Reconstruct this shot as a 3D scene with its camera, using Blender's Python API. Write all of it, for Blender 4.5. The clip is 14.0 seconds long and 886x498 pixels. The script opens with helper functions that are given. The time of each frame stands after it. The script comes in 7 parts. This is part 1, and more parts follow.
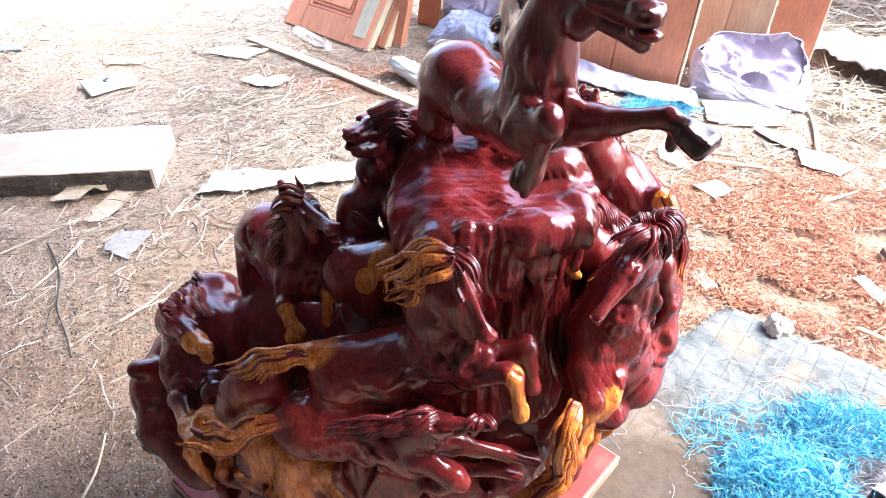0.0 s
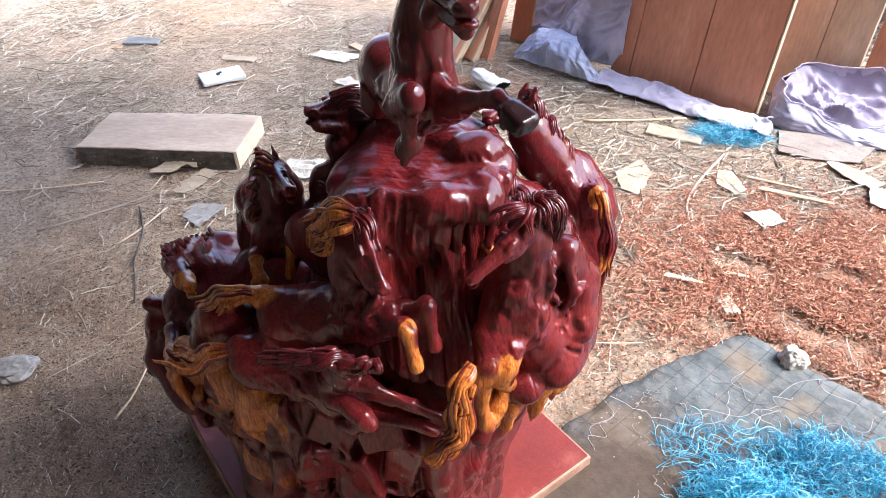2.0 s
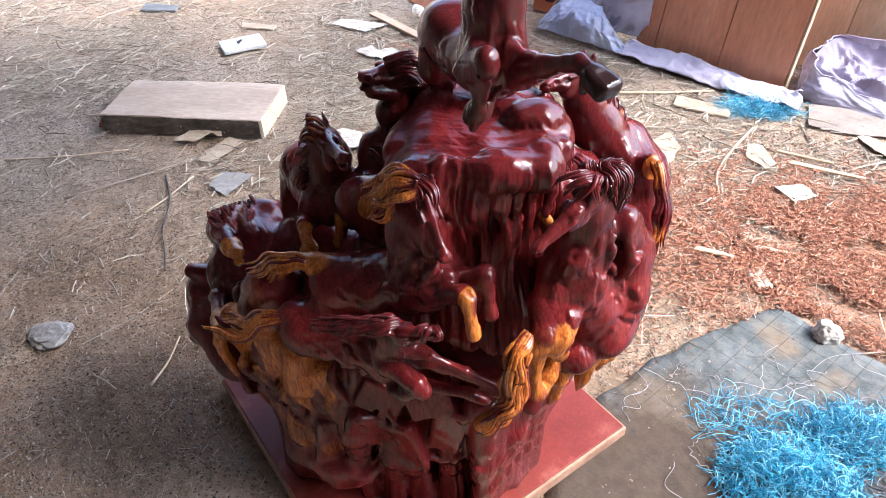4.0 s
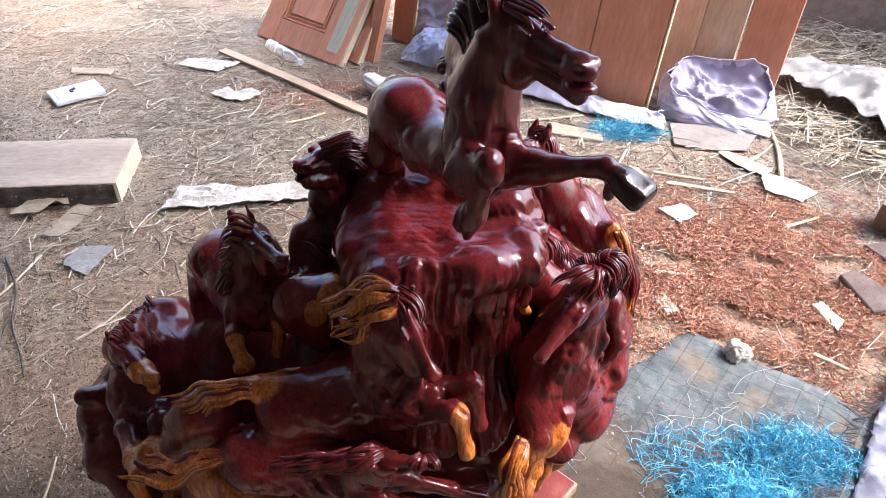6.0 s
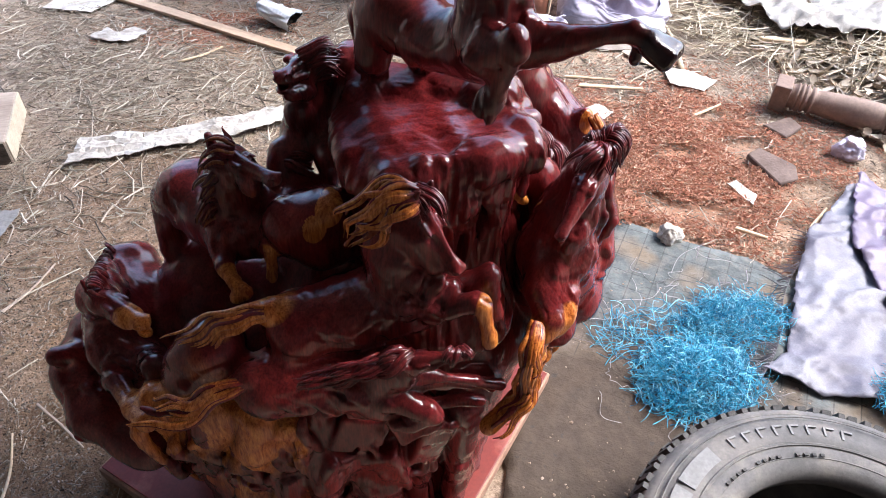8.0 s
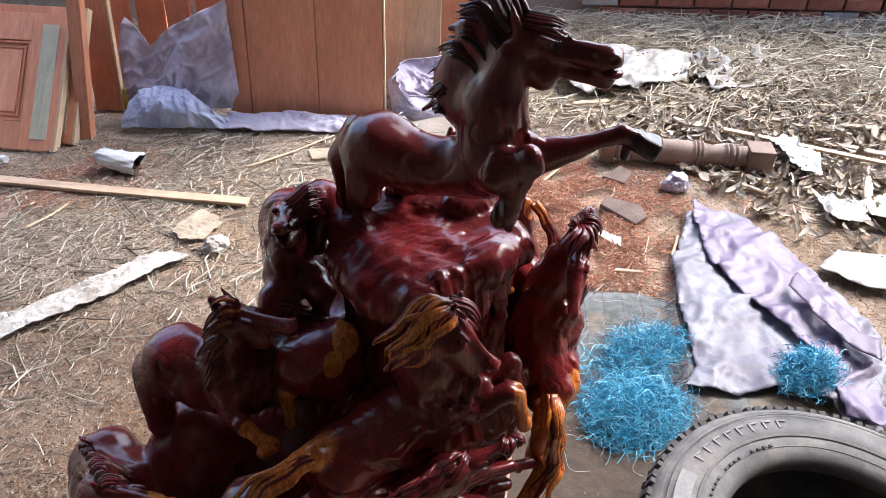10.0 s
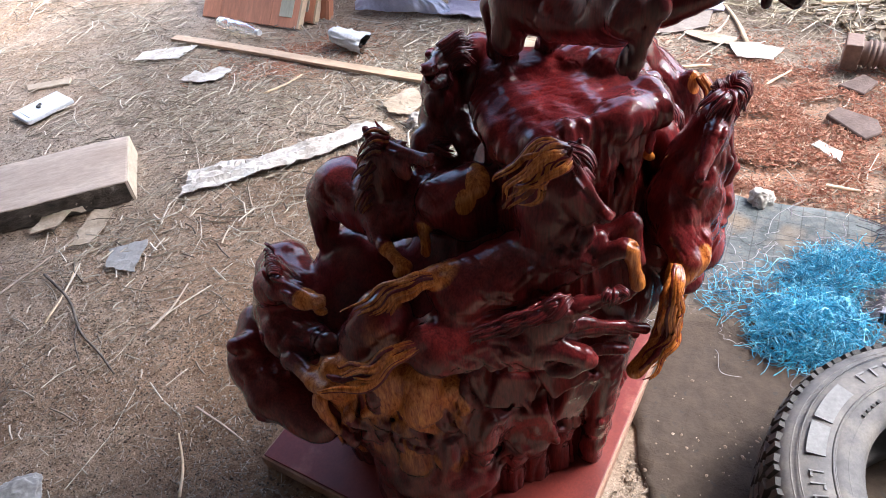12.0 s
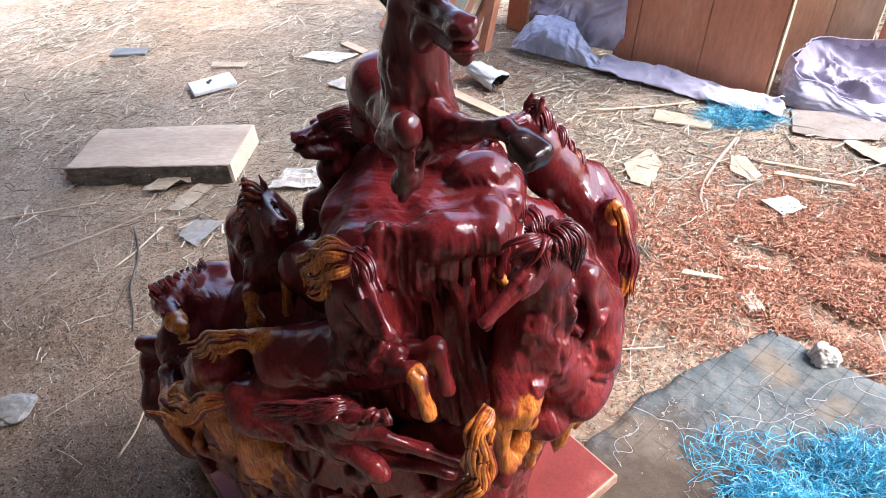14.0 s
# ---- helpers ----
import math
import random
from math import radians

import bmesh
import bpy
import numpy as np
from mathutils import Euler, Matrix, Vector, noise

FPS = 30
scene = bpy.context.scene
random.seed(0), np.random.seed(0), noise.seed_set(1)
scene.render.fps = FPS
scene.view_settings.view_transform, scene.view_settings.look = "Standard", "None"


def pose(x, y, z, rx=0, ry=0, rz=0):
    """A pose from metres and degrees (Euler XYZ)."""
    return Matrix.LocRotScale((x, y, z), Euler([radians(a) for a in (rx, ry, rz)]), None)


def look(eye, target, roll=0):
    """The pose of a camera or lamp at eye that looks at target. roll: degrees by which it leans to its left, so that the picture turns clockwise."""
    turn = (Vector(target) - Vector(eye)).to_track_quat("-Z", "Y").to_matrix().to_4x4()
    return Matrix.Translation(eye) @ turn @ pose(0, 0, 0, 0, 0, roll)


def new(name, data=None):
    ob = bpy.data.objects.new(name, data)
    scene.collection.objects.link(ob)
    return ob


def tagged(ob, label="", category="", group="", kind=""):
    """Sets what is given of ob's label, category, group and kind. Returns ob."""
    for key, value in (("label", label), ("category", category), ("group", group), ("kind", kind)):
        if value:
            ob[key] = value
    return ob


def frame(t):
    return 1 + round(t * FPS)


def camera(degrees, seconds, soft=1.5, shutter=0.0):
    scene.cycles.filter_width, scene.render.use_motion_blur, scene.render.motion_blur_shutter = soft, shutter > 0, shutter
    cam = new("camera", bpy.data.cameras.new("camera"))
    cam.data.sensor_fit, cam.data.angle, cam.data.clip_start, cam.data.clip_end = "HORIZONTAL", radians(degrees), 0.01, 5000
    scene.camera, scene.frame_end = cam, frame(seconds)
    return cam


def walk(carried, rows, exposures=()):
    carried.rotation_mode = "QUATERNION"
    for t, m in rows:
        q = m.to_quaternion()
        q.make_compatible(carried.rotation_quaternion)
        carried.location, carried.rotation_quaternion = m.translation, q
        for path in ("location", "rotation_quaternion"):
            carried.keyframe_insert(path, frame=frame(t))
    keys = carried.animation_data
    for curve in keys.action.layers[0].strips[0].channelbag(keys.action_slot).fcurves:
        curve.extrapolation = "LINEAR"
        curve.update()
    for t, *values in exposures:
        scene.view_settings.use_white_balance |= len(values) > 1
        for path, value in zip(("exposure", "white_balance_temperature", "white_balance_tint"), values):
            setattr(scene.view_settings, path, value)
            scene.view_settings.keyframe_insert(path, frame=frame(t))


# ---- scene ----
cam = camera(64.8, 14.0, soft=0.5)
PATH = [
    (0, (0.096, 0.306, 1.452), (0.1, 1.845, 0.174), -0.6),
    (0.5, (0.242, 0.246, 1.462), (0.004, 1.8, 0.226), -0.2),
    (1, (0.324, 0.203, 1.463), (-0.006, 1.738, 0.225), -2.3),
    (1.5, (0.37, 0.2, 1.47), (0.043, 1.757, 0.258), -3.0),
    (2, (0.406, 0.189, 1.465), (0.055, 1.73, 0.239), -2.5),
    (2.5, (0.428, 0.192, 1.473), (0.085, 1.746, 0.262), -3.2),
    (3, (0.421, 0.175, 1.455), (0.064, 1.685, 0.193), -3.9),
    (3.2, (0.411, 0.163, 1.45), (0.02, 1.649, 0.169), -3.4),
    (5.3, (0.177, 0.255, 1.479), (0.023, 1.792, 0.209), 1.9),
    (5.5, (0.166, 0.28, 1.48), (0.076, 1.832, 0.222), 1.9),
    (6, (0.136, 0.33, 1.477), (0.203, 1.886, 0.221), 1.7),
    (6.5, (0.123, 0.325, 1.453), (0.29, 1.805, 0.118), 2.1),
    (7, (0.092, 0.315, 1.439), (0.352, 1.735, 0.054), 1.8),
    (7.2, (0.089, 0.312, 1.434), (0.358, 1.724, 0.044), 2.2),
    (9.3, (-0.238, 0.358, 1.454), (0.496, 1.639, 0.106), 1.2),
    (9.5, (-0.241, 0.38, 1.478), (0.569, 1.683, 0.195), 0.6),
    (10, (-0.268, 0.377, 1.5), (0.597, 1.736, 0.315), 0.8),
    (10.5, (-0.336, 0.363, 1.462), (0.37, 1.72, 0.174), -0.6),
    (11, (-0.379, 0.347, 1.438), (0.185, 1.705, 0.083), -1.7),
    (11.5, (-0.347, 0.299, 1.434), (0.048, 1.694, 0.057), -3.9),
    (12, (-0.187, 0.216, 1.457), (0.032, 1.678, 0.11), -7.3),
    (12.5, (-0.021, 0.178, 1.473), (0.197, 1.685, 0.175), -6.8),
    (13, (0.123, 0.248, 1.448), (0.17, 1.774, 0.155), -5.3),
    (13.2, (0.181, 0.251, 1.44), (0.202, 1.771, 0.141), -7.1),
    (13.5, (0.238, 0.272, 1.465), (0.265, 1.808, 0.185), -5.7),
    (14, (0.384, 0.301, 1.459), (0.019, 1.816, 0.206), -6.1),
]
EXPOSURES = [(t, e, 6150 if 9 < t < 10.5 else 5980, 11) for t, e in ((0, 3.7), (0.5, 3.98), (1, 3.2), (1.5, 2.8), (2, 2.75), (3, 2.83), (5.5, 2.78), (6, 2.70), (7, 2.58), (9.5, 2.62), (10, 2.48), (11, 2.52), (11.5, 2.58), (12, 2.58), (12.5, 2.56), (13, 2.6), (13.5, 2.58), (14, 2.7))]
walk(cam, [(t, look(eye, target, roll)) for t, eye, target, roll in PATH], EXPOSURES)

# ---- light ----
world = bpy.data.worlds.new("sky")
scene.world = world
world.use_nodes = True
wn = world.node_tree
sky = wn.nodes.new("ShaderNodeTexSky")
sky.sky_type = "NISHITA"
sky.sun_disc = False
SUN_ELEVATION, SUN_BEARING = 50.0, 84.0          # degrees; bearing clockwise from +y
sky.sun_elevation, sky.sun_rotation = radians(SUN_ELEVATION), radians(SUN_BEARING)
sky.air_density, sky.dust_density = 1.0, 2.5
wn.links.new(sky.outputs[0], wn.nodes["Background"].inputs[0])
wn.nodes["Background"].inputs[1].default_value = 0.15
sun = new("sun", bpy.data.lights.new("sun", "SUN"))
sun.data.energy, sun.data.angle, sun.data.color = 0.95, radians(20), (1.0, 0.97, 0.93)
_b, _e = radians(SUN_BEARING), radians(SUN_ELEVATION)
sun.matrix_world = look((0, 0, 0), (-math.sin(_b) * math.cos(_e), -math.cos(_b) * math.cos(_e), -math.sin(_e)))

# ---- materials ----
def nodes_of(name):
    m = bpy.data.materials.new(name)
    m.use_nodes = True
    t = m.node_tree
    return m, t.nodes, t.links, t.nodes["Principled BSDF"]


def ramp(N, L, src, stops):
    r = N.new("ShaderNodeValToRGB")
    while len(r.color_ramp.elements) < len(stops):
        r.color_ramp.elements.new(0.5)
    for el, (p, c) in zip(r.color_ramp.elements, stops):
        el.position, el.color = p, (*c, 1)
    L.new(src, r.inputs[0])
    return r.outputs[0]


def noise_tex(N, L, scale, detail=6, rough=0.6, stretch=None, coord="Object", dist=0.0):
    c = N.new("ShaderNodeTexCoord")
    v = c.outputs[coord]
    if stretch:
        mp = N.new("ShaderNodeMapping")
        mp.inputs["Scale"].default_value = stretch
        L.new(v, mp.inputs[0])
        v = mp.outputs[0]
    n = N.new("ShaderNodeTexNoise")
    n.inputs["Scale"].default_value, n.inputs["Detail"].default_value, n.inputs["Roughness"].default_value = scale, detail, rough
    n.inputs["Distortion"].default_value = dist
    L.new(v, n.inputs["Vector"])
    return n.outputs[0]


def mixc(N, L, fac, a, b, blend="MIX"):
    m = N.new("ShaderNodeMix")
    m.data_type, m.blend_type = "RGBA", blend
    for k, s in ((0, fac), (6, a), (7, b)):
        if isinstance(s, (int, float)):
            m.inputs[k].default_value = s
        elif isinstance(s, tuple):
            m.inputs[k].default_value = (*s, 1)
        else:
            L.new(s, m.inputs[k])
    return m.outputs[2]


def bump(N, L, P, height, strength, dist=0.005, chain=None):
    b = N.new("ShaderNodeBump")
    b.inputs["Strength"].default_value, b.inputs["Distance"].default_value = strength, dist
    L.new(height, b.inputs["Height"])
    if chain:
        L.new(chain, b.inputs["Normal"])
    L.new(b.outputs[0], P.inputs["Normal"])
    return b.outputs[0]


def surface(name, stops, scale, rough=0.7, fine=None, bump_s=0.3, bump_d=0.004, stretch=None, coat=0.0, spec=0.5, vary=0.0, coord="Object"):
    """A two-scale procedural surface: broad tone by a ramp over noise, fine grain that multiplies it, relief of both."""
    m, N, L, P = nodes_of(name)
    big = noise_tex(N, L, scale, 5, 0.6, stretch, coord)
    col = ramp(N, L, big, stops)
    small = noise_tex(N, L, fine or scale * 9, 4, 0.7, stretch, coord)
    grain = ramp(N, L, small, [(0.25, (0.55, 0.55, 0.55)), (0.75, (1.25, 1.25, 1.25))])
    col = mixc(N, L, 0.6, col, grain, "MULTIPLY")
    if vary:
        oi = N.new("ShaderNodeObjectInfo")
        tone = ramp(N, L, oi.outputs["Random"], [(0, (1 - vary,) * 3), (1, (1 + vary,) * 3)])
        col = mixc(N, L, 1.0, col, tone, "MULTIPLY")
    L.new(col, P.inputs["Base Color"])
    P.inputs["Roughness"].default_value = rough
    P.inputs["Specular IOR Level"].default_value = spec
    P.inputs["Coat Weight"].default_value = coat
    P.inputs["Coat Roughness"].default_value = 0.12
    n1 = bump(N, L, P, big, bump_s, bump_d * 2)
    bump(N, L, P, small, bump_s, bump_d, n1)
    return m


def lacquer():
    """Red lacquer over carved wood; the attribute 'sap' marks the pale sapwood left clear."""
    m, N, L, P = nodes_of("lacquered_wood")
    at = N.new("ShaderNodeAttribute")
    at.attribute_name = "sap"
    grain = noise_tex(N, L, 30, 8, 0.72, (2.2, 2.2, 0.45), dist=0.5)
    fine = noise_tex(N, L, 190, 4, 0.65, (1.6, 1.6, 0.14))
    blot = noise_tex(N, L, 9, 3, 0.5)
    tone = noise_tex(N, L, 4.5, 4, 0.6)
    red = ramp(N, L, grain, [(0.25, (0.070, 0.0066, 0.0080)), (0.5, (0.124, 0.0118, 0.0130)), (0.8, (0.208, 0.0215, 0.0185))])
    red = mixc(N, L, 1.0, red, ramp(N, L, tone, [(0.32, (0.60, 0.66, 0.70)), (0.52, (1.0, 1.0, 1.0)), (0.72, (1.6, 1.5, 1.3))]), "MULTIPLY")
    red = mixc(N, L, 0.65, red, ramp(N, L, fine, [(0.32, (0.38, 0.36, 0.40)), (0.5, (0.95, 0.95, 0.95)), (0.7, (1.45, 1.5, 1.5))]), "MULTIPLY")
    yel = ramp(N, L, grain, [(0.25, (0.15, 0.024, 0.005)), (0.42, (0.38, 0.100, 0.017)), (0.58, (0.60, 0.200, 0.038)), (0.8, (0.74, 0.33, 0.09))])
    yel = mixc(N, L, 0.8, yel, ramp(N, L, fine, [(0.34, (0.42, 0.26, 0.18)), (0.52, (1.0, 1.0, 1.0)), (0.7, (1.2, 1.25, 1.3))]), "MULTIPLY")
    m1 = N.new("ShaderNodeMath")
    m1.operation = "MULTIPLY_ADD"
    L.new(blot, m1.inputs[0])
    m1.inputs[1].default_value, m1.inputs[2].default_value = 0.5, -0.25
    m2 = N.new("ShaderNodeMath")
    L.new(m1.outputs[0], m2.inputs[0])
    L.new(at.outputs["Fac"], m2.inputs[1])
    edge = ramp(N, L, m2.outputs[0], [(0.35, (0, 0, 0)), (0.62, (1, 1, 1))])
    col = mixc(N, L, edge, red, yel)
    neg = N.new("ShaderNodeMath")
    neg.operation = "MULTIPLY"
    L.new(at.outputs["Fac"], neg.inputs[0])
    neg.inputs[1].default_value = -1.0
    # negative shares darken the wood, the shaded grooves of the manes among them
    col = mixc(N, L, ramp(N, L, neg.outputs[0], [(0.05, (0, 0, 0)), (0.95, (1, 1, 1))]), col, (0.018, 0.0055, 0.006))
    L.new(col, P.inputs["Base Color"])
    P.inputs["Roughness"].default_value = 0.5
    P.inputs["Specular IOR Level"].default_value = 0.03
    # the top of the rock is left rough and takes little lacquer
    du = N.new("ShaderNodeAttribute")
    du.attribute_name = "dull"
    L.new(ramp(N, L, du.outputs["Fac"], [(0.0, (0.85, 0.85, 0.85)), (0.8, (0.22, 0.22, 0.22))]), P.inputs["Coat Weight"])
    L.new(ramp(N, L, blot, [(0.35, (0.03, 0.03, 0.03)), (0.68, (0.15, 0.15, 0.15))]), P.inputs["Coat Roughness"])
    P.inputs["Coat IOR"].default_value = 1.5
    knife = noise_tex(N, L, 48, 3, 0.55, (1.0, 1.0, 0.45), dist=0.6)
    n0 = bump(N, L, P, grain, 0.10, 0.004)
    n1 = bump(N, L, P, knife, 0.10, 0.004, n0)
    n2 = bump(N, L, P, fine, 0.20, 0.0012, n1)
    L.new(n2, P.inputs["Coat Normal"])
    return m


M_LACQUER = lacquer()
M_BASE = surface("red_board_paint", [(0.3, (0.12, 0.016, 0.012)), (0.6, (0.18, 0.028, 0.020)), (0.75, (0.30, 0.09, 0.065))], 7, 0.42, 160, 0.15, 0.002, spec=0.3)
M_PLYEDGE = surface("raw_board_edge", [(0.3, (0.22, 0.11, 0.07)), (0.7, (0.42, 0.25, 0.17))], 18, 0.8, 200, 0.3, 0.002)


def earth():
    m, N, L, P = nodes_of("packed_earth")
    big = noise_tex(N, L, 1.4, 6, 0.6)
    mid = noise_tex(N, L, 14, 6, 0.7)
    hue = noise_tex(N, L, 0.55, 4, 0.6)
    fine = noise_tex(N, L, 160, 4, 0.8)
    crumb = noise_tex(N, L, 55, 5, 0.75)
    col = ramp(N, L, big, [(0.3, (0.27, 0.225, 0.185)), (0.5, (0.38, 0.325, 0.275)), (0.7, (0.49, 0.435, 0.38))])
    col = mixc(N, L, 0.8, col, ramp(N, L, crumb, [(0.34, (0.42, 0.37, 0.33)), (0.46, (0.95, 0.93, 0.9)), (0.6, (1.1, 1.1, 1.1)), (0.72, (1.5, 1.5, 1.48))]), "MULTIPLY")
    col = mixc(N, L, 1.0, col, ramp(N, L, hue, [(0.42, (1.0, 1.0, 1.0)), (0.58, (0.98, 0.86, 0.74))]), "MULTIPLY")
    col = mixc(N, L, 0.55, col, ramp(N, L, mid, [(0.3, (0.55, 0.5, 0.47)), (0.7, (1.3, 1.28, 1.25))]), "MULTIPLY")
    col = mixc(N, L, 0.7, col, ramp(N, L, fine, [(0.3, (0.55, 0.53, 0.5)), (0.7, (1.4, 1.4, 1.4))]), "MULTIPLY")
    # bare soil, darker and browner round one spot, with a ragged rim
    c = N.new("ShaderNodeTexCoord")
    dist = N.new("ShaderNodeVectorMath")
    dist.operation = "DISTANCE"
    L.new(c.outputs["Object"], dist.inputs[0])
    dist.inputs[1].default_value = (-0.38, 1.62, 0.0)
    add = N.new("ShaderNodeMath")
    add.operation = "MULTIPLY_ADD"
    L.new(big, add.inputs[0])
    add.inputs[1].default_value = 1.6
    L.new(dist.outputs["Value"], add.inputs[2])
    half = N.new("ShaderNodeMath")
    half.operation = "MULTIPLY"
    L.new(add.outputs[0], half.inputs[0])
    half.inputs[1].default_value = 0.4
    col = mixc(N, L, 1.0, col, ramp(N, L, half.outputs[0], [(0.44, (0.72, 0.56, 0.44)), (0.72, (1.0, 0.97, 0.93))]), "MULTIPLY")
    # red sawdust worked into the soil round another
    dust = N.new("ShaderNodeVectorMath")
    dust.operation = "DISTANCE"
    L.new(c.outputs["Object"], dust.inputs[0])
    dust.inputs[1].default_value = (1.18, 2.06, 0.0)
    rim = N.new("ShaderNodeMath")
    rim.operation = "MULTIPLY_ADD"
    L.new(mid, rim.inputs[0])
    rim.inputs[1].default_value = 0.5
    L.new(dust.outputs["Value"], rim.inputs[2])
    col = mixc(N, L, ramp(N, L, rim.outputs[0], [(0.48, (0.9, 0.9, 0.9)), (0.85, (0, 0, 0))]), col, mixc(N, L, fine, (0.30, 0.125, 0.075), (0.50, 0.27, 0.17)))
    L.new(col, P.inputs["Base Color"])
    P.inputs["Roughness"].default_value = 0.95
    P.inputs["Specular IOR Level"].default_value = 0.2
    n1 = bump(N, L, P, mid, 0.6, 0.025)
    n1 = bump(N, L, P, crumb, 0.8, 0.010, n1)
    bump(N, L, P, fine, 0.8, 0.004, n1)
    return m


def island(name, colours, rough=0.8, spec=0.3, grain=90):
    """For loose stuff: each piece takes a tone of its own."""
    m, N, L, P = nodes_of(name)
    g = N.new("ShaderNodeNewGeometry")
    n = len(colours)
    col = ramp(N, L, g.outputs["Random Per Island"], [(i / (n - 1), c) for i, c in enumerate(colours)])
    f = noise_tex(N, L, grain, 3, 0.7)
    col = mixc(N, L, 0.5, col, ramp(N, L, f, [(0.3, (0.6, 0.6, 0.6)), (0.7, (1.25, 1.25, 1.25))]), "MULTIPLY")
    L.new(col, P.inputs["Base Color"])
    P.inputs["Roughness"].default_value, P.inputs["Specular IOR Level"].default_value = rough, spec
    return m


M_EARTH = earth()
M_STRAW = island("dry_straw", [(0.10, 0.08, 0.062), (0.22, 0.18, 0.135), (0.36, 0.30, 0.23), (0.48, 0.42, 0.33), (0.60, 0.55, 0.46), (0.42, 0.365, 0.29), (0.30, 0.25, 0.19), (0.16, 0.125, 0.095)])
# brighter copy of the straw, with the yard's sunlight put into its tones
M_BANK = island("sunlit_yard_straw", [(0.12, 0.09, 0.06), (0.30, 0.24, 0.16), (0.48, 0.40, 0.28), (0.62, 0.55, 0.41), (0.72, 0.66, 0.53), (0.36, 0.29, 0.20), (0.20, 0.155, 0.105)])
M_SHAVING = island("red_wood_shavings", [(0.36, 0.145, 0.085), (0.46, 0.205, 0.125), (0.52, 0.28, 0.18), (0.26, 0.095, 0.058), (0.56, 0.40, 0.28), (0.42, 0.175, 0.105), (0.34, 0.13, 0.078), (0.18, 0.08, 0.05)])
M_CHAFF = island("trodden_chaff", [(0.16, 0.125, 0.10), (0.30, 0.245, 0.195), (0.42, 0.355, 0.285), (0.56, 0.49, 0.40), (0.24, 0.19, 0.15), (0.36, 0.30, 0.24)])
M_CLOD = island("crumbled_soil", [(0.17, 0.125, 0.095), (0.28, 0.215, 0.165), (0.40, 0.325, 0.26), (0.22, 0.165, 0.125), (0.33, 0.265, 0.21)], 0.95, 0.1)
M_CRUMB = island("dark_debris", [(0.07, 0.05, 0.035), (0.16, 0.12, 0.085), (0.28, 0.22, 0.16), (0.11, 0.07, 0.05)])
M_LEAF = island("dead_leaves", [(0.22, 0.165, 0.12), (0.42, 0.345, 0.26), (0.58, 0.515, 0.42), (0.30, 0.235, 0.17), (0.52, 0.475, 0.41), (0.38, 0.305, 0.23)], 0.9, 0.1)
M_FIBRE = island("blue_fibre", [(0.01, 0.20, 0.36), (0.04, 0.40, 0.58), (0.30, 0.68, 0.80), (0.006, 0.12, 0.25), (0.08, 0.50, 0.68)], 0.5, 0.4)
M_THREAD = island("pale_thread", [(0.28, 0.255, 0.27), (0.40, 0.375, 0.38), (0.24, 0.19, 0.24)], 0.6, 0.3)
M_PANEL = surface("red_brown_primed_wood", [(0.3, (0.54, 0.225, 0.125)), (0.6, (0.65, 0.285, 0.165)), (0.85, (0.72, 0.37, 0.23))], 5, 0.6, 60, 0.12, 0.002, (1, 1, 0.2), vary=0.12)
M_GREENSTRIP = surface("pale_green_primer", [(0.3, (0.46, 0.45, 0.33)), (0.7, (0.60, 0.585, 0.45))], 9, 0.7, 70, 0.15, 0.002, (1, 1, 0.2))
M_RAWWOOD = surface("raw_pale_wood", [(0.3, (0.52, 0.38, 0.235)), (0.6, (0.66, 0.51, 0.34)), (0.85, (0.74, 0.61, 0.45))], 6, 0.7, 60, 0.2, 0.002, (1, 1, 0.2), vary=0.1)
M_LATH = surface("tan_lath_wood", [(0.3, (0.42, 0.29, 0.19)), (0.6, (0.53, 0.39, 0.265)), (0.85, (0.62, 0.48, 0.35))], 6, 0.7, 60, 0.2, 0.002, (0.3, 1, 1))
M_BEAM = surface("weathered_beam", [(0.3, (0.35, 0.26, 0.195)), (0.6, (0.48, 0.38, 0.30)), (0.8, (0.58, 0.48, 0.39))], 5, 0.85, 70, 0.3, 0.003, (0.3, 1, 1))
M_BEAMEND = surface("fresh_sawn_end", [(0.3, (0.50, 0.42, 0.30)), (0.7, (0.68, 0.60, 0.46))], 20, 0.85, 140, 0.3, 0.002)
M_BARK = surface("rough_bark_edge", [(0.3, (0.05, 0.04, 0.032)), (0.6, (0.15, 0.12, 0.095)), (0.85, (0.30, 0.26, 0.21))], 22, 0.95, 120, 0.8, 0.006, (0.5, 1, 1.5))
M_PAPER = surface("soiled_paper", [(0.3, (0.32, 0.275, 0.23)), (0.5, (0.48, 0.44, 0.385)), (0.7, (0.60, 0.57, 0.52))], 14, 0.8, 120, 0.2, 0.002)
M_FILM = surface("grey_film", [(0.3, (0.20, 0.182, 0.160)), (0.7, (0.32, 0.295, 0.265))], 14, 0.5, 120, 0.2, 0.002)
M_CARD = surface("brown_cardboard", [(0.3, (0.30, 0.235, 0.165)), (0.7, (0.44, 0.36, 0.27))], 12, 0.9, 120, 0.25, 0.002)
M_GREYCARD = surface("greyish_cardboard", [(0.3, (0.20, 0.165, 0.14)), (0.7, (0.30, 0.255, 0.22))], 9, 0.9, 120, 0.25, 0.002)
M_WHITE = surface("white_plastic", [(0.3, (0.55, 0.57, 0.60)), (0.7, (0.70, 0.72, 0.74))], 9, 0.4, 100, 0.15, 0.002)
M_DARK = surface("dark_rubber_and_shade", [(0.3, (0.02, 0.02, 0.02)), (0.7, (0.06, 0.055, 0.05))], 20, 0.7, 100, 0.2, 0.002)
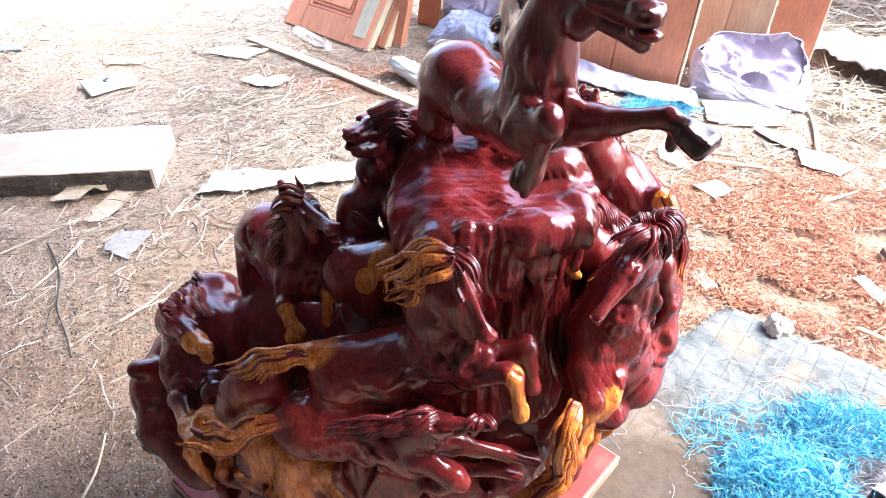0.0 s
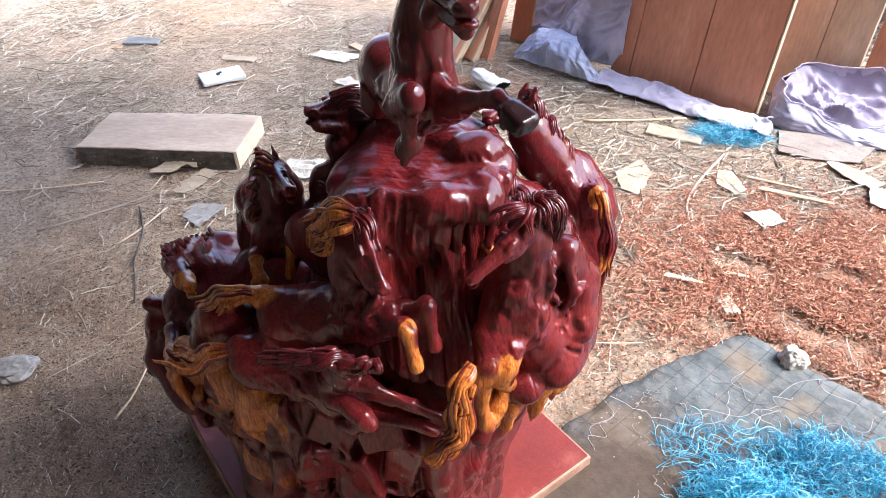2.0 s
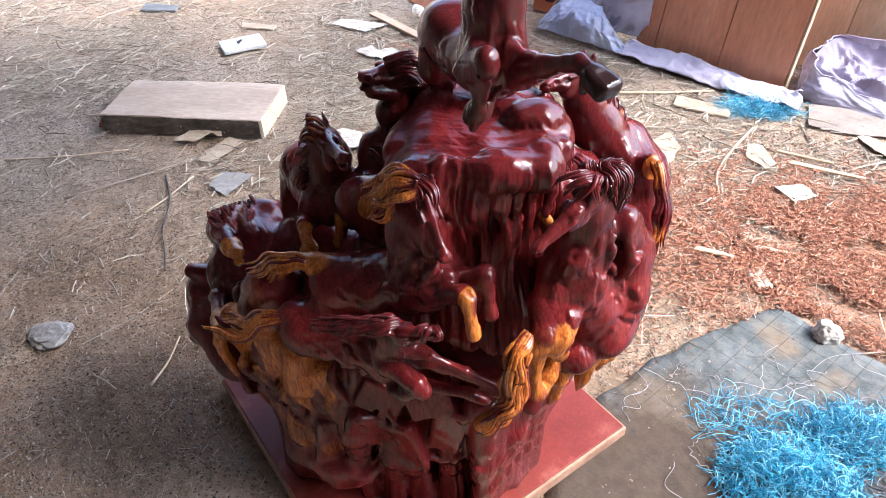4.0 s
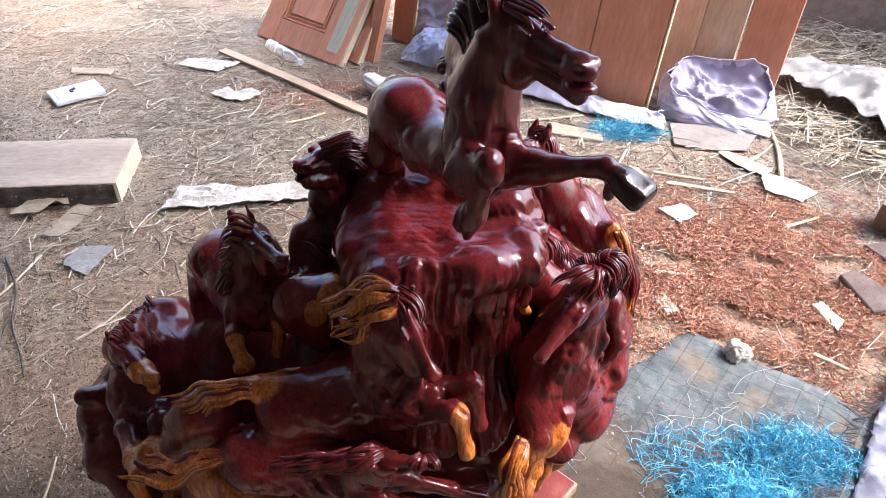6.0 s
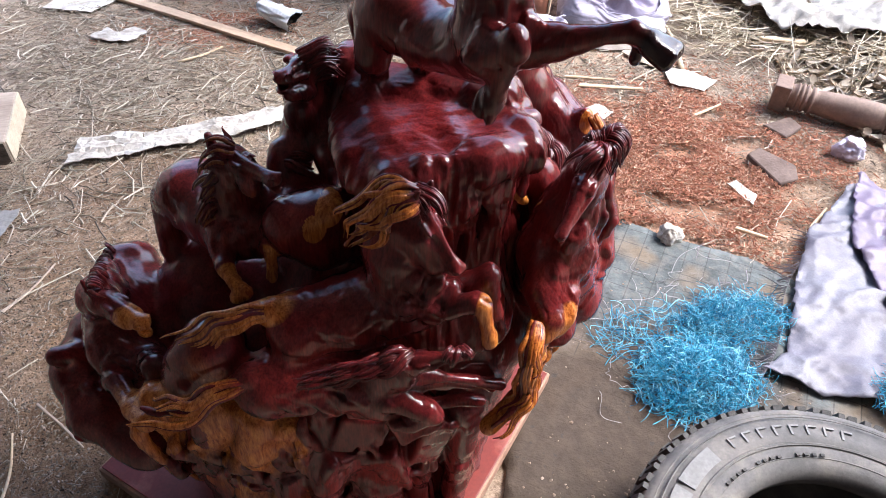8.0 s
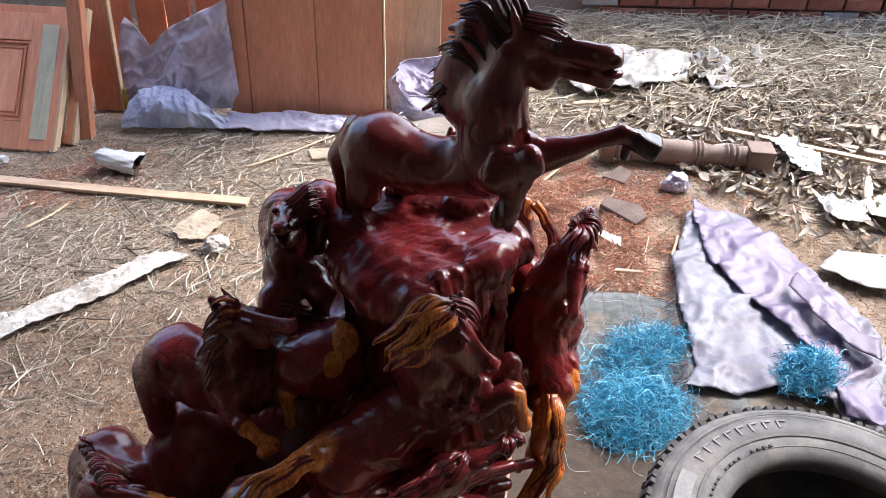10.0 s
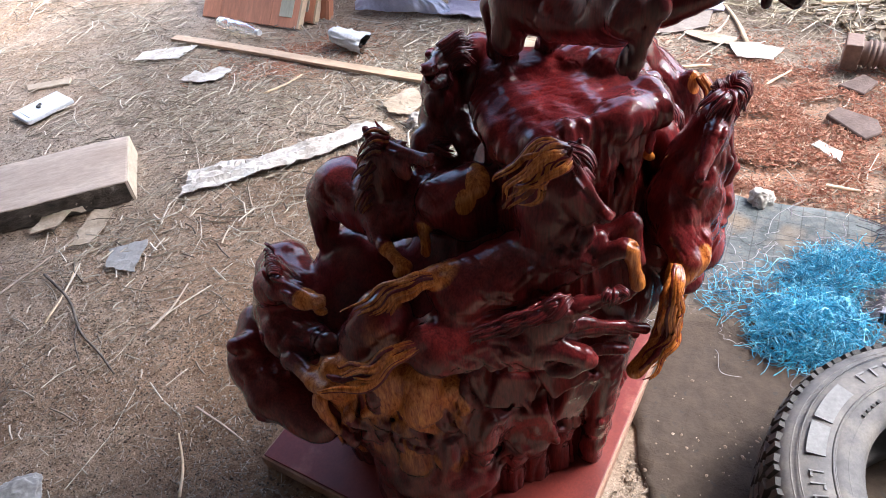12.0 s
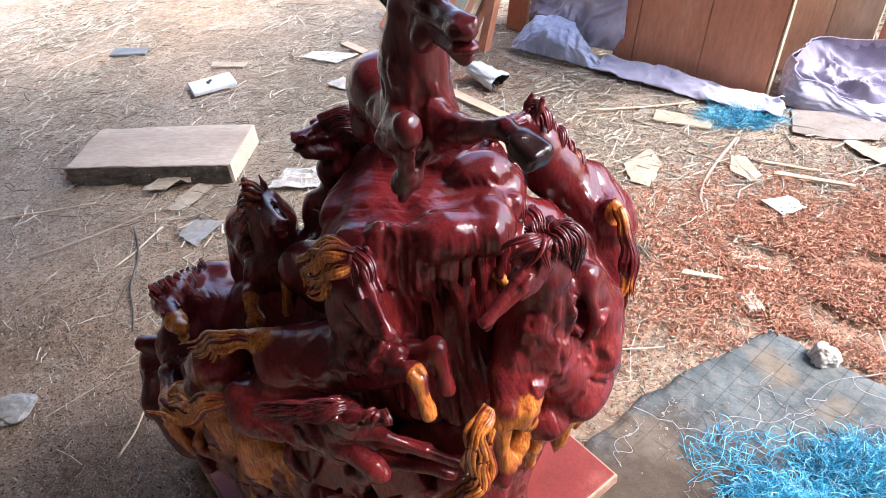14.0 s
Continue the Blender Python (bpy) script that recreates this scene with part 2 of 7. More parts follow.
M_SACK = surface("lavender_woven_sack", [(0.25, (0.37, 0.325, 0.43)), (0.5, (0.51, 0.475, 0.59)), (0.75, (0.63, 0.61, 0.70))], 5, 0.5, 260, 0.25, 0.0015)
M_SACKLINE = surface("shaded_mauve_sack_lining", [(0.25, (0.24, 0.20, 0.29)), (0.5, (0.34, 0.30, 0.41)), (0.8, (0.47, 0.44, 0.54))], 6, 0.5, 260, 0.25, 0.0015)
M_SACKIN = surface("purple_woven_sack", [(0.25, (0.088, 0.058, 0.108)), (0.5, (0.130, 0.098, 0.158)), (0.8, (0.18, 0.148, 0.212))], 5, 0.5, 260, 0.25, 0.0015)
M_CLOTH = surface("soiled_lavender_cloth", [(0.25, (0.075, 0.062, 0.086)), (0.45, (0.130, 0.122, 0.155)), (0.65, (0.21, 0.207, 0.24))], 7, 0.55, 200, 0.3, 0.0025)
M_BORDER = surface("dark_purple_weave", [(0.25, (0.055, 0.032, 0.065)), (0.5, (0.085, 0.055, 0.10)), (0.8, (0.12, 0.085, 0.14))], 6, 0.5, 260, 0.25, 0.0015)
M_WSACK = surface("dirty_white_sack", [(0.25, (0.19, 0.163, 0.132)), (0.5, (0.30, 0.281, 0.252)), (0.75, (0.40, 0.384, 0.362))], 6, 0.6, 220, 0.3, 0.002)
M_BLUESHEET = surface("pale_blue_sack", [(0.25, (0.30, 0.34, 0.55)), (0.5, (0.46, 0.51, 0.70)), (0.75, (0.66, 0.70, 0.82))], 5, 0.45, 200, 0.2, 0.0015)
M_YELLOW = surface("yellow_rag", [(0.3, (0.42, 0.32, 0.05)), (0.7, (0.62, 0.52, 0.12))], 9, 0.7, 150, 0.3, 0.002)


def tarp():
    m, N, L, P = nodes_of("grey_mottled_sheet")
    big = noise_tex(N, L, 5, 6, 0.65, dist=0.5)
    mid = noise_tex(N, L, 30, 5, 0.7)
    patch = noise_tex(N, L, 3.1, 3, 0.5)
    col = ramp(N, L, big, [(0.3, (0.062, 0.069, 0.069)), (0.5, (0.112, 0.124, 0.122)), (0.72, (0.195, 0.212, 0.210))])
    col = mixc(N, L, ramp(N, L, patch, [(0.54, (0, 0, 0)), (0.60, (1, 1, 1))]), col, (0.185, 0.145, 0.105))
    col = mixc(N, L, 0.7, col, ramp(N, L, mid, [(0.3, (0.6, 0.6, 0.6)), (0.7, (1.25, 1.25, 1.25))]), "MULTIPLY")
    # stitched squares
    c = N.new("ShaderNodeTexCoord")
    q = N.new("ShaderNodeTexBrick")
    q.offset = 0.0
    turn = N.new("ShaderNodeMapping")
    turn.inputs["Rotation"].default_value = (0, 0, radians(38))
    L.new(c.outputs["Object"], turn.inputs[0])
    L.new(turn.outputs[0], q.inputs["Vector"])
    for k, v in (("Scale", 1.0), ("Mortar Size", 0.0022), ("Mortar Smooth", 0.6), ("Brick Width", 0.062), ("Row Height", 0.062)):
        q.inputs[k].default_value = v
    col = mixc(N, L, ramp(N, L, q.outputs["Fac"], [(0.0, (0, 0, 0)), (1.0, (0.60, 0.60, 0.60))]), col, (0.045, 0.045, 0.043))
    col = mixc(N, L, ramp(N, L, mid, [(0.5, (0, 0, 0)), (0.62, (0.55, 0.55, 0.55))]), col, (0.16, 0.145, 0.13))
    # trodden mud on the end near the carving
    mud = N.new("ShaderNodeVectorMath")
    mud.operation = "DISTANCE"
    L.new(c.outputs["Object"], mud.inputs[0])
    mud.inputs[1].default_value = (-0.38, -0.40, 0.0)
    rag = N.new("ShaderNodeMath")
    rag.operation = "MULTIPLY_ADD"
    L.new(big, rag.inputs[0])
    rag.inputs[1].default_value = 0.5
    L.new(mud.outputs["Value"], rag.inputs[2])
    col = mixc(N, L, ramp(N, L, rag.outputs[0], [(0.82, (0.95, 0.95, 0.95)), (1.10, (0, 0, 0))]), col, mixc(N, L, mid, (0.034, 0.024, 0.017), (0.100, 0.072, 0.052)))
    spots = noise_tex(N, L, 46, 2, 0.4)
    col = mixc(N, L, ramp(N, L, spots, [(0.68, (0, 0, 0)), (0.74, (0.7, 0.7, 0.7))]), col, (0.05, 0.045, 0.04))
    L.new(col, P.inputs["Base Color"])
    P.inputs["Roughness"].default_value = 0.75
    P.inputs["Specular IOR Level"].default_value = 0.12
    n1 = bump(N, L, P, big, 0.3, 0.01)
    n1 = bump(N, L, P, mid, 0.7, 0.006, n1)
    inv = ramp(N, L, q.outputs["Fac"], [(0.0, (1, 1, 1)), (1.0, (0, 0, 0))])
    bump(N, L, P, inv, 0.14, 0.003, n1)
    return m


M_TARP = tarp()
M_TYRE = surface("dusty_tyre_rubber", [(0.3, (0.060, 0.057, 0.056)), (0.5, (0.115, 0.108, 0.104)), (0.7, (0.20, 0.178, 0.155))], 11, 0.75, 140, 0.2, 0.002)
M_TREAD = surface("black_tread_rubber", [(0.3, (0.03, 0.029, 0.028)), (0.7, (0.09, 0.083, 0.075))], 18, 0.8, 140, 0.2, 0.002)
M_LETTER = surface("pale_moulded_lettering", [(0.3, (0.15, 0.147, 0.143)), (0.7, (0.23, 0.225, 0.218))], 30, 0.7, 140, 0.1, 0.001)
M_TURNED = surface("primed_turned_wood", [(0.3, (0.16, 0.105, 0.080)), (0.6, (0.23, 0.155, 0.12)), (0.85, (0.32, 0.23, 0.185))], 9, 0.75, 90, 0.2, 0.002)
M_STONE = surface("grey_stone_chip", [(0.3, (0.085, 0.056, 0.045)), (0.7, (0.16, 0.112, 0.092))], 12, 0.9, 90, 0.4, 0.004)
M_SLATE = surface("dark_slate_piece", [(0.3, (0.10, 0.105, 0.11)), (0.7, (0.19, 0.195, 0.2))], 12, 0.8, 90, 0.3, 0.003)
M_BRICK = surface("red_brick", [(0.3, (0.24, 0.085, 0.055)), (0.6, (0.34, 0.13, 0.085)), (0.85, (0.42, 0.2, 0.14))], 16, 0.9, 120, 0.4, 0.003, vary=0.25)
M_BLOCK = surface("grey_brick", [(0.3, (0.30, 0.29, 0.28)), (0.7, (0.46, 0.45, 0.43))], 16, 0.9, 120, 0.4, 0.003, vary=0.15)
M_MORTAR = surface("mortar", [(0.3, (0.24, 0.215, 0.19)), (0.7, (0.36, 0.33, 0.30))], 20, 0.95, 120, 0.4, 0.003)
# for the unseen light blockers; tones set by the light they bounce
M_PLASTER = surface("unseen_wall_plaster", [(0.3, (0.12, 0.115, 0.11)), (0.7, (0.20, 0.195, 0.185))], 2, 0.95, 60, 0.3, 0.004)
M_TIN = surface("unseen_roof_sheet", [(0.3, (0.20, 0.205, 0.22)), (0.7, (0.31, 0.315, 0.33))], 3, 0.5, 60, 0.1, 0.003)


# ---- helpers for meshes ----
def mesh_from(name, verts, faces, smooth=False):
    me = bpy.data.meshes.new(name)
    me.from_pydata([tuple(v) for v in verts], [], [tuple(f) for f in faces])
    me.update()
    if smooth:
        me.polygons.foreach_set("use_smooth", [True] * len(me.polygons))
    return me


def raw(name, verts, faces, material, parent=None, label="", smooth=False):
    me = mesh_from(name, verts, faces, smooth)
    me.materials.append(material)
    ob = new(name, me)
    if parent:
        ob.parent = parent
    if label:
        ob["label"] = label
    return ob


def part(name, bm, material, parent=None, label="", smooth=False):
    me = bpy.data.meshes.new(name)
    bm.to_mesh(me)
    bm.free()
    if smooth:
        me.polygons.foreach_set("use_smooth", [True] * len(me.polygons))
    me.materials.append(material)
    ob = new(name, me)
    if parent:
        ob.parent = parent
    if label:
        ob["label"] = label
    return ob


def box_bm(sx, sy, sz, bevel=0.0, m=None, segments=2):
    bm = bmesh.new()
    bmesh.ops.create_cube(bm, size=1, matrix=Matrix.Diagonal((sx, sy, sz, 1)))
    if bevel:
        bmesh.ops.bevel(bm, geom=bm.edges[:], offset=bevel, segments=segments, affect="EDGES", profile=0.6)
    if m:
        bmesh.ops.transform(bm, matrix=m, verts=bm.verts)
    return bm


def empty(name, m, label, category, group="", kind=""):
    ob = new(name)
    ob.matrix_world = m
    ob.empty_display_size = 0.05
    return tagged(ob, label, category, group, kind)


def spline(points, n):
    """Points along a smooth curve through the given ones."""
    P = np.array(points, float)
    P = np.vstack([2 * P[0] - P[1], P, 2 * P[-1] - P[-2]])
    out = []
    k = len(P) - 3
    for u in np.linspace(0, k - 1e-6, n):
        i = int(u)
        t = u - i
        a, b, c, d = P[i:i + 4]
        out.append(0.5 * (2 * b + (c - a) * t + (2 * a - 5 * b + 4 * c - d) * t * t + (3 * b - a - 3 * c + d) * t ** 3))
    return np.array(out)


def tube(path, radii, sides=6, flat=1.0):
    """Vertices and faces of a closed tube along a path."""
    path = np.asarray(path, float)
    n = len(path)
    tang = np.gradient(path, axis=0)
    tang /= np.linalg.norm(tang, axis=1)[:, None] + 1e-9
    up = np.array([0.13, 0.21, 0.97])
    side = np.cross(tang, up)
    side /= np.linalg.norm(side, axis=1)[:, None] + 1e-9
    nor = np.cross(side, tang)
    ang = np.linspace(0, 2 * np.pi, sides, endpoint=False)
    radii = np.asarray(radii, float)
    ring = np.cos(ang)[None, :, None] * side[:, None, :] + flat * np.sin(ang)[None, :, None] * nor[:, None, :]
    V = (path[:, None, :] + ring * radii[:, None, None]).reshape(-1, 3)
    F = []
    for i in range(n - 1):
        for j in range(sides):
            a, b = i * sides + j, i * sides + (j + 1) % sides
            F.append((a, b, b + sides, a + sides))
    F.append(tuple(range(sides))[::-1])
    F.append(tuple((n - 1) * sides + j for j in range(sides)))
    return V, F


def gather(pieces):
    V, F, o = [], [], 0
    for v, f in pieces:
        V.append(np.asarray(v))
        F += [tuple(i + o for i in q) for q in f]
        o += len(v)
    return np.vstack(V), F


# ---- ground ----
def ground_height(x, y):
    h = 0.012 * noise.noise(Vector((x * 0.9, y * 0.9, 3.1))) + 0.007 * noise.noise(Vector((x * 3.3, y * 3.3, 7.7)))
    near = max(0.0, 1.0 - math.hypot(x, y - 1.2) / 1.1)
    return h * (1 - near) - 0.004


def axis_steps(lo, hi, step, far):
    inner = np.arange(lo, hi + step / 2, step)
    outer = np.array([0.4, 1.0, 2.2, 5.0, 12.0, 30.0, 80.0, far])
    return np.concatenate([lo - outer[::-1], inner, hi + outer])


def build_ground():
    X, Y = axis_steps(-4.0, 5.2, 0.045, 400.0), axis_steps(-2.5, 6.5, 0.045, 400.0)
    V = []
    for y in Y:
        for x in X:
            inside = -4.2 < x < 5.4 and -2.7 < y < 6.7
            V.append((x, y, ground_height(x, y) if inside else -0.004))
    w = len(X)
    F = [(j * w + i, j * w + i + 1, (j + 1) * w + i + 1, (j + 1) * w + i) for j in range(len(Y) - 1) for i in range(w - 1)]
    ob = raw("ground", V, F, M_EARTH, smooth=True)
    tagged(ob, "packed earth workshop floor littered with straw and dust", "ground", kind="structure")


build_ground()

# ---- the carving: a field of blended round forms, meshed into one skin ----
H = 0.0027
LO = np.array([-0.565, 0.790, 0.020])
HI = np.array([0.525, 1.560, 1.300])
DIM = np.ceil((HI - LO) / H).astype(int) + 1
FIELD = np.full(DIM, 1.0, np.float32)
SAP = np.zeros(DIM, np.float32)
AX = [(LO[i] + H * np.arange(DIM[i])).astype(np.float32) for i in range(3)]


def window(lo, hi):
    a = np.clip(np.floor((np.asarray(lo) - LO) / H).astype(int), 0, DIM - 1)
    b = np.clip(np.ceil((np.asarray(hi) - LO) / H).astype(int) + 1, 1, DIM)
    return tuple(slice(i, max(i + 1, j)) for i, j in zip(a, b))


def points_in(w):
    return (AX[0][w[0]][:, None, None], AX[1][w[1]][None, :, None], AX[2][w[2]][None, None, :])


def blend(w, d, k, sap):
    f, s = FIELD[w], SAP[w]
    h = np.clip(0.5 + 0.5 * (f - d) / k, 0, 1)
    FIELD[w] = f * (1 - h) + d * h - k * h * (1 - h)
    SAP[w] = s * (1 - h) + sap * h


def limb(points, k=0.014, sap=0.0, cut=False):
    """A chain of tapering round segments; each point is x, y, z, radius, and if it differs a sapwood share."""
    for p, q in zip(points[:-1], points[1:]):
        a, b, ra, rb = np.array(p[:3]), np.array(q[:3]), p[3], q[3]
        sa, sb = (p[4] if len(p) > 4 else sap), (q[4] if len(q) > 4 else sap)
        m = max(ra, rb) + k + 3 * H
        w = window(np.minimum(a, b) - m, np.maximum(a, b) + m)
        x, y, z = points_in(w)
        ab = b - a
        t = np.clip(((x - a[0]) * ab[0] + (y - a[1]) * ab[1] + (z - a[2]) * ab[2]) / (ab @ ab + 1e-9), 0, 1)
        d = np.sqrt((x - a[0] - t * ab[0]) ** 2 + (y - a[1] - t * ab[1]) ** 2 + (z - a[2] - t * ab[2]) ** 2) - (ra + (rb - ra) * t)
        if cut:
            d = d.astype(np.float32)
            f = FIELD[w]
            h = np.clip(0.5 - 0.5 * (f + d) / k, 0, 1)
            FIELD[w] = f * (1 - h) - d * h + k * h * (1 - h)
        else:
            blend(w, d.astype(np.float32), k, (sa + (sb - sa) * t).astype(np.float32))


def lump(c, r, turn=(0, 0, 0), k=0.014, sap=0.0, cut=False):
    """An ellipsoid added to the field, or cut out of it."""
    c, r = np.array(c, float), np.array(r, float)
    R = np.array(turn, float) if np.ndim(turn) == 2 else np.array(Euler([radians(v) for v in turn]).to_matrix()).T
    m = r.max() + k + 3 * H
    w = window(c - m, c + m)
    x, y, z = points_in(w)
    x, y, z = x - c[0], y - c[1], z - c[2]
    u = [R[i, 0] * x + R[i, 1] * y + R[i, 2] * z for i in range(3)]
    k0 = np.sqrt(sum((u[i] / r[i]) ** 2 for i in range(3)))
    k1 = np.sqrt(sum((u[i] / r[i] ** 2) ** 2 for i in range(3))) + 1e-6
    d = (k0 * (k0 - 1) / k1).astype(np.float32)
    if cut:
        f = FIELD[w]
        h = np.clip(0.5 - 0.5 * (f + d) / k, 0, 1)
        FIELD[w] = f * (1 - h) - d * h + k * h * (1 - h)
    else:
        blend(w, d, k, sap)


def slab(c, half, turn=(0, 0, 0), edge=0.02, k=0.014, sap=0.0):
    """A block with rounded edges added to the field."""
    c, b = np.array(c, float), np.array(half, float) - edge
    R = np.array(Euler([radians(v) for v in turn]).to_matrix()).T
    m = np.linalg.norm(half) + k + 3 * H
    w = window(c - m, c + m)
    x, y, z = points_in(w)
    x, y, z = x - c[0], y - c[1], z - c[2]
    q = [np.abs(R[i, 0] * x + R[i, 1] * y + R[i, 2] * z) - b[i] for i in range(3)]
    d = np.sqrt(sum(np.maximum(v, 0) ** 2 for v in q)) + np.minimum(np.maximum(np.maximum(q[0], q[1]), q[2]), 0) - edge
    blend(w, d.astype(np.float32), k, sap)


def flute(lo, hi, axis, waves, depth, wander):
    """Cuts wandering upright flutes into all that stands in a box, round an upright axis."""
    w = window(lo, hi)
    x, y, z = points_in(w)
    a = np.arctan2(y - axis[1], x - axis[0])
    s = np.sin(waves * a + wander * 1.2 * np.sin(8 * z + 3 * a) + wander * 0.45 * np.sin(21 * z + 9 * a) + 1.3 * np.sin(5 * a) + 0.7 * np.sin(13 * a + 5 * z))
    size = 0.65 + 0.35 * np.sin(7 * a + 9 * z) + 0.25 * np.sin(17 * a - 13 * z)
    fade = np.clip((hi[2] - z) / 0.04, 0, 1) * np.clip((z - lo[2]) / 0.05 + 0.2, 0, 1)
    FIELD[w] += (depth * size * (np.sqrt(np.abs(s)) - 0.62) * -1.0 * fade).astype(np.float32) * (np.abs(FIELD[w]) < 0.05)


def relief(V, N):
    """Knife marks, muscle and grain pressed into the skin; V: vertices, N: their normals."""
    rnd = np.random.RandomState(3)
    out = np.zeros(len(V))
    for wave, depth, n in ((0.090, 0.0009, 5), (0.042, 0.00026, 5), (0.016, 0.00006, 6)):
        for _ in range(n):
            d = rnd.normal(size=3)
            d *= 2 * np.pi / wave / np.linalg.norm(d) * rnd.uniform(0.7, 1.3)
            e = rnd.normal(size=3) * 22
            p, q = rnd.uniform(0, 6.28, 2)
            out += depth * np.sin(V @ d + q + 1.5 * np.sin(V @ e + p))
    # long knife grooves that run down the forms, in patches
    patch = np.sin(V @ np.array([19.0, 13.0, 11.0]) + 1.3 * np.sin(V @ np.array([-8.0, 21.0, 15.0])))
    run = np.abs(np.sin(V @ np.array([170.0, 120.0, 14.0]) + 2.2 * np.sin(V @ np.array([17.0, -9.0, 38.0])) + 1.1 * np.sin(V @ np.array([40.0, 50.0, 60.0]))))
    out -= 0.0017 * np.clip(0.22 - run, 0, 1) / 0.22 * np.clip(patch * 2 - 0.5, 0, 1)
    # flat weathered grain on the top of the rock
    top = np.clip((V[:, 2] - 0.868) / 0.01, 0, 1) * np.clip((0.945 - V[:, 2]) / 0.01, 0, 1) * (V[:, 0] > 0.0) * (V[:, 0] < 0.29) * (V[:, 1] > 1.0) * (V[:, 1] < 1.25) * np.clip(N[:, 2] * 2 - 0.6, 0, 1)
    g = np.sin(V @ np.array([60.0, 420.0, 90.0]) + 2.6 * np.sin(V @ np.array([63.0, 20.0, 0.0])) + 2.0 * np.sin(V @ np.array([-21.0, 60.0, 0.0]))) + 0.7 * np.sin(V @ np.array([95.0, 800.0, 0.0]) + 2.0 * np.sin(V @ np.array([50.0, 90.0, 0.0])))
    out += top * 0.0010 * np.sin(V @ np.array([46.0, 70.0, 20.0]) + 1.8 * np.sin(V @ np.array([-40.0, 33.0, 0.0])))
    out += top * 0.00022 * g * np.clip(0.5 + patch, 0, 1.3)
    # ragged running folds down the face of the rock
    rock = np.clip((V[:, 0] - 0.02) / 0.03, 0, 1) * np.clip((0.315 - V[:, 0]) / 0.03, 0, 1) * np.clip((V[:, 1] - 0.955) / 0.02, 0, 1) * np.clip((1.24 - V[:, 1]) / 0.03, 0, 1) * np.clip((V[:, 2] - 0.60) / 0.05, 0, 1) * np.clip((0.965 - V[:, 2]) / 0.02, 0, 1)
    a = np.arctan2(V[:, 1] - 1.20, V[:, 0] - 0.165)
    z = V[:, 2]
    steep = np.clip(1.25 - N[:, 2] * 1.6, 0, 1)
    r1 = np.abs(np.sin(19 * a + 1.4 * np.sin(11 * z + 4 * a) + 0.8 * np.sin(31 * z + 7 * a)))
    r2 = np.abs(np.sin(43 * a + 1.2 * np.sin(17 * z + 9 * a) + 0.9 * np.sin(47 * z)))
    r3 = np.abs(np.sin(95 * a + 1.5 * np.sin(26 * z + 15 * a)))
    out += rock * steep * (0.0052 * (0.5 - r1) * (0.6 + 0.4 * np.sin(6 * a + 14 * z)) + 0.0026 * (0.5 - r2) + 0.0010 * (0.5 - r3))
    w1 = np.abs(np.sin(V @ np.array([31.0, 88.0, 20.0]) + 1.8 * np.sin(V @ np.array([40.0, -25.0, 10.0]))))
    out += rock * (1 - steep) * (0.0011 * (0.5 - w1))
    return V + N * out[:, None]


STRANDS = []      # tubes of hair: vertices, faces, sapwood share with groove shade worked in


